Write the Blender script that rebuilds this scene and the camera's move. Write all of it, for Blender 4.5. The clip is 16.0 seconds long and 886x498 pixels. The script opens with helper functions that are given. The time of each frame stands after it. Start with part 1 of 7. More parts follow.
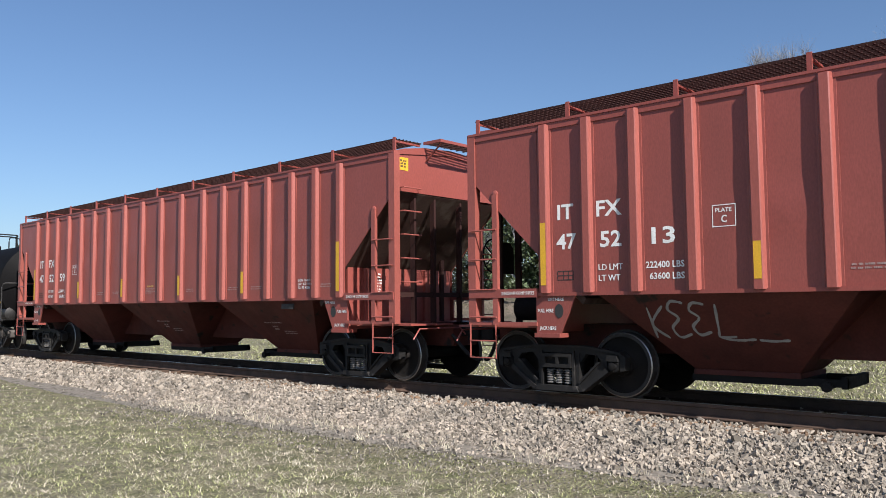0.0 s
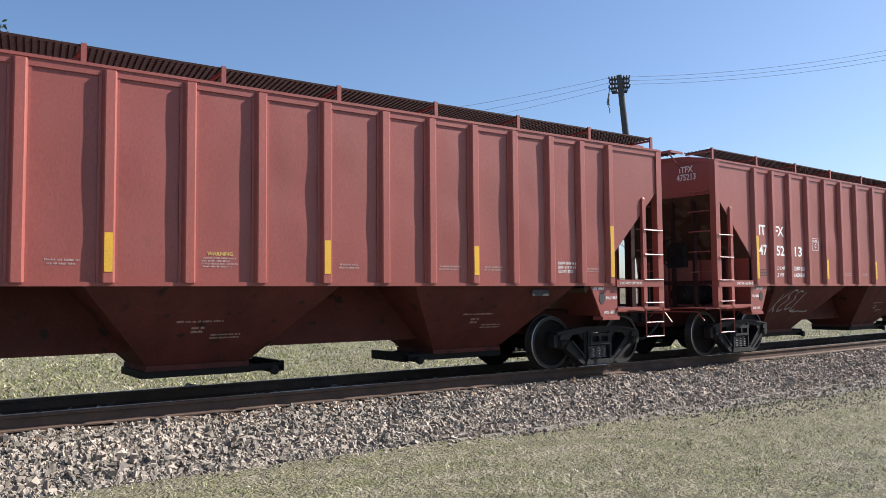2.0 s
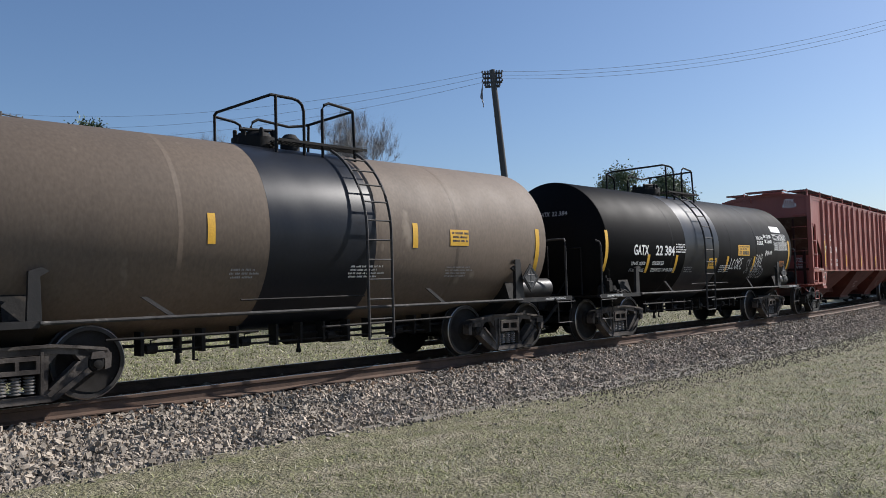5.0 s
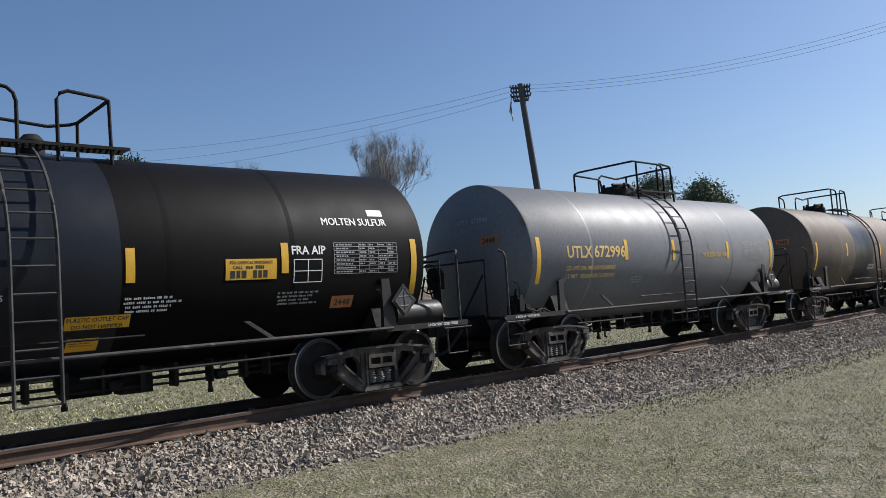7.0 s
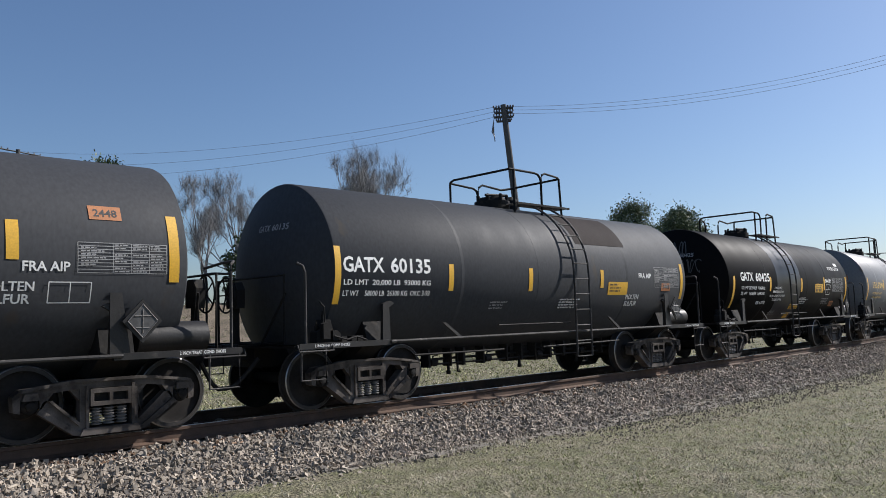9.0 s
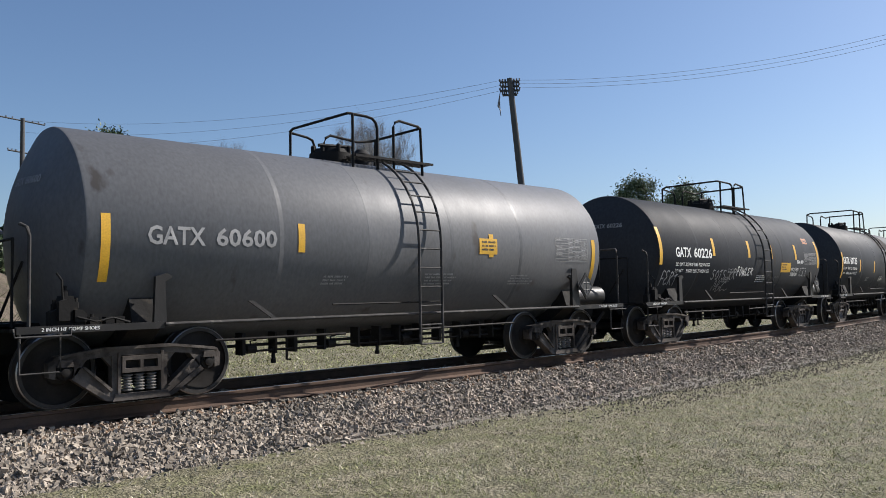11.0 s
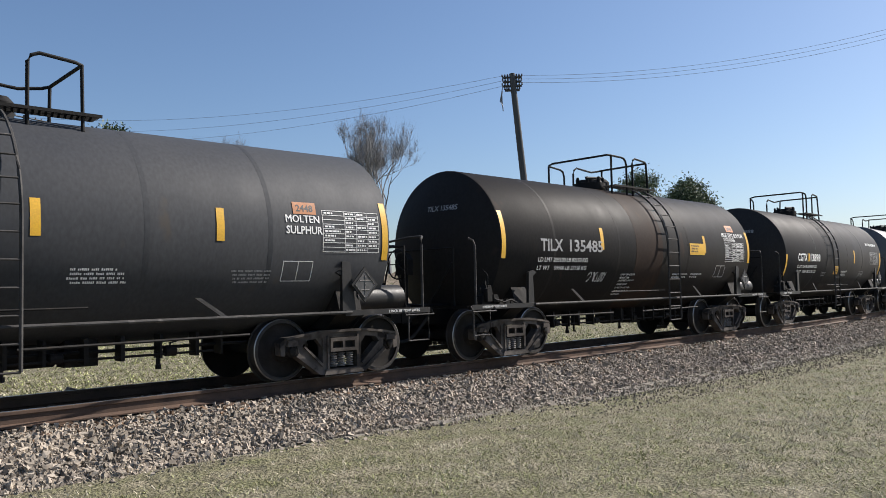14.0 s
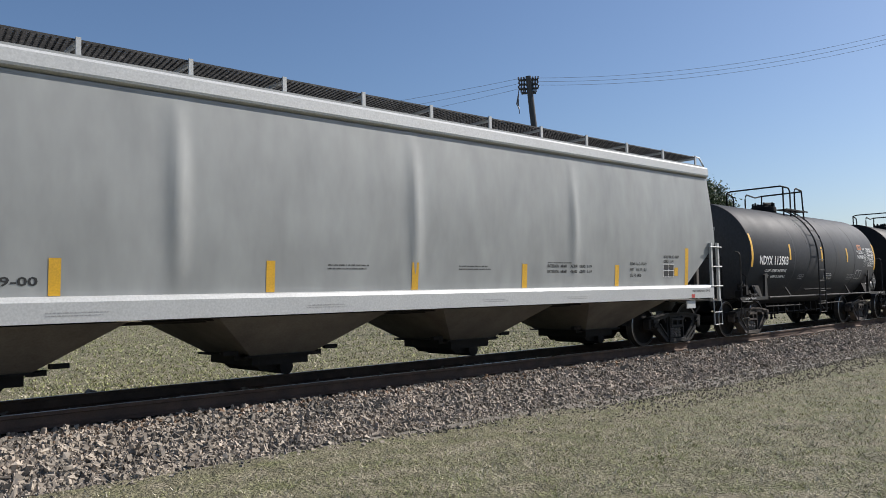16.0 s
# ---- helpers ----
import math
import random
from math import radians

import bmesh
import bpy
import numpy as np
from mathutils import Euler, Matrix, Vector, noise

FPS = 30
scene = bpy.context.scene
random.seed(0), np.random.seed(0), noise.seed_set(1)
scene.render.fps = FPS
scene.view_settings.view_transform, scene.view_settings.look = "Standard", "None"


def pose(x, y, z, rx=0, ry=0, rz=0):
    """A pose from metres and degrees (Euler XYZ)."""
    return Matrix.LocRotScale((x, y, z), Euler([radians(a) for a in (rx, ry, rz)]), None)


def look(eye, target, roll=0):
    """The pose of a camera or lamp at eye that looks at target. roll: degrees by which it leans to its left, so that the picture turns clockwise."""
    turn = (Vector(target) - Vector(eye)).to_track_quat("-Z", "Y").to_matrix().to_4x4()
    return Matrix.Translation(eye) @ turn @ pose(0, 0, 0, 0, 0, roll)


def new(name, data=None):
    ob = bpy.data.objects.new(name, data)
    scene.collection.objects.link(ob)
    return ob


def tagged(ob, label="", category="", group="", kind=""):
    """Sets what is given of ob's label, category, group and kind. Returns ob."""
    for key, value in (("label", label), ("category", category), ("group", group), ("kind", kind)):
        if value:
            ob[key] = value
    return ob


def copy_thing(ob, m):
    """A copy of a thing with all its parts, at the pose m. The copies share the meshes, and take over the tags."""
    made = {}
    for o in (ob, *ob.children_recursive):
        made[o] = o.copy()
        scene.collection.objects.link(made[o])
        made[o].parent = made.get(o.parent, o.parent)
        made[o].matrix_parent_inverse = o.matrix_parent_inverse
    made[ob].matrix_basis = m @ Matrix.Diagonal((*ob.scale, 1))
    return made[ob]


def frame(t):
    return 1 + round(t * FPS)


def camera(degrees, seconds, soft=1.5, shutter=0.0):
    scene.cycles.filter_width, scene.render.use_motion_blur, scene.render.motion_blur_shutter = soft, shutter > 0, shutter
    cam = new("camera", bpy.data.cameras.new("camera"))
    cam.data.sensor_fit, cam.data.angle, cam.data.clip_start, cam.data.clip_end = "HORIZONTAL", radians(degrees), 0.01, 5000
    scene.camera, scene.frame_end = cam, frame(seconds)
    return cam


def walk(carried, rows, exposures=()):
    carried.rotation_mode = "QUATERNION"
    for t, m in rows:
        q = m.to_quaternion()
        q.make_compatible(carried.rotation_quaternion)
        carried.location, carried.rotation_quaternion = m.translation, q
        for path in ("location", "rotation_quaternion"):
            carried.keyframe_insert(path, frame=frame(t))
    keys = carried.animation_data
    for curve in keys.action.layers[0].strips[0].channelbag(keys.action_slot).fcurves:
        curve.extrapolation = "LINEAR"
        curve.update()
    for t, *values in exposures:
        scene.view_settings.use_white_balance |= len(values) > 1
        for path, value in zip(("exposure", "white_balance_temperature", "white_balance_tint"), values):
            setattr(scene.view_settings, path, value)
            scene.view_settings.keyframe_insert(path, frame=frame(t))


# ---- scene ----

# ---------------- camera and its walk ----------------
cam = camera(58.56, 16.0, soft=0.9)
EYE_Z = 1.294      # eye above the rail heads, which lie at z = 0
VIEW = [(0.0, 41.2, 4.12, 0.48), (0.5, 25.98, 3.78, 1.67), (0.7, 15.34, 3.69, 2.88), (1.0, -0.24, 3.24, 2.57), (1.3, -14.24, 3.09, 1.49),
        (1.5, -21.85, 3.07, 1.11), (2.0, -35.67, 3.31, 0.49), (2.2, -39.03, 3.29, -0.76), (2.5, -42.62, 3.36, -2.04), (3.0, -46.07, 3.73, -1.57),
        (3.5, -47.33, 3.74, -0.84), (4.0, -47.51, 2.94, -0.44), (4.2, -46.99, 2.68, -0.14), (6.3, -41.85, 3.06, 3.21), (6.5, -41.83, 3.13, 3.37),
        (7.0, -41.8, 3.93, 3.99), (7.5, -41.79, 4.9, 3.73), (8.0, -42.01, 5.17, 2.59), (8.5, -42.81, 5.11, 1.9), (9.0, -43.63, 5.07, 1.74),
        (9.5, -43.59, 5.01, 1.65), (10.0, -43.54, 4.08, 1.28), (12.5, -43.23, 2.9, 1.12), (13.0, -43.27, 2.91, 1.16), (13.5, -43.25, 2.85, 1.14),
        (14.0, -43.18, 2.88, 1.2), (14.5, -43.17, 2.86, 1.18), (15.0, -43.19, 2.85, 1.18), (15.5, -42.87, 2.86, 1.16), (16.0, -41.98, 3.12, 1.21)]
walk(cam, [(t, pose(0, 0, EYE_Z, 90 + p, r, y)) for t, y, p, r in VIEW], exposures=[(0, 0.24, 6150, 12), (0.5, 0.42, 6150, 12), (1.0, 0.68, 6150, 12), (1.5, 0.72, 6150, 12), (2.2, 0.4, 6200, 13), (3.5, 0.02, 6200, 13), (4.2, 0.05, 6150, 12), (9.0, 0.04, 6150, 12), (12.5, 0.27, 6420, 12), (14.5, 0.27, 6420, 12), (15.2, 0.12, 6250, 12), (16, -0.02, 6250, 12)])

# ---------------- sky and sun ----------------
SUN = Vector((1.2, -0.41, 1.0)).normalized()
world = bpy.data.worlds.new("sky")
scene.world = world
world.use_nodes = True
wn = world.node_tree
sky = wn.nodes.new("ShaderNodeTexSky")
sky.sky_type, sky.sun_disc = "NISHITA", False
sky.sun_elevation = math.asin(SUN.z)
sky.sun_rotation = math.atan2(SUN.x, SUN.y)
sky.air_density, sky.dust_density, sky.ozone_density = 1.0, 1.0, 4.6
wn.links.new(sky.outputs[0], wn.nodes["Background"].inputs[0])
wn.nodes["Background"].inputs[1].default_value = 0.102
sun = new("sun", bpy.data.lights.new("sun", "SUN"))
sun.data.energy, sun.data.angle, sun.data.color = 6.6, radians(0.53), (1.0, 0.94, 0.85)
sun.matrix_world = look(SUN * 50, (0, 0, 0))

# ---------------- materials ----------------


def material(name, base, rough=0.6, metal=0.0, second=None, scale=1.2, mix=0.5, grain=40.0, bump=0.0, bump_scale=30.0, stretch=(1, 1, 1), third=None,
             third_scale=9.0, third_level=0.62, jitter=0.0, rough_var=0.15, distance=0.01, spec=0.5, amp=0.17):
    """A painted or natural surface: base colour, a second one in broad patches, a third in small spots, grain and relief."""
    m = bpy.data.materials.new(name)
    m.use_nodes = True
    nt = m.node_tree
    b = nt.nodes["Principled BSDF"]
    b.inputs["Metallic"].default_value = metal
    b.inputs["Specular IOR Level"].default_value = spec
    co = nt.nodes.new("ShaderNodeTexCoord")
    mp = nt.nodes.new("ShaderNodeMapping")
    mp.inputs["Scale"].default_value = stretch
    nt.links.new(co.outputs["Object"], mp.inputs["Vector"])

    def noise_tex(s, detail=4.0, vec=None):
        n = nt.nodes.new("ShaderNodeTexNoise")
        n.inputs["Scale"].default_value, n.inputs["Detail"].default_value = s, detail
        nt.links.new((vec or mp).outputs[0] if vec is None else vec, n.inputs["Vector"])
        return n.outputs["Fac"]

    def ramp(sock, lo, hi):
        r = nt.nodes.new("ShaderNodeMapRange")
        r.inputs["From Min"].default_value, r.inputs["From Max"].default_value = lo, hi
        nt.links.new(sock, r.inputs["Value"])
        return r.outputs[0]

    def blend(fac, a, c, kind="MIX"):
        x = nt.nodes.new("ShaderNodeMix")
        x.data_type, x.blend_type = "RGBA", kind
        for sock, v in ((x.inputs["Factor"], fac), (x.inputs["A"], a), (x.inputs["B"], c)):
            if hasattr(v, "is_linked"):
                nt.links.new(v, sock)
            elif isinstance(v, (int, float)):
                sock.default_value = v
            else:
                sock.default_value = (*v, 1)
        return x.outputs["Result"]

    col = blend(ramp(noise_tex(scale), 0.5 - mix * 0.4, 0.5 + mix * 0.4), base, second or [c * 0.82 for c in base])
    g = noise_tex(grain, 3.0)
    gv = nt.nodes.new("ShaderNodeCombineColor")
    gr = ramp(g, 0.2, 0.8)
    gm = nt.nodes.new("ShaderNodeMapRange")
    gm.inputs["To Min"].default_value, gm.inputs["To Max"].default_value = 1 - amp, 1 + amp
    nt.links.new(gr, gm.inputs["Value"])
    for s in gv.inputs[:3]:
        nt.links.new(gm.outputs[0], s)
    col = blend(1.0, col, gv.outputs[0], "MULTIPLY")
    if third:
        col = blend(ramp(noise_tex(third_scale, 6.0), third_level, third_level + 0.08), col, third)
    if jitter:
        oi = nt.nodes.new("ShaderNodeObjectInfo")
        isl = nt.nodes.new("ShaderNodeNewGeometry")
        ad = nt.nodes.new("ShaderNodeMath")
        ad.operation = "ADD"
        nt.links.new(oi.outputs["Random"], ad.inputs[0])
        nt.links.new(isl.outputs["Random Per Island"], ad.inputs[1])
        fr = nt.nodes.new("ShaderNodeMath")
        fr.operation = "FRACT"
        nt.links.new(ad.outputs[0], fr.inputs[0])
        jm = nt.nodes.new("ShaderNodeMapRange")
        jm.inputs["To Min"].default_value, jm.inputs["To Max"].default_value = 1 - jitter, 1 + jitter
        nt.links.new(fr.outputs[0], jm.inputs["Value"])
        jv = nt.nodes.new("ShaderNodeCombineColor")
        for s in jv.inputs[:3]:
            nt.links.new(jm.outputs[0], s)
        col = blend(1.0, col, jv.outputs[0], "MULTIPLY")
    nt.links.new(col, b.inputs["Base Color"])
    rm = nt.nodes.new("ShaderNodeMapRange")
    rm.inputs["To Min"].default_value, rm.inputs["To Max"].default_value = max(0.05, rough - rough_var), min(1.0, rough + rough_var)
    nt.links.new(noise_tex(scale * 4), rm.inputs["Value"])
    nt.links.new(rm.outputs[0], b.inputs["Roughness"])
    if bump:
        bp = nt.nodes.new("ShaderNodeBump")
        bp.inputs["Strength"].default_value, bp.inputs["Distance"].default_value = bump, distance
        nt.links.new(noise_tex(bump_scale, 5.0), bp.inputs["Height"])
        nt.links.new(bp.outputs[0], b.inputs["Normal"])
    return m


RED = material("red_oxide_paint", (0.28, 0.069, 0.054), 0.44, second=(0.23, 0.061, 0.048), scale=0.9, grain=60, stretch=(1, 1, 0.35), third=(0.19, 0.052, 0.041),
               third_scale=3.5, third_level=0.68, bump=0.15, bump_scale=6)
RED_RIB = material("red_rib_paint", (0.32, 0.086, 0.067), 0.42, second=(0.26, 0.072, 0.056), scale=1.4, grain=70, stretch=(1, 1, 0.3))
# the cars' red, darkened to stand in for underside shade, with grime spots
UNDER = material("shade_darkened_grimy_red", (0.11, 0.031, 0.025), 0.75, second=(0.065, 0.022, 0.018), scale=1.1, grain=30, third=(0.025, 0.019, 0.017), third_scale=4, spec=0.2)
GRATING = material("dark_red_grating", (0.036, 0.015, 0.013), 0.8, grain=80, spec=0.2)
STEEL = material("dirty_black_steel", (0.009, 0.0085, 0.0085), 0.75, second=(0.015, 0.014, 0.013), scale=2.5, grain=60, third=(0.03, 0.025, 0.02), third_scale=6, bump=0.3, bump_scale=25, spec=0.2)
CASTING = material("dusty_grey_casting", (0.06, 0.057, 0.055), 0.75, second=(0.025, 0.024, 0.023), scale=3, grain=70, third=(0.13, 0.12, 0.11), third_scale=5, third_level=0.62, bump=0.4, bump_scale=40, spec=0.3)
SILLBLACK = material("black_painted_sill", (0.014, 0.0135, 0.013), 0.5, second=(0.024, 0.022, 0.021), scale=3, grain=60, third=(0.05, 0.045, 0.04), third_scale=6, third_level=0.66, bump=0.2, bump_scale=30, spec=0.35)
TRUCKDUST = material("dust_coated_side_frame", (0.125, 0.11, 0.098), 0.9, second=(0.04, 0.035, 0.032), scale=2.2, mix=0.3, grain=50, third=(0.03, 0.027, 0.025), third_scale=4, third_level=0.56, bump=0.5, bump_scale=30, spec=0.15)
TRUCKDARK = material("oily_black_side_frame", (0.011, 0.0105, 0.0105), 0.7, second=(0.019, 0.0175, 0.0165), scale=3, grain=50, third=(0.055, 0.049, 0.044), third_scale=5, third_level=0.66, bump=0.5, bump_scale=30, spec=0.3)
WHEEL = material("brown_wheel_steel", (0.011, 0.0095, 0.009), 0.8, second=(0.02, 0.017, 0.015), scale=4, grain=50, third=(0.07, 0.06, 0.05), third_scale=5, third_level=0.68, spec=0.15)
RIM = material("bright_worn_steel", (0.42, 0.41, 0.4), 0.35, metal=0.9, grain=90)
YELLOW = material("yellow_reflective_strip", (0.72, 0.40, 0.02), 0.5, second=(0.6, 0.34, 0.03), scale=3, grain=50)
SPRING = material("dusty_spring_steel", (0.16, 0.15, 0.14), 0.6, second=(0.1, 0.09, 0.085), scale=6, grain=60)
PLACARD = material("faded_placard", (0.045, 0.045, 0.045), 0.6, second=(0.075, 0.075, 0.075), scale=9, mix=0.3, grain=30)
WHITE = material("white_stencil_paint", (0.8, 0.8, 0.78), 0.6, second=(0.68, 0.68, 0.66), scale=5, grain=80)
GREYLET = material("faded_stencil_paint", (0.34, 0.34, 0.34), 0.7, second=(0.25, 0.25, 0.25), scale=6, grain=80)
YLET = material("ochre_stencil_paint", (0.62, 0.42, 0.12), 0.6, grain=80)
ORANGE = material("orange_placard", (0.43, 0.155, 0.045), 0.6, second=(0.35, 0.135, 0.045), scale=6, grain=60)
DARKLET = material("black_stencil_paint", (0.03, 0.03, 0.03), 0.6)
REDSIGN = material("red_placard", (0.5, 0.05, 0.04), 0.5)
HOSE = material("black_rubber_hose", (0.015, 0.015, 0.015), 0.7)
GREY = material("light_grey_paint", (0.318, 0.325, 0.314), 0.5, second=(0.293, 0.3, 0.288), scale=0.6, grain=3, stretch=(1, 1, 0.4), rough_var=0.1)
WHITESILL = material("white_sill_paint", (0.48, 0.486, 0.475), 0.5, second=(0.44, 0.446, 0.435), scale=1.5, grain=40)
# browner and about half as pale as the side plating's grey
GREYUNDER = material("dark_taupe_underside", (0.15, 0.135, 0.115), 0.8, second=(0.09, 0.08, 0.068), scale=1.2, grain=30)
RAIL = material("rusty_rail", (0.12, 0.076, 0.054), 0.8, second=(0.07, 0.048, 0.037), scale=3, grain=60, bump=0.2, spec=0.25)
RAILTOP = material("polished_rail_head", (0.35, 0.34, 0.33), 0.3, metal=0.9, grain=60)
TIE = material("weathered_timber_tie", (0.12, 0.075, 0.048), 0.9, second=(0.06, 0.04, 0.03), scale=2, grain=30, stretch=(1, 0.2, 1), bump=0.6, bump_scale=20, jitter=0.4, spec=0.2)
STONE = material("grey_ballast_stone", (0.33, 0.28, 0.225), 0.9, second=(0.19, 0.168, 0.14), scale=2.2, grain=60, third=(0.37, 0.318, 0.25), third_scale=7, jitter=0.5, spec=0.2)
# much darker than the stones: the shade in their gaps is put into this colour
SHADED_BED = material("ballast_bed", (0.1, 0.087, 0.073), 0.95, second=(0.055, 0.048, 0.041), scale=14, grain=35, third=(0.18, 0.155, 0.13), third_scale=18, third_level=0.52, bump=1.0, bump_scale=22, distance=0.04, spec=0.1, amp=0.4)
GRASS_SOIL = material("dormant_lawn", (0.235, 0.209, 0.146), 0.95, second=(0.15, 0.149, 0.077), scale=2.2, mix=0.4, grain=30, third=(0.14, 0.128, 0.082), third_scale=5, third_level=0.54, bump=1.0, bump_scale=25, distance=0.08, spec=0.2, amp=0.65)
BLADE = material("straw_grass_blade", (0.565, 0.513, 0.398), 0.9, second=(0.39, 0.352, 0.26), scale=1.6, mix=0.35, grain=6, jitter=0.4, spec=0.1)
GREENBLADE = material("green_grass_blade", (0.4, 0.411, 0.205), 0.9, second=(0.26, 0.274, 0.125), scale=1.6, mix=0.35, grain=6, jitter=0.4, spec=0.1)
BANK = material("dry_earth_bank", (0.17, 0.138, 0.105), 0.95, second=(0.1, 0.085, 0.063), scale=0.7, grain=8, third=(0.09, 0.085, 0.05), third_scale=2.5, third_level=0.56, bump=1.0, bump_scale=6, distance=0.1, spec=0.2)
DRYGRASS = material("dry_bank_grass", (0.23, 0.195, 0.14), 0.95, second=(0.13, 0.115, 0.075), scale=0.8, grain=5, jitter=0.6, spec=0.2)
BARK = material("grey_brown_bark", (0.13, 0.105, 0.088), 0.9, second=(0.08, 0.065, 0.055), scale=3, grain=20, stretch=(1, 1, 0.2), bump=0.6, bump_scale=15, spec=0.2)
TWIG = material("pale_bare_twig", (0.25, 0.25, 0.255), 0.9, second=(0.18, 0.178, 0.18), scale=1.5, grain=20, spec=0.2)
PINE = material("pine_needles", (0.07, 0.1, 0.048), 0.6, second=(0.105, 0.135, 0.062), scale=0.8, grain=4, jitter=0.45)
LEAF = material("glossy_dark_leaf", (0.032, 0.052, 0.022), 0.58, second=(0.055, 0.085, 0.028), scale=1, grain=4, jitter=0.5)
OLIVE = material("olive_shrub_leaf", (0.09, 0.098, 0.045), 0.7, second=(0.13, 0.11, 0.058), scale=0.7, grain=4, jitter=0.4)
POLE = material("weathered_pole_timber", (0.105, 0.105, 0.105), 0.9, second=(0.075, 0.073, 0.072), scale=2, grain=30, stretch=(1, 1, 0.1), spec=0.2)
WIRE = material("dark_wire", (0.2, 0.2, 0.22), 0.6)
INSULATOR = material("grey_porcelain", (0.11, 0.10, 0.10), 0.4, grain=20)
DIRT = material("grey_dirt", (0.2, 0.18, 0.152), 0.95, second=(0.21, 0.188, 0.158), scale=2, grain=15, third=(0.10, 0.088, 0.07), third_scale=6, third_level=0.55, jitter=0.45, spec=0.15, amp=0.4)
HOUSEW = material("white_siding", (0.72, 0.72, 0.7), 0.7, second=(0.64, 0.64, 0.62), scale=1, grain=20)
ROOF = material("grey_shingle", (0.16, 0.16, 0.165), 0.85, second=(0.11, 0.11, 0.115), scale=2, grain=12)
GLASS = material("dark_window_glass", (0.03, 0.035, 0.04), 0.1, grain=5, rough_var=0.02)


def tank_paint(name, base, second, rough, third=None, level=0.66, spec=0.2):
    m = material(name, base, rough, second=second, scale=0.55, mix=0.6, grain=25, stretch=(1, 0.8, 0.5), third=third, third_scale=2.5, third_level=level, bump=0.06, bump_scale=3, rough_var=0.1)
    m.node_tree.nodes["Principled BSDF"].inputs["Specular IOR Level"].default_value = spec
    return m


# ---------------- shapes ----------------


class Shape:
    """Collects points and faces of one mesh; each face keeps its material's number."""

    def __init__(self):
        self.v, self.f, self.m = [], [], []

    def add(self, pts, faces, mat=0):
        k = len(self.v)
        self.v += [tuple(p) for p in pts]
        self.f += [tuple(i + k for i in f) for f in faces]
        self.m += [mat] * len(faces)
        return self

    def box(self, x0, x1, y0, y1, z0, z1, mat=0):
        p = [(x, y, z) for x in (x0, x1) for y in (y0, y1) for z in (z0, z1)]
        return self.add(p, [(0, 1, 3, 2), (4, 6, 7, 5), (0, 4, 5, 1), (2, 3, 7, 6), (0, 2, 6, 4), (1, 5, 7, 3)], mat)

    def prism(self, outline, a, b, axis="y", mat=0):
        """An outline of (p, q) pushed from a to b along the axis; p, q are x, z for axis y, x, y for z, and y, z for x."""
        def at(p, q, w):
            return {"y": (p, w, q), "z": (p, q, w), "x": (w, p, q)}[axis]
        n = len(outline)
        pts = [at(p, q, a) for p, q in outline] + [at(p, q, b) for p, q in outline]
        faces = [(i, (i + 1) % n, n + (i + 1) % n, n + i) for i in range(n)] + [tuple(range(n))[::-1], tuple(range(n, 2 * n))]
        return self.add(pts, faces, mat)

    def tube(self, pts, r, n=6, mat=0, taper=None):
        """A round bar along a line of points."""
        pts = [Vector(p) for p in pts]
        rings = []
        for i, p in enumerate(pts):
            d = (pts[min(i + 1, len(pts) - 1)] - pts[max(i - 1, 0)]).normalized()
            a = d.cross(Vector((0, 0, 1)) if abs(d.z) < 0.9 else Vector((1, 0, 0))).normalized()
            c = d.cross(a)
            ri = r if taper is None else r + (taper - r) * i / (len(pts) - 1)
            rings += [p + (a * math.cos(6.2832 * k / n) + c * math.sin(6.2832 * k / n)) * ri for k in range(n)]
        m = len(pts)
        faces = [(i * n + k, i * n + (k + 1) % n, (i + 1) * n + (k + 1) % n, (i + 1) * n + k) for i in range(m - 1) for k in range(n)]
        faces += [tuple(range(n))[::-1], tuple(range((m - 1) * n, m * n))]
        return self.add(rings, faces, mat)

    def lathe(self, prof, axis="x", centre=(0, 0, 0), n=32, mats=None):
        """A turned body: prof is a list of (place along the axis, radius)."""
        c = Vector(centre)
        pts = []
        for a, r in prof:
            for k in range(n):
                s, t = r * math.cos(6.2832 * k / n), r * math.sin(6.2832 * k / n)
                pts.append(c + Vector({"x": (a, s, t), "y": (s, a, t), "z": (s, t, a)}[axis]))
        start = len(self.v)
        for i in range(len(prof) - 1):
            mat = mats[i] if mats else 0
            self.m += [mat] * n
            self.f += [(start + i * n + k, start + (i + 1) * n + k, start + (i + 1) * n + (k + 1) % n, start + i * n + (k + 1) % n) for k in range(n)]
        self.v += [tuple(p) for p in pts]
        self.f += [tuple(range(start, start + n)), tuple(range(start + (len(prof) - 1) * n, start + len(prof) * n))[::-1]]
        self.m += [mats[0] if mats else 0, mats[-1] if mats else 0]
        return self

    def ring(self, centre, radius, r, axis="x", n=26, mat=0):
        """A closed hoop of round bar, standing across the axis."""
        c = Vector(centre)
        k = len(self.v)
        for i in range(n):
            t = 6.2832 * i / n
            for j in range(6):
                s = 6.2832 * j / 6
                q, w = (radius + r * math.cos(s)), r * math.sin(s)
                self.v.append(tuple(c + Vector({"x": (w, q * math.cos(t), q * math.sin(t)), "y": (q * math.cos(t), w, q * math.sin(t))}[axis])))
        self.f += [(k + i * 6 + j, k + ((i + 1) % n) * 6 + j, k + ((i + 1) % n) * 6 + (j + 1) % 6, k + i * 6 + (j + 1) % 6) for i in range(n) for j in range(6)]
        self.m += [mat] * (n * 6)
        return self

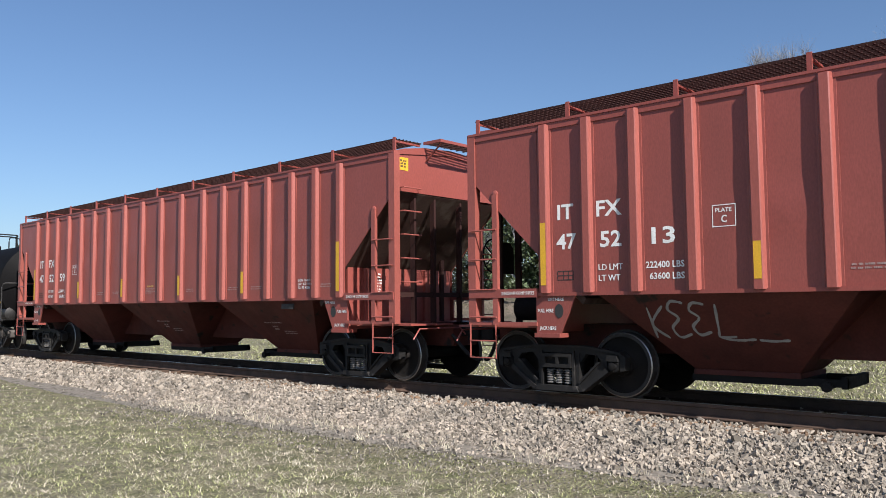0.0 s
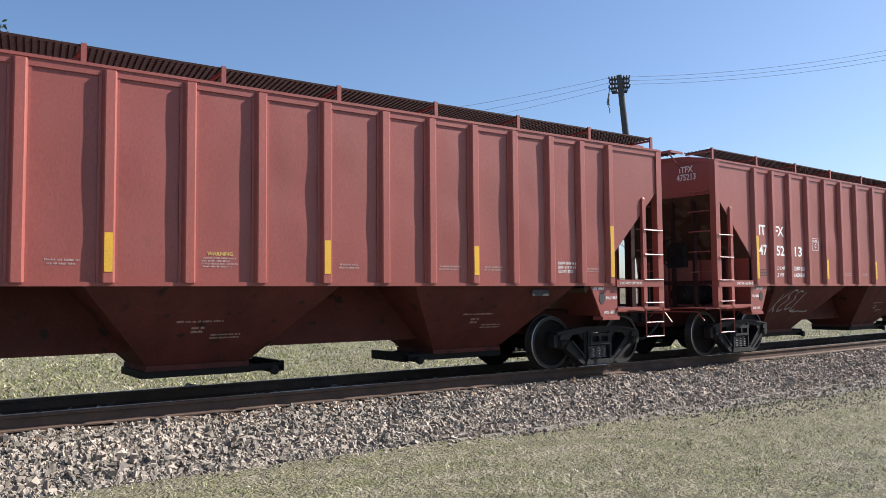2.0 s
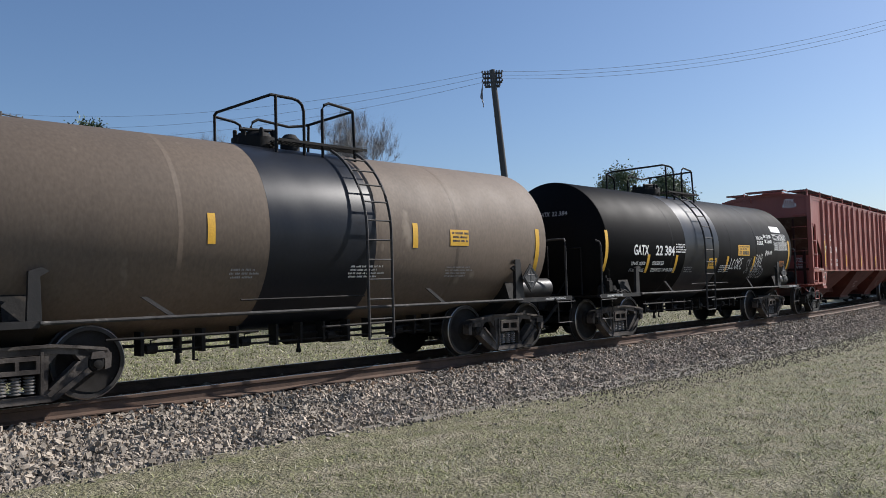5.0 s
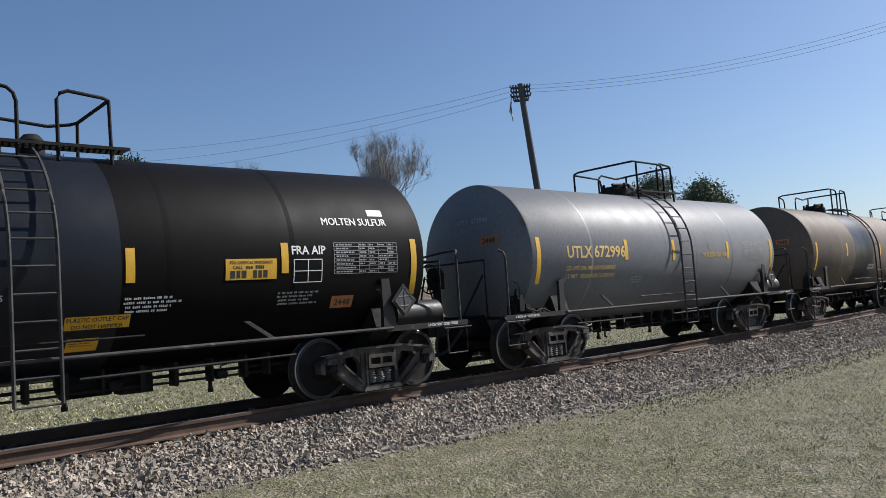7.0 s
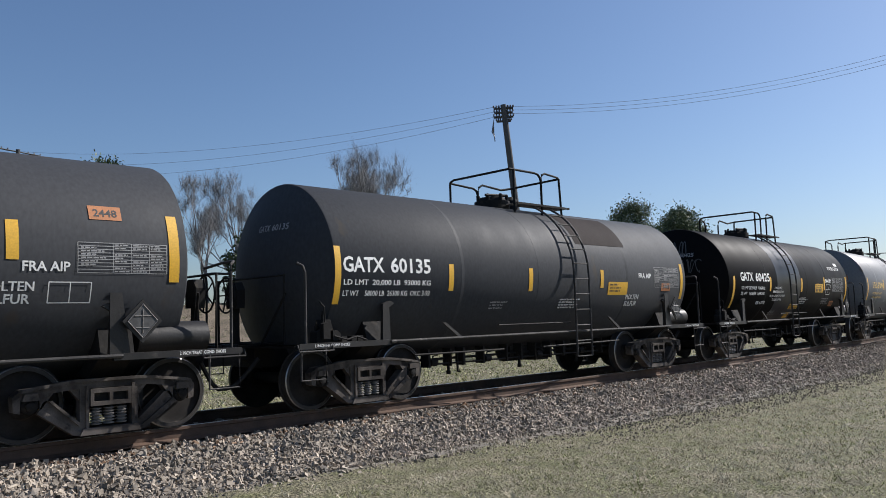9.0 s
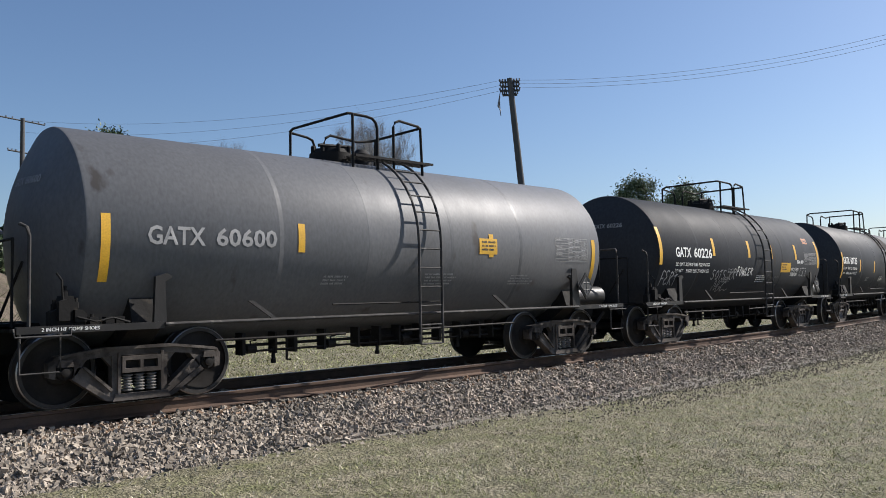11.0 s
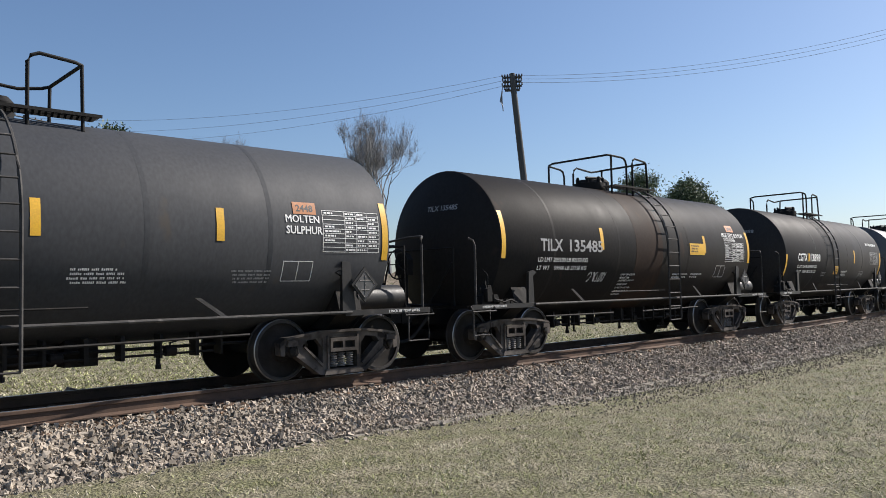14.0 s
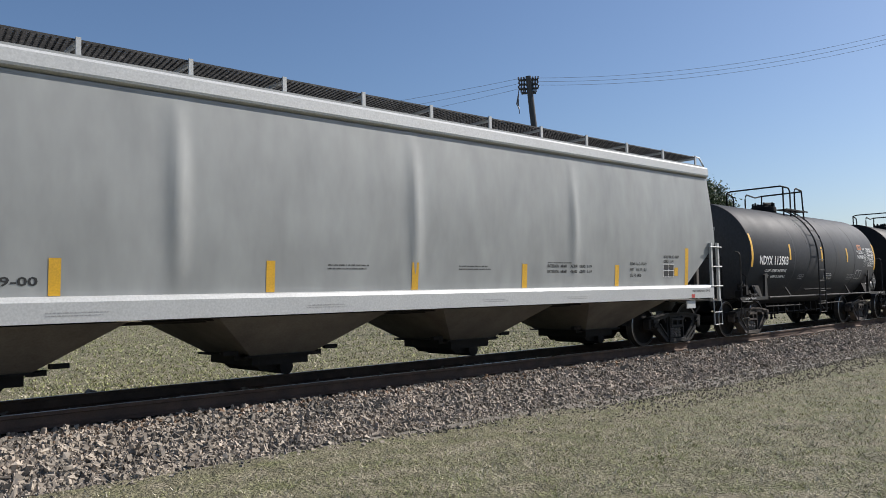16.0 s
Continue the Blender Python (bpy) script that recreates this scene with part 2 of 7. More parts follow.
    def mesh(self, name, mats, smooth=True):
        me = bpy.data.meshes.new(name)
        me.from_pydata(self.v, [], self.f)
        for m in mats if isinstance(mats, (list, tuple)) else [mats]:
            me.materials.append(m)
        if any(self.m):
            me.polygons.foreach_set("material_index", self.m)
        bm = bmesh.new()
        bm.from_mesh(me)
        bmesh.ops.recalc_face_normals(bm, faces=bm.faces)
        bm.to_mesh(me)
        bm.free()
        if smooth:
            me.shade_smooth()
            me.set_sharp_from_angle(angle=radians(32))
        return me


def part(name, shape, mat, parent, label="", smooth=True):
    """Links a shape, or a ready mesh, as one object under its thing or part."""
    me = shape if isinstance(shape, bpy.types.Mesh) else shape.mesh(name, mat, smooth)
    ob = new(name, me)
    ob.parent = parent
    if label:
        tagged(ob, label)
    return ob


def thing(name, shape, mat, label, category, group="", kind="", smooth=True):
    me = shape if isinstance(shape, bpy.types.Mesh) else shape.mesh(name, mat, smooth)
    return tagged(new(name, me), label, category, group, kind)


# ---------------- the track's line ----------------
KNOTS = [(-60, 0.0026), (-20, 0.0028), (0, -0.0004), (20, 0.0045), (40, 0.0045), (60, 0.0032), (90, 0.0027), (130, 0.0025)]
NEAR_Y, STEP, S0 = 10.7835, 0.5, -240.0
SS = np.arange(S0, 300.01, STEP)
KK = np.interp(SS, [k[0] for k in KNOTS], [k[1] for k in KNOTS])
HEAD = np.concatenate([[0], np.cumsum((KK[1:] + KK[:-1]) / 2 * STEP)])
HEAD -= HEAD[np.argmin(abs(SS))]
MID = (HEAD[1:] + HEAD[:-1]) / 2
LX = np.concatenate([[0], np.cumsum(np.cos(MID) * STEP)])
LY = np.concatenate([[0], np.cumsum(np.sin(MID) * STEP)])
LX -= LX[np.argmin(abs(SS))]
LY += NEAR_Y - LY[np.argmin(abs(SS))]


def line(s, side=0.0):
    """x, y and heading of the track at s metres along it, moved side metres to its left."""
    x, y, h = np.interp(s, SS, LX), np.interp(s, SS, LY), np.interp(s, SS, HEAD)
    return x - side * np.sin(h), y + side * np.cos(h), h


def beyond(x, y):
    """How far a place lies behind the track's centre line."""
    s = np.interp(x, LX, SS)
    return (y - np.interp(x, LX, LY)) * np.cos(np.interp(s, SS, HEAD))


def ground_z(x, y):
    """Height of the grass: flat lawn, a low rise behind the track, then an earth bank with level land on top."""
    n = beyond(x, y)
    z = -0.5 + 0.75 * np.clip((n - 4) / 24, 0, 1) + 2.35 * np.clip((n - 28) / 7.5, 0, 1) ** 1.0 + np.clip((n - 36) / 100, 0, 3) * 0.8
    return z


# ---------------- ground, ballast, rails ----------------


def sheet(name, xs, ys, fz, mats, pick=None):
    nx, ny = len(xs), len(ys)
    X, Y = np.meshgrid(xs, ys, indexing="ij")
    Z = fz(X, Y)
    me = bpy.data.meshes.new(name)
    idx = np.arange(nx * ny).reshape(nx, ny)
    quads = np.stack([idx[:-1, :-1], idx[1:, :-1], idx[1:, 1:], idx[:-1, 1:]], -1).reshape(-1, 4)
    me.from_pydata(np.stack([X, Y, Z], -1).reshape(-1, 3).tolist(), [], quads.tolist())
    for m in mats:
        me.materials.append(m)
    if pick is not None:
        cx = X.reshape(-1)[quads].mean(1)
        cy = Y.reshape(-1)[quads].mean(1)
        me.polygons.foreach_set("material_index", pick(cx, cy).astype(int))
    me.shade_smooth()
    return me


def rough_ground(x, y):
    n = beyond(x, y)
    z = ground_z(x, y)
    lump = np.sin(x * 1.9 + np.sin(y * 0.8)) * np.sin(y * 1.3 + x * 0.4) * 0.11 + np.sin(x * 4.3 + y * 2.1) * np.sin(y * 3.7 - x) * 0.06
    swell = (np.sin(x * 0.21 + 1) * np.sin(y * 0.17) * 0.05 + np.sin(x * 1.3 + y * 0.7) * np.sin(y * 1.1 - x * 0.5) * 0.012) * (abs(n) > 3.2)
    return z + lump * np.clip((n - 27) / 3, 0, 1) * np.clip((60 - n) / 10, 0, 1) * 2.2 + swell


GX = np.concatenate([np.linspace(-3000, -220, 12), np.linspace(-200, -62, 28), np.arange(-60, 110, 0.75), np.linspace(112, 300, 40), np.linspace(330, 3000, 12)])
GY = np.concatenate([np.linspace(-2500, -60, 10), np.linspace(-50, -1, 20), np.arange(0, 75, 0.75), np.linspace(76, 240, 50), np.linspace(270, 3000, 12)])
ground = sheet("ground", GX, GY, rough_ground, [GRASS_SOIL, BANK], lambda x, y: (beyond(x, y) > 26.5) & (beyond(x, y) < 37))
thing("ground", ground, None, "dormant yellow-green lawn with a dry earth bank behind the track", "ground", kind="structure")


def ribbon(name, profile, mat, s0, s1, step):
    """A body with the same cross-section (side, z) all along the track."""
    sh = Shape()
    ss = np.arange(s0, s1 + step / 2, step)
    n = len(profile)
    pts = []
    for s in ss:
        for side, z in profile:
            x, y, _ = line(s, side)
            pts.append((x, y, z))
    faces = [(i * n + k, i * n + (k + 1) % n, (i + 1) * n + (k + 1) % n, (i + 1) * n + k) for i in range(len(ss) - 1) for k in range(n)]
    faces += [tuple(range(n)), tuple(range((len(ss) - 1) * n, len(ss) * n))[::-1]]
    sh.add(pts, faces)
    return sh


BEDPROF = [(-3.0, -0.62), (-2.75, -0.49), (-2.2, -0.36), (-1.75, -0.235), (-1.3, -0.215), (1.3, -0.215), (1.75, -0.235), (2.2, -0.36), (2.75, -0.49), (3.0, -0.62)]
thing("ballast_bed", ribbon("ballast_bed", BEDPROF, SHADED_BED, -200, 260, 2.0), SHADED_BED, "grey crushed-stone ballast bed under the rails, darkened for shade between stones", "ballast", kind="structure")
thing("dirt_strip", ribbon("dirt_strip", [(-3.45, -0.6), (-3.3, -0.494), (-2.6, -0.47), (-2.5, -0.6)], DIRT, -60, 90, 2.0), DIRT, "bare grey dirt and fine gravel along the ballast's edge", "dirt", kind="structure")
track = tagged(new("railway_track"), "rusty steel rails on weathered timber ties", "railway track", kind="structure")
RAILPROF = [(-0.075, -0.185), (0.075, -0.185), (0.075, -0.17), (0.012, -0.145), (0.012, -0.05), (0.036, -0.04), (0.036, -0.006), (0.028, 0.0), (-0.028, 0.0), (-0.036, -0.006), (-0.036, -0.04), (-0.012, -0.05), (-0.012, -0.145), (-0.075, -0.17)]
for off in (-0.754, 0.754):
    part("rail", ribbon("rail", [(off + a, z) for a, z in RAILPROF], RAIL, -200, 260, 1.5), RAIL, track, "rusty steel rail", smooth=False)
    part("rail_head", ribbon("rail_head", [(off - 0.025, 0.0), (off + 0.025, 0.0), (off + 0.025, 0.003), (off - 0.025, 0.003)], RAILTOP, -200, 260, 1.5), RAILTOP, track, "bright running surface", smooth=False)

# ---------------- wheels and trucks ----------------
WR = 0.457
RIMFACE = material("dusty_wheel_rim", (0.05, 0.045, 0.042), 0.55, second=(0.025, 0.023, 0.021), scale=5, grain=50, spec=0.3)


WHEELDUST = material("dust_covered_wheel_steel", (0.03, 0.027, 0.025), 0.85, second=(0.015, 0.0135, 0.0125), scale=3, mix=0.4, grain=50, third=(0.1, 0.088, 0.08), third_scale=3, third_level=0.64, spec=0.2)


def wheelset_mesh(plate):
    sh = Shape()
    for e in (-1, 1):
        # from the outer face inwards: hub, dished plate, rim, tread, flange, back
        prof = [(0.86, 0.12), (0.86, 0.15), (0.80, 0.17), (0.775, 0.34), (0.79, 0.385), (0.822, 0.39), (0.822, 0.436), (0.812, 0.45), (0.70, 0.462), (0.70, 0.488), (0.682, 0.488), (0.678, 0.40), (0.70, 0.36), (0.71, 0.16), (0.66, 0.13), (0.66, 0.09)]
        mats = [0, 0, 0, 0, 0, 2, 1, 2, 2, 2, 0, 0, 0, 0, 0]
        sh.lathe([(e * a, r) for a, r in prof], "y", n=40, mats=mats)
    sh.lathe([(-0.88, 0.085), (0.88, 0.085)], "y", n=12)
    return sh.mesh("wheelset", [plate, RIM, RIMFACE])


def side_frame_mesh(y, mat):
    """A cast side frame: deep top chord with ears over the journals, slanting arms, columns and spring seat."""
    sh = Shape()
    s = 1 if y > 0 else -1
    a, b = y - 0.075, y + 0.075
    top = [(-1.06, 0.4), (-1.07, 0.57), (-0.99, 0.645), (-0.8, 0.665), (-0.42, 0.715), (0.42, 0.715), (0.8, 0.665), (0.99, 0.645), (1.07, 0.57), (1.06, 0.4), (0.99, 0.38), (0.985, 0.535), (0.79, 0.535), (0.78, 0.4), (0.72, 0.48), (0.64, 0.585), (0.4, 0.61), (-0.4, 0.61), (-0.64, 0.585), (-0.72, 0.48), (-0.78, 0.4), (-0.79, 0.535), (-0.985, 0.535), (-0.99, 0.38)]
    sh.prism(top, a, b)
    f0, f1 = y + s * 0.075, y + s * 0.105      # raised flange on the outer face
    sh.prism([(-1.03, 0.6), (-0.82, 0.635), (-0.42, 0.685), (0.42, 0.685), (0.82, 0.635), (1.03, 0.6), (1.01, 0.635), (0.82, 0.67), (0.42, 0.72), (-0.42, 0.72), (-0.82, 0.67), (-1.01, 0.635)], min(f0, f1), max(f0, f1))
    for e in (-1, 1):
        # slanting arm from the journal box down to the spring seat
        sh.prism([(e * x, z) for x, z in ((0.82, 0.37), (0.74, 0.5), (0.68, 0.5), (0.36, 0.21), (0.27, 0.2), (0.27, 0.07), (0.42, 0.08))], a, b)
        sh.prism([(e * x, z) for x, z in ((0.82, 0.37), (0.78, 0.42), (0.38, 0.125), (0.28, 0.115), (0.28, 0.07), (0.42, 0.08))], min(f0, f1), max(f0, f1))
        sh.prism([(e * x, z) for x, z in ((0.70, 0.5), (0.66, 0.5), (0.34, 0.21), (0.37, 0.19))], min(f0, f1), max(f0, f1))
        # column beside the bolster window, with its flange and gusset
        sh.prism([(e * x, z) for x, z in ((0.25, 0.64), (0.35, 0.64), (0.34, 0.1), (0.25, 0.1))], a + 0.008, b - 0.008)
        sh.prism([(e * x, z) for x, z in ((0.25, 0.64), (0.285, 0.64), (0.285, 0.1), (0.25, 0.1))], min(f0, f1), max(f0, f1))
        sh.prism([(e * x, z) for x, z in ((0.34, 0.62), (0.46, 0.61), (0.34, 0.47))], a + 0.03, b - 0.03)
        # journal box cover over the bearing
        sh.prism([(e * x, z) for x, z in ((0.8, 0.52), (0.98, 0.52), (0.96, 0.6), (0.82, 0.6))], min(f0, y + s * 0.13), max(f0, y + s * 0.13))
    sh.prism([(-0.36, 0.07), (0.36, 0.07), (0.32, 0.15), (-0.32, 0.15)], y - 0.13, y + 0.13)
    # the bolster's end with its two pockets
    q0, q1 = y + s * 0.02, y + s * 0.12
    for x0, x1, z0, z1 in ((-0.24, 0.24, 0.4, 0.45), (-0.24, 0.24, 0.55, 0.6), (-0.24, -0.2, 0.45, 0.55), (0.2, 0.24, 0.45, 0.55), (-0.02, 0.02, 0.45, 0.55)):
        sh.box(x0, x1, min(q0, q1), max(q0, q1), z0, z1)
    return sh.mesh("side_frame", mat, False)


def spring_mesh():
    prof = []
    for i in range(6):
        z = 0.17 + i * 0.036
        prof += [(z, 0.04), (z + 0.009, 0.066), (z + 0.02, 0.066), (z + 0.029, 0.04)]
    return Shape().lathe(prof, "z", n=14).mesh("spring", SPRING)


def bearing_mesh(e):
    sh = Shape()
    sh.lathe([(e * 0.9, 0.10), (e * 1.06, 0.10), (e * 1.08, 0.085), (e * 1.085, 0.055), (e * 1.12, 0.05), (e * 1.125, 0.03)], "y", n=20)
    for k in range(3):
        t = k * 2.0944 + 0.5
        sh.lathe([(e * 1.08, 0.016), (e * 1.1, 0.014)], "y", (0.062 * math.cos(t), 0, 0.062 * math.sin(t)), n=6)
    return sh.mesh("bearing", STEEL)


def bolster_mesh():
    sh = Shape()
    sh.prism([(-1.06, 0.42), (-1.06, 0.55), (-0.6, 0.6), (0.6, 0.6), (1.06, 0.55), (1.06, 0.42), (0.6, 0.3), (-0.6, 0.3)], -0.2, 0.2, "x")
    sh.box(-0.22, 0.22, -1.01, 1.01, 0.4, 0.455)
    for e in (-1, 1):
        sh.box(e * 0.36 - 0.05, e * 0.36 + 0.05, -0.75, 0.75, 0.28, 0.4)          # brake beams
        for y in (-0.74, 0.74):
            sh.prism([(e * x, z) for x, z in ((0.40, 0.22), (0.46, 0.22), (0.48, 0.42), (0.42, 0.5))], y - 0.05, y + 0.05)
    return sh.mesh("bolster", STEEL, False)


WSM, SPM, BOM = [wheelset_mesh(WHEEL), wheelset_mesh(WHEELDUST)], spring_mesh(), bolster_mesh()
SFM = {(e, k): side_frame_mesh(e * 1.0, m) for e in (-1, 1) for k, m in enumerate((TRUCKDARK, TRUCKDUST))}
BEM = {e: bearing_mesh(e) for e in (-1, 1)}
WHEELS = []        # (car, truck's place, wheelset)
TRUCK_SPLIT = 0.8896


def add_truck(car, u, dusty=0):
    tr = part("truck", BOM, None, car)
    tr.location = (u, 0, 0)
    for e in (-1, 1):
        part("side_frame", SFM[e, dusty], None, tr, "dusty grey cast side frame" if dusty else "oily black cast side frame")
        for x in (-0.15, 0.0, 0.15):
            part("spring", SPM, None, tr).location = (x, e * 1.03, 0)
    for e in (-1, 1):
        ws = part("wheelset", WSM[dusty], None, tr, "brown steel wheels with bright rims")
        ws.location = (e * TRUCK_SPLIT, 0, WR)
        for f in (-1, 1):
            part("bearing", BEM[f], None, tr).location = (e * TRUCK_SPLIT, 0, WR)
    return tr


def drawgear(sh, u0, u1, z=0.86):
    """Coupler shank and knuckle from the sill's end u0 out to the pulling face u1."""
    e = 1 if u1 > u0 else -1
    sh.box(min(u0, u1 - e * 0.2), max(u0, u1 - e * 0.2), -0.09, 0.09, z - 0.09, z + 0.09)
    sh.prism([(u1 - e * 0.28, -0.1), (u1 - e * 0.22, -0.2), (u1 + e * 0.02, -0.2), (u1 + e * 0.06, -0.08), (u1 - e * 0.02, 0.0), (u1 + e * 0.06, 0.1), (u1, 0.2), (u1 - e * 0.2, 0.17)], z - 0.15, z + 0.15, "z")
    return sh


def hose(u0, u1):
    """A sagging brake hose with its steel end."""
    pts = []
    for i in range(11):
        t = i / 10
        pts.append((u0 + (u1 - u0) * t, -0.35 + 0.25 * t, 0.8 - 0.42 * math.sin(t * 1.75) ** 1.1))
    return Shape().tube(pts, 0.032, 7)


# ---------------- lettering ----------------
ALL_TEXT = {}


def prepare_text(words):
    """Turns all words into flat outlines of height 1 with the built-in font."""
    made = []
    for w in words:
        cu = bpy.data.curves.new("lettering", "FONT")
        cu.body, cu.size, cu.resolution_u, cu.offset = w, 1.0, 2, 0.0 if any(c in w for c in "MW") else 0.022
        made.append((w, new("lettering", cu)))
    bpy.context.view_layer.update()
    deps = bpy.context.evaluated_depsgraph_get()
    for w, ob in made:
        me = ob.evaluated_get(deps).to_mesh()
        v = np.array([p.co[:2] for p in me.vertices]) if len(me.vertices) else np.zeros((0, 2))
        v = v - v.min(0)
        me.calc_loop_triangles()
        ALL_TEXT[w] = (v / 0.73, [tuple(int(i) for i in t.vertices) for t in me.loop_triangles], v[:, 0].max() / 0.73)
        ob.evaluated_get(deps).to_mesh_clear()
    for w, ob in made:
        cu = ob.data
        bpy.data.objects.remove(ob)
        bpy.data.curves.remove(cu)


def flat_map(y):
    return lambda u, z: (u, y, z)


def round_map(radius, zc, y0=0.0, lift=0.0062):
    """Wraps (u, height measured along the shell from the axis' level) on the near side of a drum."""
    return lambda u, a: (u, y0 - (radius + lift) * math.cos(a / radius), zc + (radius + lift) * math.sin(a / radius))


def lettering(parent, text, u, z, height, mp, mat, width=None, name="lettering"):
    v, faces, w = ALL_TEXT[text]
    sx = width / w if width else height
    pts = [mp(u + p[0] * sx, z + p[1] * height) for p in v]
    if "M" in text or "W" in text:      # a second coat, a stroke's edge further on, makes these letters as heavy as the rest
        n = len(pts)
        for k, g in ((1, 0.032), (2, -0.025)):
            for p in v:
                x, y, zz = mp(u + (p[0] + g) * sx, z + p[1] * height)
                pts.append((x, y - 0.0006 * k, zz))
        faces = list(faces) + [tuple(i + n * k for i in f) for k in (1, 2) for f in faces]
    if height > 0.12:      # large marks: every letter is a part
        runs = []
        for f in sorted(faces, key=lambda f: min(v[i % len(v)][0] for i in f)):
            lo, hi = min(v[i % len(v)][0] for i in f), max(v[i % len(v)][0] for i in f)
            if runs and lo < runs[-1][0] + 0.004:
                runs[-1][0] = max(runs[-1][0], hi)
                runs[-1][1].append(f)
            else:
                runs.append([hi, [f]])
        for _, fs in runs:
            used = sorted({i for f in fs for i in f})
            at = {i: k for k, i in enumerate(used)}
            me = bpy.data.meshes.new("letter")
            me.from_pydata([pts[i] for i in used], [], [tuple(at[i] for i in f) for f in fs])
            me.materials.append(mat)
            part("letter", me, None, parent, "painted letter")
        return
    me = bpy.data.meshes.new(name)
    me.from_pydata(pts, [], faces)
    me.materials.append(mat)
    tagged(part(name, me, None, parent, "painted letters"), kind="stuff")


def patch(sh, u0, u1, z0, z1, mp, n=5, mat=0):
    pts = [mp(u, z0 + (z1 - z0) * i / n) for i in range(n + 1) for u in (u0, u1)]
    sh.add(pts, [(2 * i, 2 * i + 1, 2 * i + 3, 2 * i + 2) for i in range(n)], mat)


def strip(parent, u0, u1, z0, z1, mp, mat, name="reflective_strip", label="yellow reflective strip"):
    sh = Shape()
    patch(sh, u0, u1, z0, z1, mp, 8)
    return part(name, sh, mat, parent, label)


def bars(parent, u, z, w, rows, mp, mat, h=0.045, gap=0.03, seed=1, name="stencil_line"):
    """Small writing that cannot be read: rows of short upright bars grouped like words, from z downwards."""
    rnd = random.Random(seed)
    sh = Shape()
    for r in range(rows):
        x, zz = u + rnd.uniform(0, 0.08) * w, z - r * (h + gap)
        end = u + w * rnd.uniform(0.75, 1.0)
        while x < end:
            for k in range(rnd.randint(2, 7)):
                l = h * rnd.uniform(0.4, 0.72)
                if x + l > end:
                    break
                cut = rnd.choice((0.0, 0.0, 0.2)) if h < 0.06 else 0.0
                patch(sh, x, x + l, zz - h, zz - h * cut, mp, 1)
                x += l + h * 0.2
            x += h * 0.75
    return tagged(part(name, sh, mat, parent, "small stencilled lines"), kind="stuff")


def frame_sign(parent, u0, u1, z0, z1, mp, mat, rows, cols, name="data_panel"):
    """A painted table: a border and thin ruled lines with small bars in its cells, the first column wider."""
    sh = Shape()
    t = 0.007 if rows > 3 else 0.011
    for i in range(rows + 1):
        z = z0 + (z1 - z0) * i / rows
        patch(sh, u0, u1, z - t / 2, z + t / 2, mp, 1)
    wide = 0.38 if cols > 2 else 1.0 / cols
    edges = [u0] + [u0 + (u1 - u0) * (wide + (1 - wide) * i / (cols - 1)) for i in range(cols)]
    for u in edges:
        patch(sh, u - t / 2, u + t / 2, z0, z1, mp, 6)
    rnd = random.Random(rows * 7 + cols)
    h = (z1 - z0) / rows
    for i in range(rows):
        for k in range(cols):
            if rnd.random() < 0.2:
                continue
            a, w = edges[k], edges[k + 1] - edges[k]
            x = a + w * 0.08
            end = a + w * rnd.uniform(0.5, 0.9)
            while x < end and rows > 3:
                l = min(rnd.uniform(0.02, 0.07), end - x)
                patch(sh, x, x + l, z0 + h * (i + 0.3), z0 + h * (i + 0.68), mp, 1)
                x += l + 0.012
    return part(name, sh, mat, parent, "ruled white data panel")


def scrawl(parent, u, z, w, h, mp, mat, seed, strokes=5, name="graffiti", thick=0.03):
    """Loose spray-paint strokes that form no words."""
    rnd = random.Random(seed)
    sh = Shape()
    for k in range(strokes):
        cx = u + w * (k + 0.5) / strokes
        pts = []
        a0, n = rnd.uniform(0, 6), 14
        kx, kz = rnd.uniform(0.5, 1.4), rnd.uniform(0.8, 1.6)
        for i in range(n):
            t = i / (n - 1)
            pts.append((cx + w / strokes * 0.6 * math.sin(a0 + t * 5 * kx) * (0.4 + 0.6 * t), z + h * (0.5 + 0.5 * math.cos(a0 * 2 + t * 5.5 * kz))))
        for i in range(n - 1):
            (xa, za), (xb, zb) = pts[i], pts[i + 1]
            d = math.hypot(xb - xa, zb - za) + 1e-6
            nx, nz = -(zb - za) / d * thick / 2, (xb - xa) / d * thick / 2
            ex, ez = (xb - xa) / d * thick * 0.3, (zb - za) / d * thick * 0.3
            sh.add([mp(xa - nx - ex, za - nz - ez), mp(xb - nx + ex, zb - nz + ez), mp(xb + nx + ex, zb + nz + ez), mp(xa + nx - ex, za + nz - ez)], [(0, 1, 2, 3)])
    return tagged(part(name, sh, mat, parent, "sprayed graffiti strokes"), kind="stuff")


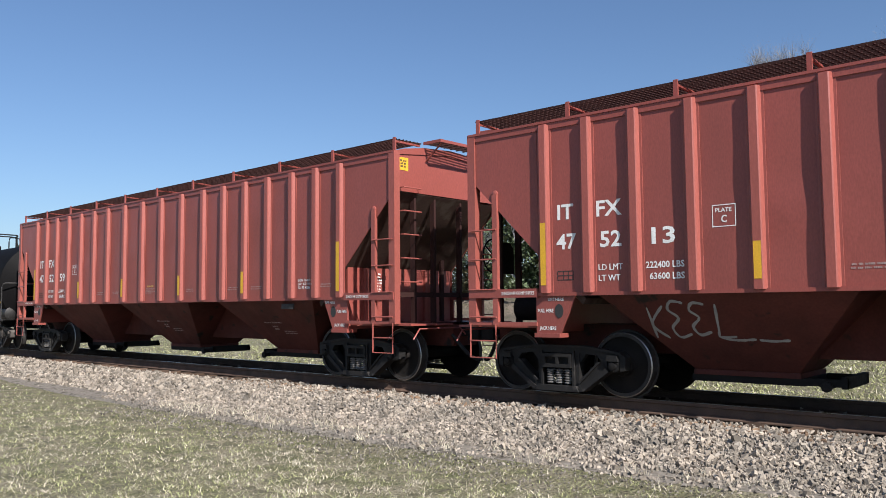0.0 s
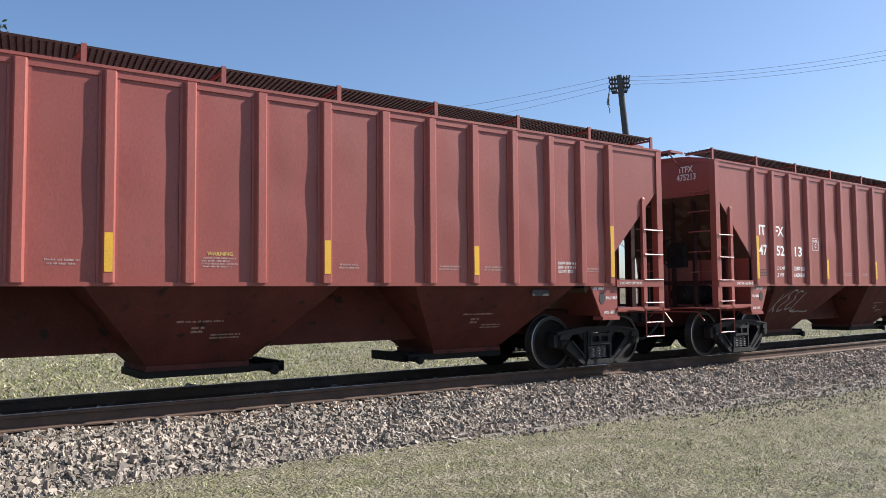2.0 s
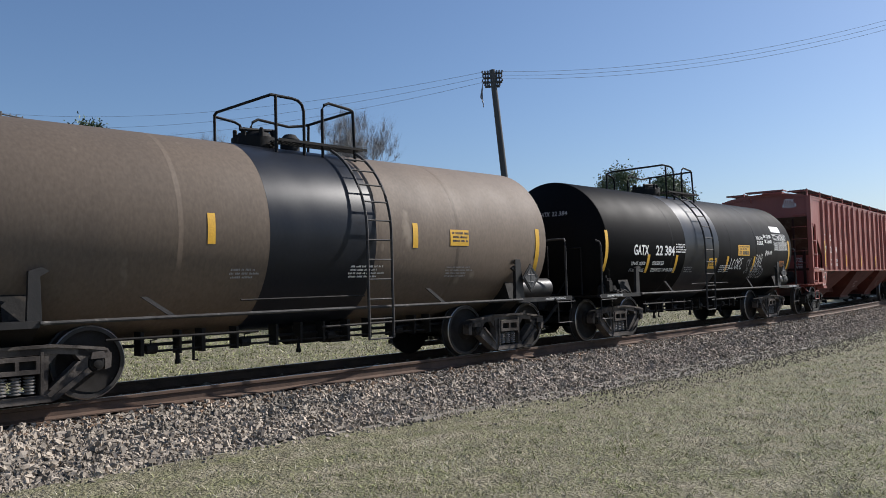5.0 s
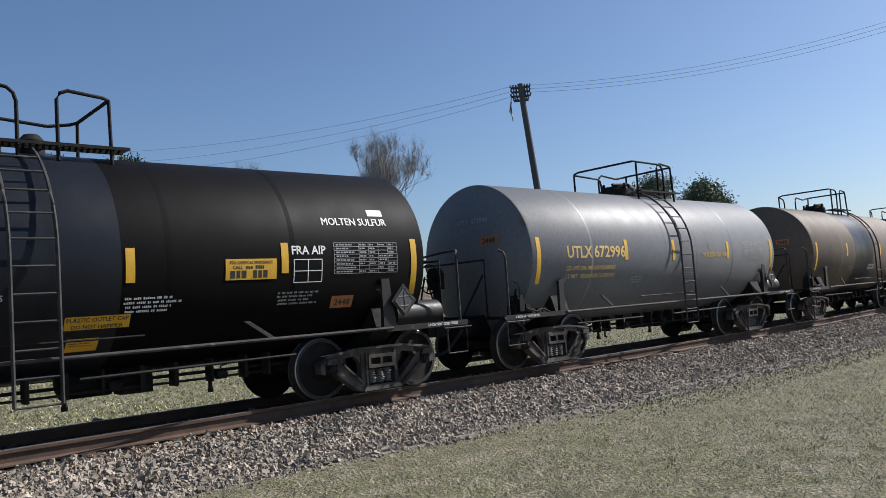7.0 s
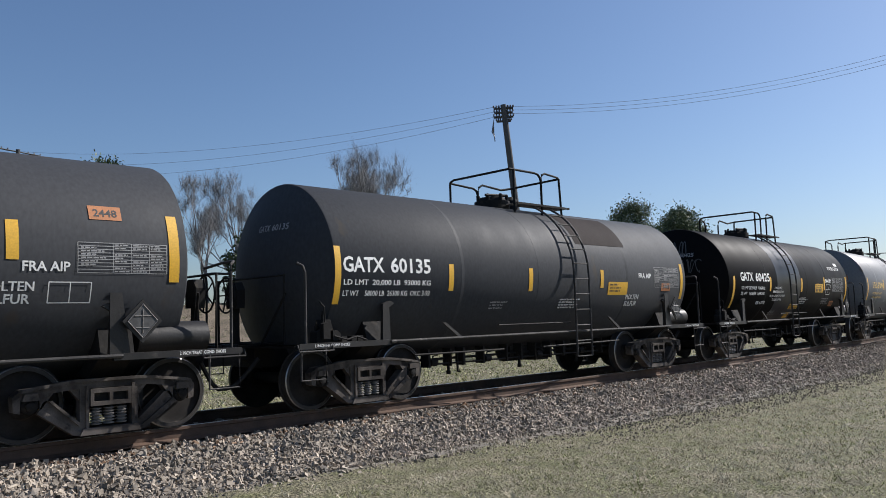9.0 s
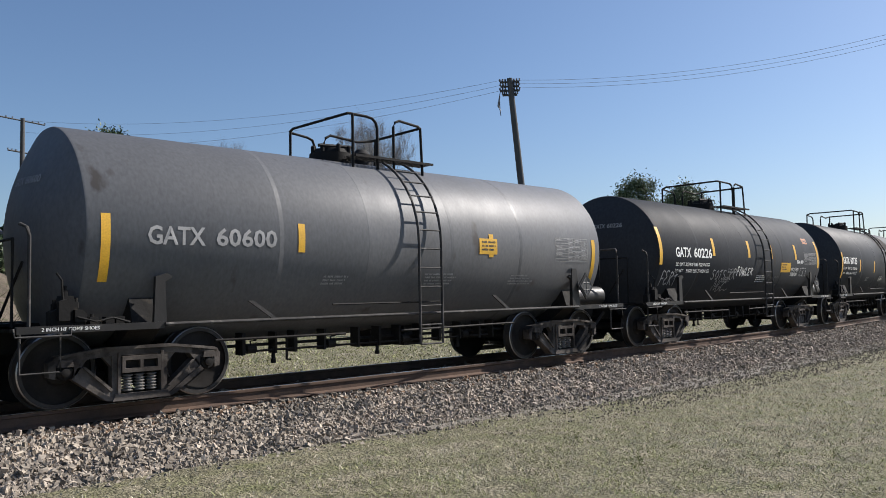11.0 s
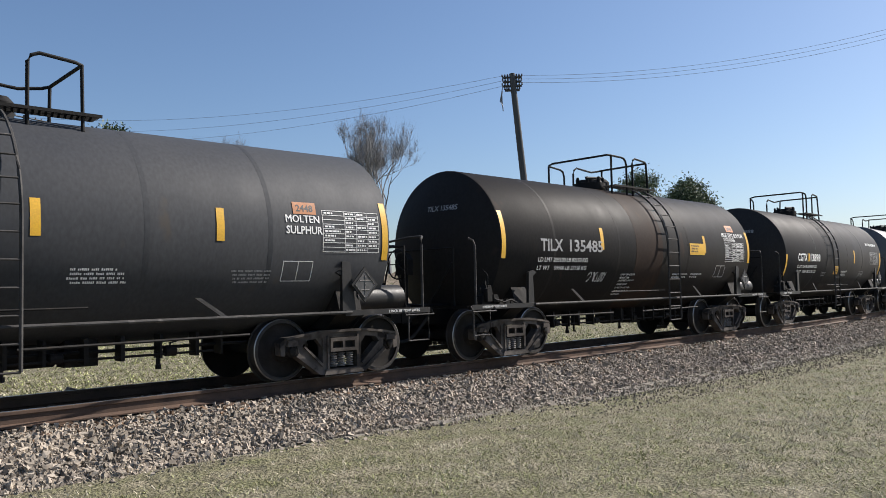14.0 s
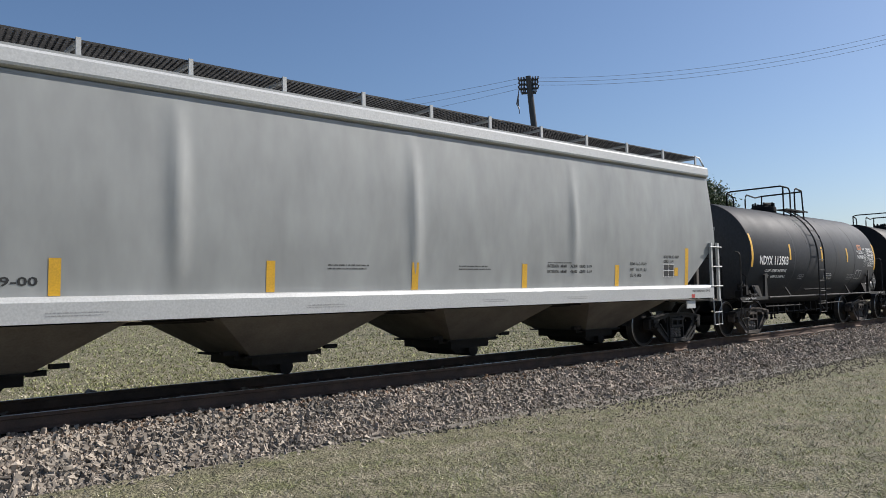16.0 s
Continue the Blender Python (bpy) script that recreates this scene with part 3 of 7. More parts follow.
SPRAY = {"K": (((0.1, 1), (0.2, 0)), ((0.95, 1.05), (0.15, 0.45), (0.9, 0))), "E": (((0.9, 0.95), (0.35, 1), (0.1, 0.78), (0.5, 0.55), (0.08, 0.28), (0.35, 0.02), (0.95, 0.12)),),
         "L": (((0.3, 1.05), (0.2, 0.3), (0.22, 0.05), (1.0, 0.08)),), "C": (((0.9, 0.85), (0.5, 1), (0.12, 0.55), (0.4, 0.02), (0.95, 0.15)),), "O": (((0.5, 1), (0.1, 0.55), (0.45, 0.02), (0.9, 0.5), (0.5, 1)),),
         "R": (((0.15, 0), (0.2, 1), (0.85, 0.85), (0.25, 0.48), (0.95, 0.0)),), "D": (((0.2, 1), (0.15, 0), (0.85, 0.35), (0.7, 0.85), (0.1, 1)),), "V": (((0.05, 1), (0.45, 0), (0.95, 1.05)),),
         "N": (((0.05, 0), (0.2, 1), (0.75, 0.05), (0.95, 1.05)),), "T": (((0.5, 1), (0.45, 0)), ((0.05, 0.8), (0.95, 0.95))), "F": (((0.2, 0), (0.25, 1), (0.95, 0.95)), ((0.2, 0.5), (0.75, 0.55))),
         "W": (((0.0, 1), (0.25, 0), (0.5, 0.8), (0.75, 0), (1.0, 1.05)),), "S": (((0.9, 0.9), (0.4, 1), (0.2, 0.7), (0.8, 0.35), (0.5, 0.0), (0.05, 0.15)),), "G": (((0.9, 0.85), (0.4, 1), (0.1, 0.4), (0.5, 0), (0.9, 0.4), (0.5, 0.42)),),
         "-": (((0.0, 0.1), (0.5, 0.0), (1.0, 0.12)),), "'": (((0.4, 1.1), (0.5, 0.85)),)}


def sprayed_word(parent, word, u, z, w, h, mp, mat, thick=0.03, slant=0.12, rise=0.0, seed=1):
    """A sprayed tag, written letter by letter with rounded strokes of uneven height."""
    rnd = random.Random(seed)
    step = w / len(word)
    for i, ch in enumerate(word):
        sh = Shape()
        x0, z0, hh, ww = u + step * i, z + rise * i + rnd.uniform(-0.06, 0.06) * h, h * rnd.uniform(0.85, 1.15), step * rnd.uniform(0.82, 1.02)
        for stroke in SPRAY[ch]:
            ctrl = [(x0 + (a + slant * b) * ww, z0 + b * hh) for a, b in stroke]
            ctrl = [ctrl[0]] + ctrl + [ctrl[-1]]
            pts = []
            for k in range(1, len(ctrl) - 2):
                p0, p1, p2, p3 = ctrl[k - 1:k + 3]
                for j in range(5):
                    t = j / 5
                    pts.append([0.5 * (2 * p1[q] + (p2[q] - p0[q]) * t + (2 * p0[q] - 5 * p1[q] + 4 * p2[q] - p3[q]) * t * t + (3 * p1[q] - p0[q] - 3 * p2[q] + p3[q]) * t ** 3) for q in (0, 1)])
            pts.append(ctrl[-1])
            edge = []
            for k, (x, y) in enumerate(pts):
                (xa, za), (xb, zb) = pts[max(k - 1, 0)], pts[min(k + 1, len(pts) - 1)]
                d = math.hypot(xb - xa, zb - za) + 1e-6
                r = thick / 2 * rnd.uniform(0.8, 1.2) * (0.6 if k in (0, len(pts) - 1) else 1)
                nx, nz = -(zb - za) / d * r, (xb - xa) / d * r
                edge += [mp(x - nx, y - nz), mp(x + nx, y + nz)]
            sh.add(edge, [(2 * k, 2 * k + 1, 2 * k + 3, 2 * k + 2) for k in range(len(pts) - 1)])
        part("graffiti", sh, mat, parent, "sprayed graffiti letter")


REDLET = material("worn_pinkish_stencil", (0.42, 0.33, 0.31), 0.7, second=(0.28, 0.18, 0.165), scale=8, grain=60)
WORDS = ["IT", "FX", "47", "52", "13", "59", "LD LMT", "LT WT", "222400 LBS", "63600 LBS", "PLATE", "C", "LIFT HERE", "PULL HERE", "JACK HERE", "2 INCH HP COMP SHOES", "EXW 10-8 H 6-5",
         "EW  9-2 H 14-6", "CU FT 4750", "ITFX", "475213", "475259", "WARNING", "GATX", "22 384", "UTLX", "672996", "60425", "60135", "60226", "60600", "CGTX", "13898", "TILX", "135485", "NDYX", "113503",
         "MOLTEN SULFUR", "MOLTEN", "SULFUR", "SULPHUR", "MOLTEN SULPHUR", "FRA AIP", "2448", "SR 13450", "SR 13449", "2 INCH TREAD COND. SHOES", "CONSULT OWNER", "BEFORE REPAIRING TANK", "DO NOT USE LIME OR CAUSTICS",
         "TO CLEAN THIS TANK", "OKLA 07-92", "LD LMT 203800LB  92450KG", "LT WT    59200LB  26850KG", "LD LMT 202900", "92050KGS", "LT WT 60100 LBS", "27250KGS  UP 08-2006", "LD LMT 204,100 LBS 92,600 KG",
         "LT WT   58,900 LBS 26,700 KG", "LD LMT  20,000 LB  93000 KG", "LT WT    58000 LB  26300 KG  OKC 3-93", "LD LMT 203400 LBS 92250 KGS", "LT WT    59600 LBS 27050 KGS", "LD LMT 204100 LBS 92600 KGS",
         "LT WT    58900 LBS 26700 KGS", "LD LMT 203100 LB 92150 KG", "LT WT    59900 LB 27150 KG", "LD LMT 202800 LB 92000 KG", "LT WT    60200 LB 27300 KG", "NOT FOR FLAMMABLE", "OR POISONOUS LIQUIDS", "RULE 88 B.2 INSP", "GERS  1-19", "9-00", "EXW 16-3 H 8-9", "EW    9-5 H 14-1", "CU FT 6400", "PLASTIC OUTLET CAP", "DO NOT HAMMER", "FOR CHEMICAL EMERGENCY", "CALL", "INTERIOR", "EXTERIOR", "37300   GERS  1-19", "45683   GERS  1-19", "CONSULT OWNER BEFORE", "REPAIRING TANK", "SHARP OBJECTS MUST NOT", "CONTACT LINING", "DO NOT STEAM OR CLEAN", "WITH BOILING WATER OR", "CAUSTIC SODA", "MAXIMUM OPERATING PRESSURE", "FOR HEATER COILS 100 PSI", "FIBERGLASS INSULATION", "DO NOT EXCEED", "2 INCH HF COMP SHOES"]
prepare_text(WORDS)

# ---------------- red covered hoppers ----------------
RIBS = [0.45, 1.36, 2.27, 3.06, 3.85, 4.64, 5.42, 6.13, 6.82]
HW, EAVE, SILL = 1.42, 3.9, 1.47
# dusty red, lowered in tone to carry the shade of the end recess
DUSTRED_SHADE = material("shade_darkened_dusty_red", (0.075, 0.048, 0.038), 0.9, second=(0.05, 0.026, 0.021), scale=1.2, grain=30, third=(0.1, 0.075, 0.06), third_scale=2.5, third_level=0.55, spec=0.2)
HOPPER_T, HOPPER_C = 13.754, 17.982


def dent(u, z, y):
    return 0.014 * noise.noise(Vector((u * 1.1, z * 1.3, y * 3))) + 0.007 * noise.noise(Vector((u * 3, z * 2.2, y)))


def side_map(u, z):
    """Lies on the red car's near side sheet, following its dents."""
    return (u, -HW - 0.0035 + dent(u, z, -HW) * math.sin(math.pi * (z - SILL) / (EAVE - 0.1 - SILL)), z)


def dented_side(y, u1, z0, z1, nx=190, nz=20):
    """The side sheet: flat plating, pulled in and out a little between its ribs."""
    sh = Shape()
    pts = []
    for i in range(nx + 1):
        for k in range(nz + 1):
            u, z = -u1 + 2 * u1 * i / nx, z0 + (z1 - z0) * k / nz
            edge = math.sin(math.pi * k / nz)
            pts.append((u, y + dent(u, z, y) * edge, z))
    n = nz + 1
    faces = [(i * n + k, (i + 1) * n + k, (i + 1) * n + k + 1, i * n + k + 1) for i in range(nx) for k in range(nz)]
    return sh.add(pts, faces)


def grating(u0, u1, y0, y1, z, step=0.075):
    """Open steel grating: long bars and slanting cross bars."""
    sh = Shape()
    for i in range(8):
        y = y0 + (y1 - y0) * i / 7
        sh.box(u0, u1, y - 0.004, y + 0.004, z - 0.012, z + 0.012)
    n = int((u1 - u0) / step)
    for i in range(n):
        u = u0 + step * i
        sh.prism([(u, y0), (u + 0.014, y0), (min(u + 0.1, u1), y1), (min(u + 0.086, u1), y1)], z - 0.008, z + 0.008, "z")
    return sh


def build_hopper():
    car = new("hopper_car")
    for e in (-1, 1):
        part("side_sheet", dented_side(e * HW, 6.95, SILL, EAVE - 0.1), RED, car, "red-brown painted side plating")
        sh = Shape()
        sh.box(-8.2, 8.2, min(e * (HW - 0.03), e * (HW + 0.02)), max(e * (HW - 0.03), e * (HW + 0.02)), EAVE - 0.11, EAVE)
        sh.box(-8.2, 8.2, min(e * (HW - 0.03), e * (HW + 0.035)), max(e * (HW - 0.03), e * (HW + 0.035)), EAVE - 0.02, EAVE + 0.015)
        part("top_chord", sh, RED, car, smooth=False)
        sh = Shape()
        sh.box(-6.97, 6.97, min(e * (HW - 0.05), e * (HW + 0.03)), max(e * (HW - 0.05), e * (HW + 0.03)), SILL - 0.05, SILL)
        for d in (-1, 1):
            sh.box(min(d * 6.95, d * 8.2), max(d * 6.95, d * 8.2), min(e * (HW - 0.03), e * (HW + 0.045)), max(e * (HW - 0.03), e * (HW + 0.045)), 1.405, 1.53)
        part("side_sill", sh, RED, car, smooth=False)
        rib = Shape().prism([(-0.115, 0), (-0.115, -e * -0.012), (-0.085, e * 0.012), (-0.062, e * 0.066), (-0.048, e * 0.076), (0.048, e * 0.076), (0.062, e * 0.066), (0.085, e * 0.012), (0.115, e * 0.012), (0.115, 0)], SILL - 0.01, EAVE - 0.045, "z").mesh("rib", RED_RIB, False)
        for k in range(18):
            u = RIBS[k - 9] if k >= 9 else -RIBS[8 - k]
            part("rib", rib, None, car).location = (u, e * HW, 0)
        for d in (-1, 1):
            # end plating with its slanting lower edge, corner post, ladder, jacking plate
            part("end_side_plate", Shape().prism([(d * 6.95, EAVE - 0.1), (d * 8.2, EAVE - 0.1), (d * 8.2, 3.24), (d * 6.95, 2.0)], e * (HW - 0.012), e * (HW + 0.004)), RED, car, smooth=False)
            part("corner_post", Shape().prism([(d * 8.08, 1.0), (d * 8.22, 1.0), (d * 8.22, EAVE + 0.01), (d * 8.08, EAVE + 0.01)], e * (HW - 0.1), e * (HW + 0.03)), RED_RIB, car, smooth=False)
            sh = Shape()
            sh.box(min(d * 7.66, d * 7.75), max(d * 7.66, d * 7.75), min(e * 1.40, e * 1.46), max(e * 1.40, e * 1.46), 1.0, 2.94)
            sh.lathe([(-0.03, 0.02), (-0.02, 0.05), (0.02, 0.05), (0.03, 0.02)], "y", (d * 7.705, e * 1.43, 2.96), n=10)
            for z in (1.12, 1.53, 1.98, 2.42):
                sh.tube([(d * 7.68, e * 1.47, z), (d * 8.18, e * 1.47, z)], 0.013)
            sh.box(min(d * 6.98, d * 8.2), max(d * 6.98, d * 8.2), min(e * 1.40, e * 1.45), max(e * 1.40, e * 1.45), 1.0, 1.05)
            sh.tube([(d * 7.7, e * 1.46, 1.02), (d * 7.7, e * 1.46, 0.52), (d * 8.18, e * 1.46, 0.52), (d * 8.18, e * 1.46, 1.02)], 0.014)
            sh.tube([(d * 7.7, e * 1.46, 0.77), (d * 8.18, e * 1.46, 0.77)], 0.012)
            part("ladder", sh, RED_RIB, car, "red side ladder with steps", smooth=False)
            plate = Shape().prism([(d * 6.35, 1.42), (d * 7.0, 1.42), (d * 7.0, 0.9), (d * 6.6, 0.9)], e * (HW - 0.03), e * HW)
            plate.box(min(d * 6.6, d * 7.02), max(d * 6.6, d * 7.02), min(e * (HW - 0.2), e * (HW + 0.03)), max(e * (HW - 0.2), e * (HW + 0.03)), 0.84, 0.9)
            part("jacking_plate", plate, RED, car, smooth=False)
            part("lift_hole", Shape().prism([(d * 6.62 + 0.07 * math.cos(t * 0.5236), 1.21 + 0.1 * math.sin(t * 0.5236)) for t in range(12)], e * HW, e * (HW + 0.005)), DARKLET, car, "dark lifting hole", smooth=False)
    sh = Shape()
    roof = [(-HW, EAVE), (-1.2, EAVE + 0.07), (-0.7, EAVE + 0.15), (0, EAVE + 0.19), (0.7, EAVE + 0.15), (1.2, EAVE + 0.07), (HW, EAVE), (HW, EAVE - 0.05), (0, EAVE + 0.1), (-HW, EAVE - 0.05)]
    sh.prism(roof, -8.2, 8.2, "x")
    part("roof", sh, RED, car, smooth=False)
    part("hatch_trough", Shape().box(-7.4, 7.4, -0.32, 0.32, EAVE + 0.15, EAVE + 0.3), RED, car, smooth=False)
    for d in (-1, 1):
        sh = Shape()
        sh.prism([(-HW, 3.24), (HW, 3.24), (HW, EAVE), (0.7, EAVE + 0.15), (0, EAVE + 0.19), (-0.7, EAVE + 0.15), (-HW, EAVE)], d * 8.14, d * 8.18, "x")
        part("end_sheet", sh, RED, car, smooth=False)
        part("slope_sheet", Shape().prism([(d * 8.16, 3.26), (d * 8.16, 3.22), (d * 6.25, 1.3), (d * 6.2, 1.38)], -HW + 0.02, HW - 0.02), DUSTRED_SHADE, car, "dusty sloping end sheet, coloured darker for shade", smooth=False)
        sh = Shape()
        for y in (-0.85, -0.35, 0.35, 0.85):
            sh.box(min(d * 8.02, d * 8.12), max(d * 8.02, d * 8.12), y - 0.025, y + 0.025, 1.0, 3.24)
        for z in (1.45,):
            sh.box(min(d * 8.03, d * 8.1), max(d * 8.03, d * 8.1), -1.38, 1.38, z, z + 0.08)
        for y in (-0.9, 0.9):
            sh.box(min(d * 7.1, d * 7.16), max(d * 7.1, d * 7.16), y - 0.04, y + 0.04, 1.0, 2.2)
        # the dark grating colour stands in for shade on these posts
        part("end_frame", sh, GRATING, car, "end posts and rails, coloured dark for shade at the car end", smooth=False)
        wall = part("end_bulkhead", Shape().box(min(d * 6.9, d * 6.94), max(d * 6.9, d * 6.94), -1.36, 1.36, 0.9, 2.02), RED, car, "red plate under the sloping sheet", smooth=False)
        for y in (-0.95, -0.2, 0.6):
            part("stiffener", Shape().box(min(d * 6.94, d * 7.0), max(d * 6.94, d * 7.0), y - 0.03, y + 0.03, 0.98, 1.98), RED_RIB, wall, smooth=False)
        bars(wall, -0.8, 1.9, 0.3, 7, lambda a, z, d=d: (d * 6.945, a, z), WHITE, 0.03, 0.025, seed=70)
        part("end_platform", Shape().box(min(d * 7.0, d * 8.5), max(d * 7.0, d * 8.5), -1.35, 1.35, 0.97, 1.0), RED, car, smooth=False)
        for z in (1.7, 2.1, 2.5, 2.9, 3.3):
            part("end_rung", Shape().tube([(d * 8.2, -1.28, z), (d * 8.27, -1.28, z), (d * 8.27, -0.85, z), (d * 8.2, -0.85, z)], 0.012), RED_RIB, car, smooth=False)
        if d > 0:
            plate = part("notice_plate", Shape().box(8.18, 8.186, -1.3, -1.08, 3.6, 3.82), YELLOW, car, "yellow notice plate", smooth=False)
            bars(plate, -1.28, 3.78, 0.18, 3, lambda a, z: (8.189, a, z), DARKLET, 0.03, 0.02, seed=71)
        part("crossover_grating", grating(8.2 * d if d > 0 else -8.6, 8.6 if d > 0 else -8.2, -0.7, 0.5, 4.12, 0.06), GRATING, car, smooth=False)
        for y in (-0.65, 0.45):
            part("grating_brace", Shape().tube([(d * 8.58, y, 4.1), (d * 8.2, y, 3.82)], 0.015), RED, car)
        part("grating_edge", Shape().box(min(d * 8.2, d * 8.61), max(d * 8.2, d * 8.61), -0.72, -0.7, 4.1, 4.15).box(min(d * 8.59, d * 8.61), max(d * 8.59, d * 8.61), -0.7, 0.5, 4.1, 4.15), RED, car, smooth=False)
        part("coupler", drawgear(Shape(), d * 8.45, d * 8.95), STEEL, car, "black coupler", smooth=False)
        part("brake_hose", hose(d * 8.5, d * 8.98), HOSE, car, "sagging rubber brake hose")
        part("uncoupling_lever", Shape().tube([(d * 8.55, -1.35, 0.75), (d * 8.55, -1.2, 0.92), (d * 8.55, -0.2, 0.92), (d * 8.6, -0.1, 0.8)], 0.014), RED, car)
        add_truck(car, d * HOPPER_T / 2)
    for y0, y1 in ((-1.32, -0.72), (0.72, 1.32)):
        part("running_board", grating(-8.15, 8.15, y0, y1, 4.13), GRATING, car, "dark red roof grating", smooth=False)
        br = Shape().box(-0.03, 0.03, y0 - 0.02, y0 + 0.01, EAVE, 4.16).box(-0.02, 0.02, y0 + 0.01, y1, 4.08, 4.11).mesh("board_bracket", RED, False)
        for i in range(11):
            part("board_bracket", br, None, car).location = (-8.1 + 1.62 * i, 0, 0)
    # upper box added to close the view between bays; shade is in the colour
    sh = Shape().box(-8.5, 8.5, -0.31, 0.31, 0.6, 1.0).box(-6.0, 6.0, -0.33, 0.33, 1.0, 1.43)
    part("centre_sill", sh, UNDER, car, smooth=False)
    hull = [(0, 1, 5, 4), (1, 2, 6, 5), (2, 3, 7, 6), (3, 0, 4, 7), (4, 5, 6, 7), (0, 3, 2, 1)]
    for c in (-4.4, 0, 4.4):
        e = -1 if c > 1 else 1          # the side to which the gate's frame sticks out
        sh = Shape()
        top = [(c - 1.6, -HW + 0.015, 1.425), (c + 1.6, -HW + 0.015, 1.425), (c + 1.6, HW - 0.015, 1.425), (c - 1.6, HW - 0.015, 1.425)]
        low = [(c - 0.66, -0.5, 0.42), (c + 0.66, -0.5, 0.42), (c + 0.66, 0.5, 0.42), (c - 0.66, 0.5, 0.42)]
        sh.add(top + low, hull)
        sh.box(c - 0.68, c + 0.68, -0.53, 0.53, 0.36, 0.425)
        bay = part("hopper_bay", sh, UNDER, car, "grimy red sloping discharge bay, coloured darker for underside shade", smooth=False)
        gate = Shape()
        gate.box(c - 0.72, c + 0.72, -0.5, 0.5, 0.27, 0.36)
        for y in (-0.5, 0.42):
            gate.box(min(c + e * 0.72, c + e * 1.2), max(c + e * 0.72, c + e * 1.2), y, y + 0.08, 0.28, 0.37)
        gate.box(min(c + e * 1.13, c + e * 1.2), max(c + e * 1.13, c + e * 1.2), -0.5, 0.5, 0.26, 0.4)
        gate.tube([(c + e * 1.0, -0.62, 0.29), (c + e * 1.0, 0.62, 0.29)], 0.04, 8)
        gate.lathe([(-0.66, 0.03), (-0.65, 0.065), (-0.6, 0.065), (-0.59, 0.03)], "y", (c + e * 1.0, 0, 0.29), 8)
        part("outlet_gate", gate, STEEL, bay, "dark outlet gate", smooth=False)
    part("placard_clip", Shape().box(5.05, 5.4, -1.4, -1.36, 1.26, 1.36), CASTING, car, "small empty placard clip", smooth=False)
    sh = Shape()
    sh.ring((-8.42, -0.55, 2.1), 0.275, 0.014)
    for k in range(5):
        t = k * 1.2566
        sh.tube([(-8.42, -0.55, 2.1), (-8.42, -0.55 + 0.27 * math.cos(t), 2.1 + 0.27 * math.sin(t))], 0.012)
    sh.tube([(-8.42, -0.55, 2.1), (-8.2, -0.55, 2.1)], 0.03)
    wheel = part("brake_wheel", sh, STEEL, car, "black hand-brake wheel")
    part("gear_housing", Shape().prism([(-0.75, 1.8), (-0.35, 1.8), (-0.35, 2.2), (-0.45, 2.3), (-0.65, 2.3), (-0.75, 2.2)], -8.3, -8.16, "x"), STEEL, wheel, smooth=False)
    part("air_reservoir", Shape().lathe([(-0.55, 0.05), (-0.5, 0.2), (0.5, 0.2), (0.55, 0.05)], "x", (-7.5, -0.4, 1.25), n=18), STEEL, car)
    face = flat_map(-HW - 0.08)
    for k in range(18):
        u = RIBS[k - 9] if k >= 9 else -RIBS[8 - k]
        if k in (0, 17):
            strip(car, u - 0.045, u + 0.045, 1.57, 2.45, face, YELLOW)
        elif k in (4, 7, 10, 13):
            strip(car, u - 0.045, u + 0.045, 1.58, 2.02, face, YELLOW)
    pl = side_map
    sill = flat_map(-HW - 0.05)
    for d in (-1, 1):
        x0 = d * 6.62
        lettering(car, "PULL HERE", x0 + (0.1 if d > 0 else -0.35), 1.19, 0.05, flat_map(-HW - 0.004), WHITE, 0.26)
        lettering(car, "JACK HERE", d * 6.8 - 0.15, 0.93, 0.05, flat_map(-HW - 0.004), WHITE, 0.28)
        lettering(car, "LIFT HERE", d * 6.6 - 0.2, 1.35, 0.045, flat_map(-HW - 0.004), WHITE, 0.26)
        lettering(car, "2 INCH HP COMP SHOES", d * 7.3 - 0.28, 1.445, 0.05, sill, WHITE, 0.58)
    for i, (t, z) in enumerate((("EXW 10-8 H 6-5", 1.77), ("EW  9-2 H 14-6", 1.7), ("CU FT 4750", 1.63))):
        lettering(car, t, 5.6, z, 0.05, pl, WHITE, 0.46 if i < 2 else 0.34)
    for i, u in enumerate((-2.9, -2.0, 1.55, 3.2, 4.05, 6.2)):
        bars(car, u, 1.72, 0.4, 2, pl, REDLET, 0.022, 0.02, seed=20 + i)
    lettering(car, "WARNING", -0.22, 1.79, 0.05, pl, YLET, 0.32)
    bars(car, -0.29, 1.77, 0.47, 4, pl, REDLET, 0.02, 0.014, seed=5)
    return tagged(car, "red-brown painted steel covered hopper car rolling on the rails", "hopper car", "train cars")


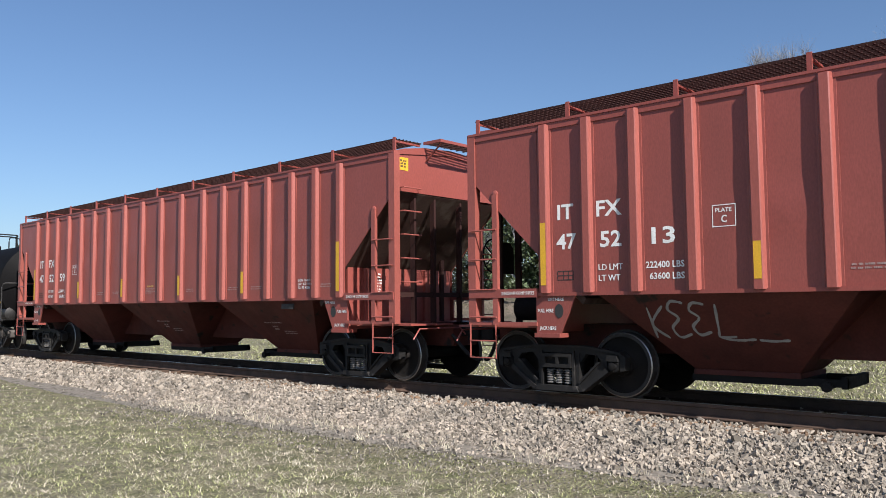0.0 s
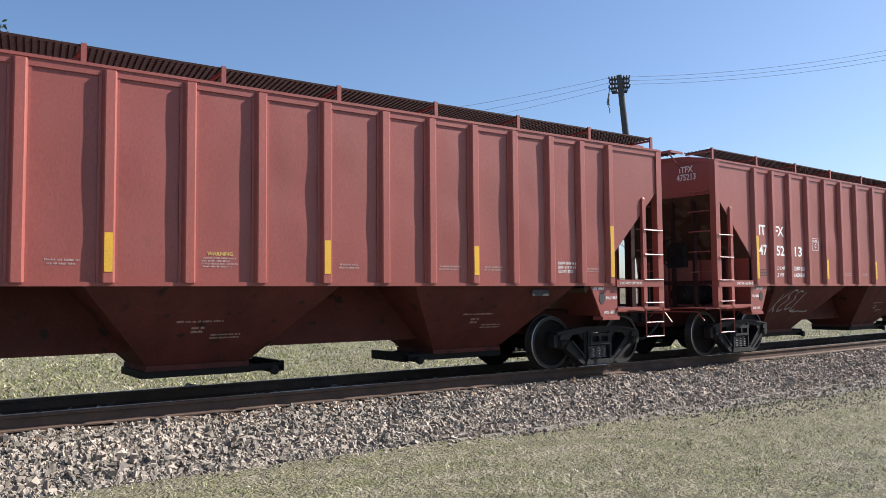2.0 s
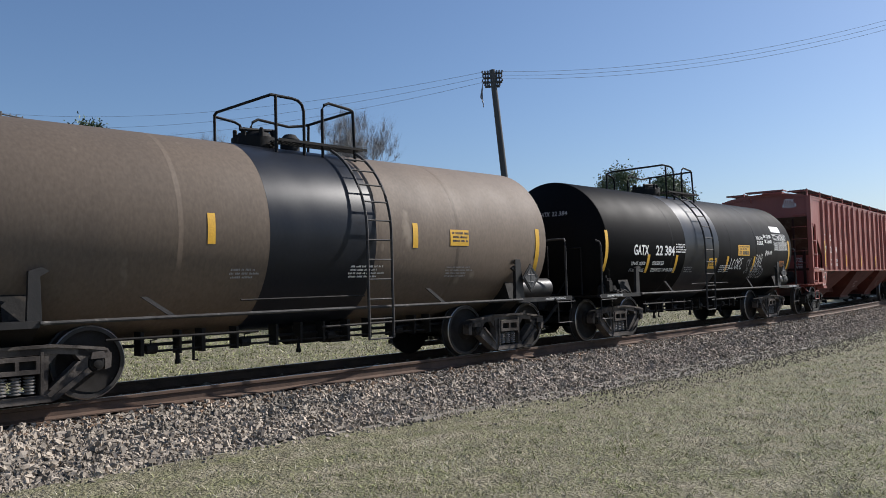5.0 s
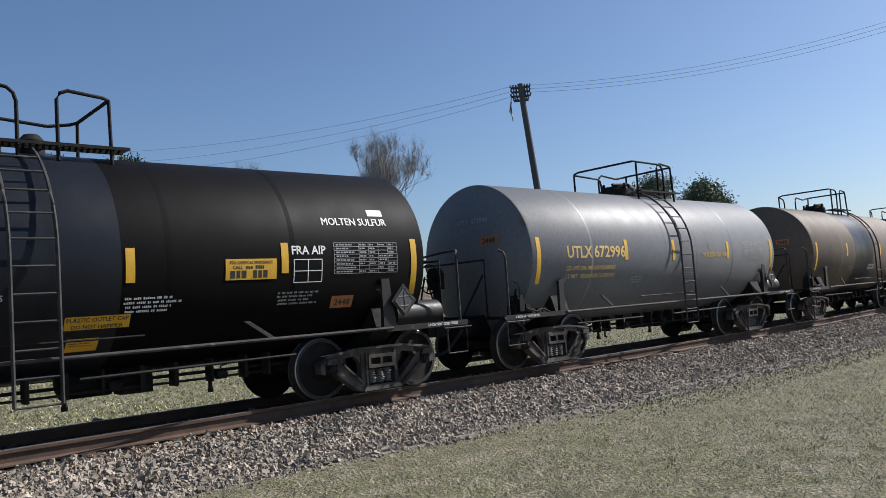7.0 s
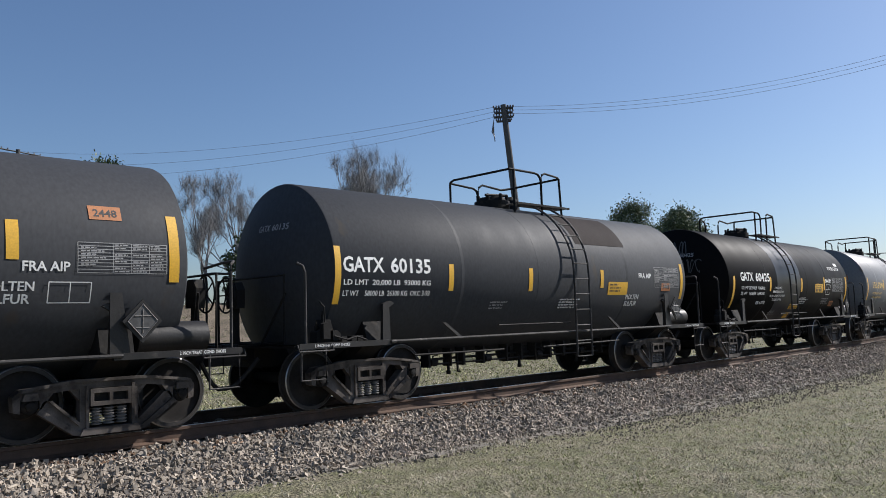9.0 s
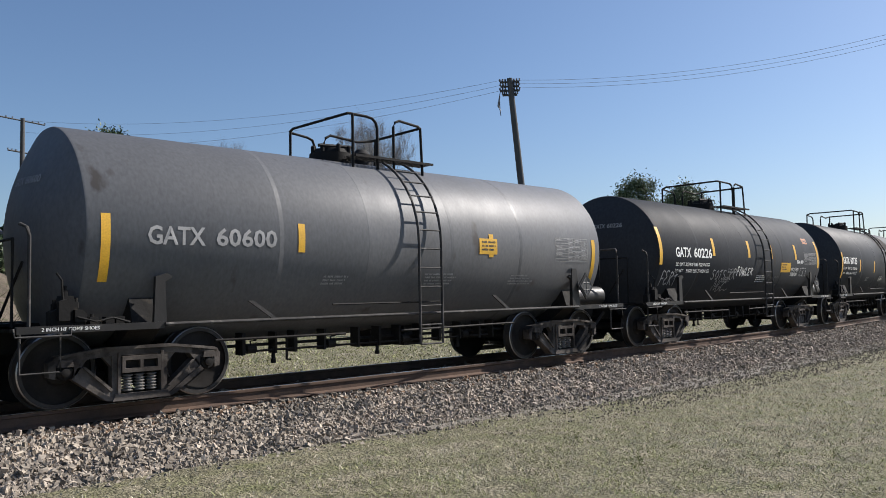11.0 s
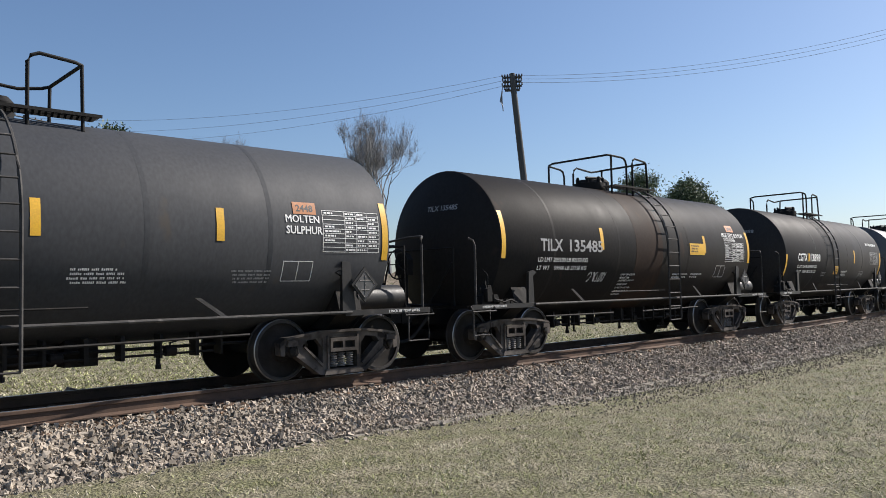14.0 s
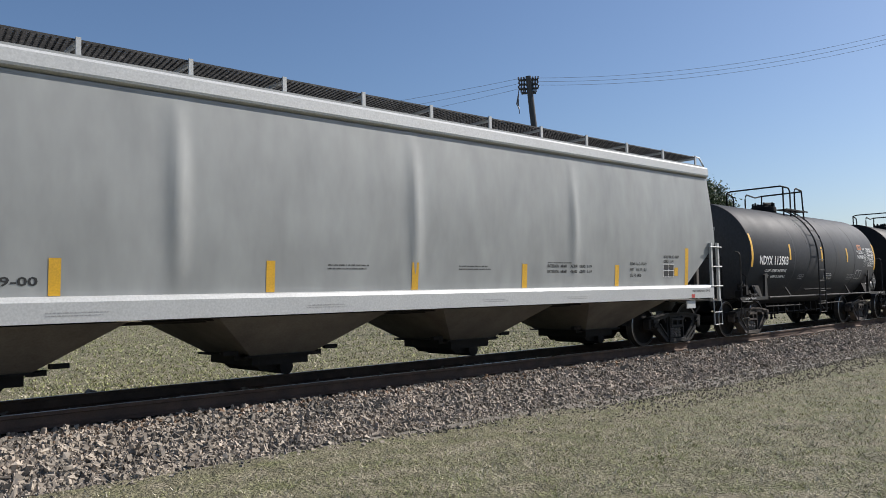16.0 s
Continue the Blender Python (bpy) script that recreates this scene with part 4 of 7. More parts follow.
def hopper_marks(car, last):
    pl = side_map
    for t, u, z, h, w in (("IT", -6.62, 2.48, 0.215, 0.26), ("FX", -6.0, 2.48, 0.215, 0.38), ("47", -6.64, 2.06, 0.215, 0.32), ("52", -5.95, 2.06, 0.215, 0.32), (last, -5.2, 2.06, 0.215, 0.32)):
        lettering(car, t, u, z, h, pl, WHITE, w, "car_number")
    for t, u, z, w in (("LD LMT", -5.98, 1.755, 0.36), ("LT WT", -5.98, 1.61, 0.32), ("222400 LBS", -5.29, 1.755, 0.52), ("63600 LBS", -5.24, 1.61, 0.47)):
        lettering(car, t, u, z, 0.085, pl, WHITE, w)
    frame_sign(car, -6.63, -6.38, 1.64, 1.76, pl, DARKLET, 2, 3)
    sh = Shape()
    for a, b, c, d in ((-4.4, -4.11, 2.22, 2.23), (-4.4, -4.11, 2.48, 2.49), (-4.4, -4.39, 2.22, 2.49), (-4.12, -4.11, 2.22, 2.49)):
        patch(sh, a, b, c, d, pl, 1)
    part("plate_box", sh, WHITE, car, "white outlined clearance mark")
    lettering(car, "PLATE", -4.36, 2.4, 0.05, pl, WHITE, 0.2)
    lettering(car, "C", -4.29, 2.27, 0.09, pl, WHITE, 0.07)
    end = lambda a, z: (-8.19, -a, z)
    lettering(car, "ITFX", 0.62, 3.72, 0.13, end, WHITE, 0.32)
    lettering(car, "475213" if last == "13" else "475259", 0.55, 3.56, 0.13, end, WHITE, 0.45)
    front = lambda a, z: (8.186, a, z)
    lettering(car, "ITFX", 0.72, 3.66, 0.13, front, WHITE, 0.32)
    lettering(car, "475213" if last == "13" else "475259", 0.68, 3.5, 0.13, front, WHITE, 0.45)


hoppers = [build_hopper()]
for i in range(4):
    hoppers.append(copy_thing(hoppers[0], Matrix.Identity(4)))
hopper_marks(hoppers[0], "59")
hopper_marks(hoppers[1], "13")
bayface = lambda u, z: (u, -1.417 + (1.425 - z) * 0.901, z)
sprayed_word(hoppers[1], "KEEL", -5.46, 0.86, 1.15, 0.46, bayface, GREYLET, 0.034, 0.2, seed=4)
sprayed_word(hoppers[1], "--", -4.5, 0.83, 0.85, 0.12, bayface, GREYLET, 0.03, seed=6)
for h in (0, 1):
    for k in (-0.5, 3.9):
        bars(hoppers[h], k, 1.0, 0.7, 1, bayface, REDLET, 0.025, 0.02, seed=h)
        bars(hoppers[h], k + 0.25, 0.92, 0.2, 2, bayface, REDLET, 0.03, 0.02, seed=h + 3)
        bars(hoppers[h], k + 0.5, 0.82, 0.45, 2, bayface, REDLET, 0.022, 0.02, seed=h + 6)

# ---------------- tank cars ----------------
TR, TZ, TL = 1.42, 2.09, 5.03
TANK_C = 12.43


def shell(u0, u1, heads=(True, True), lift=0.0):
    r = TR + lift
    prof = []
    if heads[0]:
        prof += [(u0 - 0.4 * (1 - q * q), max(0.01, (r - 0.035) * q)) for q in np.linspace(0.0, 1.0, 9)] + [(u0 + 0.01, r - 0.01), (u0 + 0.03, r)]
    else:
        prof += [(u0, r - 0.02), (u0, r)]
    if heads[1]:
        prof += [(u1 - 0.03, r), (u1 - 0.01, r - 0.01)] + [(u1 + 0.4 * (1 - q * q), max(0.01, (r - 0.035) * q)) for q in np.linspace(1.0, 0.0, 9)]
    else:
        prof += [(u1, r), (u1, r - 0.02)]
    return Shape().lathe(prof, "x", (0, 0, TZ), 96)


TM = round_map(TR, TZ)


def brake_gear(car, u, y, e):
    """A spoked hand-brake wheel with its gear housing, facing out along e, on a post from the end platform."""
    z = 1.75
    sh = Shape().ring((u, y, z), 0.265, 0.014)
    for k in range(5):
        t = k * 1.2566
        sh.tube([(u, y, z), (u, y + 0.26 * math.cos(t), z + 0.26 * math.sin(t))], 0.011)
    wheel = part("brake_wheel", sh, STEEL, car, "black spoked hand-brake wheel")
    g = u - e * 0.16
    sh = Shape().prism([(y - 0.15, z - 0.2), (y + 0.15, z - 0.2), (y + 0.17, z + 0.08), (y + 0.08, z + 0.2), (y - 0.08, z + 0.2), (y - 0.17, z + 0.08)], g - 0.07, g + 0.07, "x")
    sh.tube([(g, y, z), (u, y, z)], 0.028)
    part("gear_housing", sh, STEEL, wheel, smooth=False)
    part("brake_post", Shape().box(g - 0.04, g + 0.04, y - 0.05, y + 0.05, 0.97, z - 0.15), STEEL, wheel, smooth=False)


def tank_fittings(car, T, lad, rl, hp, dusty):
    """All that is alike on the tank cars: ladder, platform, railings, sills, drawgear, trucks, pipes."""
    for d in (-1, 1):
        add_truck(car, d * T / 2, dusty)
        sh = Shape()
        sh.box(min(d * 3.6, d * 5.75), max(d * 3.6, d * 5.75), -0.28, 0.28, 0.66, 1.02)
        sh.prism([(-1.3, 1.0), (-0.9, 0.72), (0.9, 0.72), (1.3, 1.0), (1.2, 1.3), (-1.2, 1.3)], d * (T / 2 - 0.2), d * (T / 2 + 0.2), "x")
        part("stub_sill", sh, STEEL, car, "black stub sill and bolster", smooth=False)
        part("coupler", drawgear(Shape(), d * 5.7, d * 6.19), STEEL, car, "black coupler", smooth=False)
        part("brake_hose", hose(d * 5.72, d * 6.2), HOSE, car, "sagging rubber brake hose")
        for e in (-1, 1):
            sh = Shape()
            sh.box(min(d * 4.1, d * 5.75), max(d * 4.1, d * 5.75), min(e * 1.38, e * 1.46), max(e * 1.38, e * 1.46), 0.93, 1.01)
            sh.box(min(d * 5.45, d * 5.8), max(d * 5.45, d * 5.8), -1.4, 1.4, 0.95, 0.99)
            part("end_sill", sh, SILLBLACK, car, "black end sill and platform", smooth=False)
            part("saddle_plate", Shape().prism([(d * 4.06, 0.97), (d * 4.22, 0.97), (d * 4.2, 1.56), (d * 4.06, 1.6), (d * 3.98, 1.56), (d * 4.08, 1.5)], e * 1.36, e * 1.42), SILLBLACK, car, "black jacking plate", smooth=False)
            hoop = [(d * 5.62, e * 1.42, 0.99), (d * 5.62, e * 1.42, 2.0), (d * 5.64, e * 1.4, 2.1), (d * 5.7, e * 1.34, 2.14)]
            if e > 0 or d > 0:
                hoop += [(d * 5.72, e * 1.0, 2.14), (d * 5.72, e * 0.5, 2.1)]
            part("grab_iron", Shape().tube(hoop, 0.02, 8), CASTING, car, "bent pipe grab iron")
            st = Shape().tube([(d * 5.3, e * 1.45, 0.93), (d * 5.3, e * 1.45, 0.5), (d * 5.72, e * 1.45, 0.5), (d * 5.72, e * 1.45, 0.93)], 0.015)
            st.tube([(d * 5.2, e * 1.45, 0.99), (d * 5.2, e * 1.5, 0.9), (d * 5.78, e * 1.5, 0.9), (d * 5.78, e * 1.45, 0.99)], 0.013)
            part("sill_step", st, CASTING, car)
        sh = Shape()
        sh.tube([(d * 5.66, -0.95, 0.98), (d * 5.66, -0.95, 2.0), (d * 5.66, 0.95, 2.0), (d * 5.66, 0.95, 0.98)], 0.02)
        sh.tube([(d * 5.66, -0.3, 0.98), (d * 5.5, -0.75, 1.75)], 0.018)
        sh.tube([(d * 5.66, 0.3, 0.98), (d * 5.5, 0.75, 1.75)], 0.018)
        part("end_railing", sh, STEEL, car)
    # pipe rail along the side, with its struts
    for e in (-1, 1):
        sh = Shape().tube([(-4.1, e * 1.47, 0.98), (4.2, e * 1.47, 0.98)], 0.024, 8)
        for u in (-2.55, 2.2):
            sh.prism([(u - 0.4, 1.24), (u - 0.32, 1.24), (u + 0.06, 0.99), (u - 0.03, 0.99)], e * 1.40, e * 1.43)
        part("side_rail", sh, CASTING, car, "thin pipe rail on struts")
    part("heater_pipe", Shape().tube([(-1.6, -1.44, 1.16), (0.5, -1.44, 1.16)], 0.015).tube([(-0.2, -1.3, 0.72), (2.8, -1.0, 0.72)], 0.02).tube([(-3.2, -1.0, 0.72), (-1.2, -1.2, 0.72)], 0.02), STEEL, car)
    sh = Shape()
    rnd = random.Random(3)
    # twin steam pipes along the bottom, with hangers, unions, small valves and drain legs
    sh.tube([(-3.3, -0.6, 0.6), (3.3, -0.6, 0.6)], 0.025)
    sh.tube([(-2.6, -0.72, 0.52), (2.4, -0.72, 0.52)], 0.018)
    for i in range(14):
        u = -3.1 + i * 0.47 + rnd.uniform(-0.12, 0.12)
        sh.box(u, u + rnd.uniform(0.03, 0.06), -0.76, -0.56, 0.47, 0.78)
        if i % 3 == 1:
            sh.lathe([(-0.09, 0.03), (-0.07, 0.065), (0.07, 0.065), (0.09, 0.03)], "x", (u + 0.16, -0.7, 0.55), 10)
            sh.tube([(u + 0.16, -0.7, 0.55), (u + 0.16, -0.7, 0.66), (u + 0.22, -0.76, 0.68)], 0.014)
        if i % 4 == 2:
            sh.tube([(u, -0.7, 0.56), (u, -0.7, 0.34)], 0.028, 7)
            sh.lathe([(0.33, 0.04), (0.39, 0.04)], "z", (u, -0.7, 0), 8)
    sh.box(0.55, 0.95, -0.5, -0.2, 0.42, 0.75)
    sh.tube([(-3.3, 0.6, 0.64), (3.3, 0.6, 0.64)], 0.025)
    sh.tube([(-1.9, -0.7, 0.7), (-1.9, -0.7, 0.36), (-1.84, -0.7, 0.36)], 0.02)
    sh.lathe([(-0.35, 0.1), (-0.3, 0.2), (0.3, 0.2), (0.35, 0.1)], "x", (0.2, -0.2, 0.62), 16)
    part("underside_piping", sh, STEEL, car, "black heater pipes and valves")
    # ladder bent over the shell
    sh = Shape()
    a = [0.5, 1.0, 1.5, TZ]
    for u in (lad, lad + 0.48):
        pts = [(u, -TR - 0.12, z) for z in a] + [(u, -(TR + 0.12) * math.cos(t), TZ + (TR + 0.12) * math.sin(t)) for t in np.linspace(0.15, 1.12, 9)]
        sh.tube(pts, 0.022, 6)
    for i in range(16):
        z = 0.5 + i * 0.3
        if z < TZ:
            y, zz = -TR - 0.12, z
        else:
            t = (z - TZ) / (TR + 0.12)
            if t > 1.1:
                break
            y, zz = -(TR + 0.12) * math.cos(t), TZ + (TR + 0.12) * math.sin(t)
        sh.tube([(lad, y, zz), (lad + 0.48, y, zz)], 0.014)
    part("ladder", sh, CASTING, car, "bent steel side ladder")
    # top platform, valves, railings
    zt = TZ + TR
    sh = grating(rl - 1.0, rl + 0.7, -0.72, -0.38, zt + 0.03)
    sh.box(rl - 1.0, rl + 0.7, -0.73, -0.71, zt + 0.01, zt + 0.05)
    part("top_platform", sh, STEEL, car, "small black top platform", smooth=False)
    sh = Shape()
    sh.lathe([(zt - 0.05, 0.36), (zt + 0.12, 0.36), (zt + 0.13, 0.3), (zt + 0.2, 0.26)], "z", (rl - 1.0, -0.05, 0), 20)
    for k in range(7):
        t = k * 0.9
        sh.lathe([(zt + 0.1, 0.035), (zt + 0.24, 0.035), (zt + 0.26, 0.02)], "z", (rl - 1.0 + 0.3 * math.cos(t), -0.05 + 0.3 * math.sin(t), 0), 8)
    sh.lathe([(zt, 0.16), (zt + 0.22, 0.16), (zt + 0.3, 0.09)], "z", (rl - 0.25, 0.1, 0), 16)
    sh.tube([(rl - 1.35, -0.2, zt + 0.22), (rl - 0.7, -0.2, zt + 0.26)], 0.03, 6)
    part("manway", sh, STEEL, car, "black manway lid and valves")
    r = 0.024
    # hoop beside the ladder, its top bar running across to a post on the far side
    sh = Shape()
    c0 = rl - 1.0
    c1 = c0 + hp
    sh.tube([(c1, -0.66, zt - 0.16), (c1, -0.66, zt + 0.52), (c1 - 0.03, -0.66, zt + 0.62), (c1 - 0.1, -0.66, zt + 0.68), (c1 - 0.2, -0.65, zt + 0.7), (c0 - 0.05, -0.6, zt + 0.72), (c0 - 0.12, 0.9, zt + 0.7), (c0 - 0.1, 1.02, zt + 0.67), (c0 - 0.06, 1.06, zt + 0.66), (c1 - 0.2, 1.07, zt + 0.62), (c1 - 0.1, 1.07, zt + 0.58), (c1 - 0.05, 1.07, zt + 0.46), (c1 - 0.05, 1.07, zt - 0.5)], r, 8)
    sh.tube([(c0, -0.65, zt - 0.16), (c0, -0.65, zt + 0.71)], r, 8)
    sh.tube([(c0 - 0.08, 1.05, zt - 0.5), (c0 - 0.08, 1.05, zt + 0.66)], r, 8)
    part("railing", sh, STEEL, car, "black bent-pipe railing round the platform")
    sh = Shape()
    sh.tube([(rl - 0.15, -0.66, zt - 0.16), (rl - 0.15, -0.66, zt + 0.6), (rl - 0.11, -0.66, zt + 0.68), (rl - 0.02, -0.66, zt + 0.72), (rl + 0.4, -0.66, zt + 0.68), (rl + 0.48, -0.64, zt + 0.66), (rl + 0.48, 0.6, zt + 0.64), (rl + 0.4, 0.66, zt + 0.62), (rl + 0.1, 0.66, zt + 0.57), (rl - 0.5, 0.66, zt + 0.62), (rl - 0.6, 0.66, zt + 0.56), (rl - 0.64, 0.66, zt + 0.46), (rl - 0.64, 0.66, zt - 0.16)], r, 8)
    sh.tube([(rl + 0.48, -0.64, zt + 0.66), (rl + 0.48, -0.68, zt - 0.18)], r, 8)
    sh.tube([(rl + 0.48, 0.6, zt + 0.64), (rl + 0.48, 0.64, zt - 0.16)], r, 8)
    part("railing", sh, STEEL, car, "black bent-pipe railing round the platform")
    # brake gear at the rear end, air valve box
    brake_gear(car, -5.95, 0.19, -1)
    sh = Shape()
    # valve body on its bracket: upright castings, flanges, bolts and small pipes
    sh.prism([(-5.36, 1.0), (-4.98, 1.0), (-5.02, 1.14), (-5.08, 1.2), (-5.12, 1.34), (-5.24, 1.34), (-5.28, 1.2), (-5.36, 1.16)], -1.32, -1.14)
    sh.prism([(-5.3, 1.06), (-5.18, 1.06), (-5.18, 1.26), (-5.22, 1.3), (-5.3, 1.28)], -1.4, -1.32)
    sh.prism([(-5.12, 1.04), (-4.99, 1.04), (-4.99, 1.12), (-5.03, 1.18), (-5.12, 1.18)], -1.38, -1.32)
    for u, z in ((-5.18, 1.34), (-5.06, 1.2), (-5.3, 1.18), (-4.88, 1.01)):
        sh.lathe([(z, 0.035), (z + 0.07, 0.035), (z + 0.07, 0.02), (z + 0.12, 0.02)], "z", (u, -1.22, 0), 6)
    for u in (-4.9, -4.72, -4.6):
        sh.box(u - 0.05, u + 0.05, -1.36, -1.24, 1.0, 1.09)
    sh.tube([(-5.1, -1.38, 1.1), (-4.9, -1.42, 1.04), (-4.7, -1.4, 1.08), (-4.5, -1.38, 1.02)], 0.014, 6)
    sh.tube([(-5.25, -1.36, 1.3), (-5.27, -1.38, 1.52), (-5.3, -1.3, 1.6)], 0.012, 6)
    part("air_valve", sh, STEEL, car, "dark brake valve castings", smooth=False)
    sh = Shape().lathe([(-0.5, 0.08), (-0.46, 0.2), (0.46, 0.2), (0.5, 0.08)], "x", (4.95, -1.05, 1.17), 20)
    part("air_reservoir", sh, SILLBLACK, car, "black air reservoir")
    sh = Shape()
    sh.add([(4.42, -1.5, 1.12), (4.66, -1.5, 1.38), (4.42, -1.5, 1.64), (4.18, -1.5, 1.38), (4.42, -1.48, 1.12), (4.66, -1.48, 1.38), (4.42, -1.48, 1.64), (4.18, -1.48, 1.38)], [(0, 1, 2, 3), (4, 7, 6, 5), (0, 4, 5, 1), (1, 5, 6, 2), (2, 6, 7, 3), (3, 7, 4, 0)])
    pl = part("placard_holder", sh, SILLBLACK, car, "diamond placard in its holder", smooth=False)
    sh = Shape()
    sh.add([(4.42, -1.505, 1.18), (4.6, -1.505, 1.38), (4.42, -1.505, 1.58), (4.24, -1.505, 1.38)], [(0, 1, 2, 3)])
    part("placard", sh, PLACARD, pl, "faded hazard diamond")
    sh = Shape()
    for (a0, b0), (a1, b1) in (((4.42, 1.18), (4.6, 1.38)), ((4.6, 1.38), (4.42, 1.58)), ((4.42, 1.58), (4.24, 1.38)), ((4.24, 1.38), (4.42, 1.18)), ((4.42, 1.24), (4.42, 1.52)), ((4.32, 1.44), (4.52, 1.44)), ((4.34, 1.3), (4.5, 1.3))):
        sh.tube([(a0, -1.507, b0), (a1, -1.507, b1)], 0.006, 4)
    part("placard_rim", sh, SPRING, pl, "worn bright edges and clips")
    part("placard_bracket", Shape().prism([(4.06, 1.72), (4.2, 1.72), (4.3, 1.0), (4.06, 1.0)], -1.44, -1.42), SILLBLACK, car, smooth=False)


def build_tank(paint, label, T, band=None, seams=(-2.42, 0.86, 2.6), half=TL, lad=-0.93, rl=0.0, hoop=0.5, dusty=1, belt=None):
    car = new("tank_car")
    car["half"] = half
    part("tank_shell", shell(-half, half), paint, car, "round insulated tank shell")
    for u in seams:
        part("jacket_seam", shell(u - 0.035, u + 0.035, (False, False), 0.001), paint, car)
    if band:
        part("centre_band", shell(rl - 1.62, rl + 0.28, (False, False), 0.0015), band, car, "glossy repainted band")
    else:
        part("jacket_band", shell(rl - 1.3, rl - 0.2, (False, False), 0.0015), belt or paint, car)
    tank_fittings(car, T, lad, rl, hoop, dusty)
    return tagged(car, label, "tank car", "train cars")


def arcpos(z):
    """Shell length from the axis' level up to a height."""
    return TR * math.asin(max(-1, min(1, (z - TZ) / TR)))


def tstrip(car, u, z0, z1, w=0.11):
    strip(car, u - w / 2, u + w / 2, arcpos(z0), arcpos(z1), TM, YELLOW)


def ttext(car, text, u, z, h, w, mat=WHITE, name="lettering"):
    lettering(car, text, u, arcpos(z), h, TM, mat, w, name)


def tbars(car, u, z, w, rows, mat=WHITE, h=0.045, seed=1, gap=0.025):
    bars(car, u, arcpos(z), w, rows, TMAP_UP, mat, h, gap, seed)


def tsign(car, u0, u1, z0, z1, mat, name="warning_sign", label="coloured warning sign"):
    strip(car, u0, u1, arcpos(z0), arcpos(z1), TM, mat, name, label)


def headtext(car, text, y, z, h, w, mat=GREYLET):
    lettering(car, text, y, z, h, lambda a, b: (-car["half"] - 0.4 * (1 - (a * a + (b - TZ) ** 2) / 1.92) - 0.012, -a, b), mat, w)


TMAP_UP = round_map(TR, TZ, lift=0.008)


def tframe(car, u0, u1, z0, z1, rows=7, cols=5, mat=GREYLET):
    frame_sign(car, u0, u1, arcpos(z0), arcpos(z1), TMAP_UP, mat, rows, cols)


BLACK_A = tank_paint("black_tank_paint", (0.0048, 0.0047, 0.0052), (0.0066, 0.0062, 0.0064), 0.55, spec=0.05)
BLACK_B = tank_paint("brown_black_tank_paint", (0.031, 0.0296, 0.0296), (0.042, 0.0392, 0.0382), 0.6, (0.042, 0.037, 0.035), spec=0.07)
BLACK_E = tank_paint("worn_black_tank_paint", (0.0185, 0.0177, 0.0175), (0.027, 0.0245, 0.023), 0.55, (0.04, 0.029, 0.024), 0.66, spec=0.06)
RUSTBELT = tank_paint("rust_streaked_black_paint", (0.028, 0.021, 0.018), (0.045, 0.031, 0.025), 0.65, (0.05, 0.032, 0.024), 0.58, spec=0.06)
BLACK_C = tank_paint("charcoal_tank_paint", (0.042, 0.0445, 0.05), (0.053, 0.055, 0.059), 0.6, (0.062, 0.056, 0.051), 0.68, spec=0.1)
BLACK_D = tank_paint("dull_charcoal_tank_paint", (0.036, 0.0385, 0.0435), (0.047, 0.049, 0.0535), 0.6, (0.05, 0.045, 0.042), 0.64, spec=0.06)
GLOSS = tank_paint("gloss_black_band", (0.009, 0.011, 0.016), (0.014, 0.0165, 0.022), 0.36, spec=0.22)
BLUEGREY = tank_paint("blue_grey_tank_paint", (0.185, 0.19, 0.197), (0.145, 0.149, 0.155), 0.5, (0.12, 0.105, 0.09), 0.7)
TAN = tank_paint("tan_dusted_tank_paint", (0.16, 0.122, 0.09), (0.11, 0.088, 0.07), 0.65, (0.2, 0.165, 0.13))
SILVER = tank_paint("pale_grey_tank_paint", (0.14, 0.143, 0.15), (0.1, 0.102, 0.107), 0.5, (0.07, 0.064, 0.06))
TT = [8.834, 8.454, 8.02, 8.432, 8.461, 8.412, 8.48, 8.461, 8.505, 8.6125]
tanks = [
    build_tank(BLACK_A, "glossy black molten-sulfur tank car with graffiti and a shiny band", TT[0], GLOSS, dusty=1, half=5.38, lad=-0.95, rl=-0.15, hoop=0.4),
    build_tank(TAN, "dusty tan tank car with black fittings", TT[1], GLOSS, lad=0.5, rl=0.5, hoop=0.5),
    build_tank(BLUEGREY, "blue-grey tank car with ochre letters", TT[2], dusty=1, half=4.9, lad=0.0, rl=0.9, hoop=1.1, seams=(-3.1, 0.9, 2.6)),
    build_tank(BLACK_A, "black tank car with a shiny centre band", TT[3], GLOSS, dusty=1, half=4.95, lad=-0.93, hoop=0.4),
    build_tank(BLACK_C, "charcoal grey tank car with orange sign", TT[4], half=5.1, lad=0.55, rl=0.9, hoop=0.85),
    build_tank(BLACK_D, "charcoal grey tank car with graffiti", TT[5], lad=0.42, rl=0.8, hoop=0.75, seams=(-3.2, -1.5, 2.0)),
    build_tank(SILVER, "pale grey weathered tank car", TT[6], lad=0.0, rl=0.4, hoop=0.5),
    build_tank(BLACK_B, "brownish black tank car with white letters", TT[7], dusty=1, half=5.05, lad=-1.08, rl=-0.05, hoop=0.3),
    build_tank(BLACK_E, "worn black tank car", TT[8], half=4.95, lad=0.55, rl=0.75, hoop=0.6, seams=(-3.4, -1.2, 1.7), belt=RUSTBELT),
    build_tank(BLACK_C, "matt charcoal tank car with bold white letters", TT[9], dusty=1, half=4.98, lad=-0.7, rl=0.22, hoop=0.5, seams=(-2.1, 1.2, 2.9)),
]
for i in (5, 8):
    brake_gear(tanks[i], 5.8, -0.37, 1)
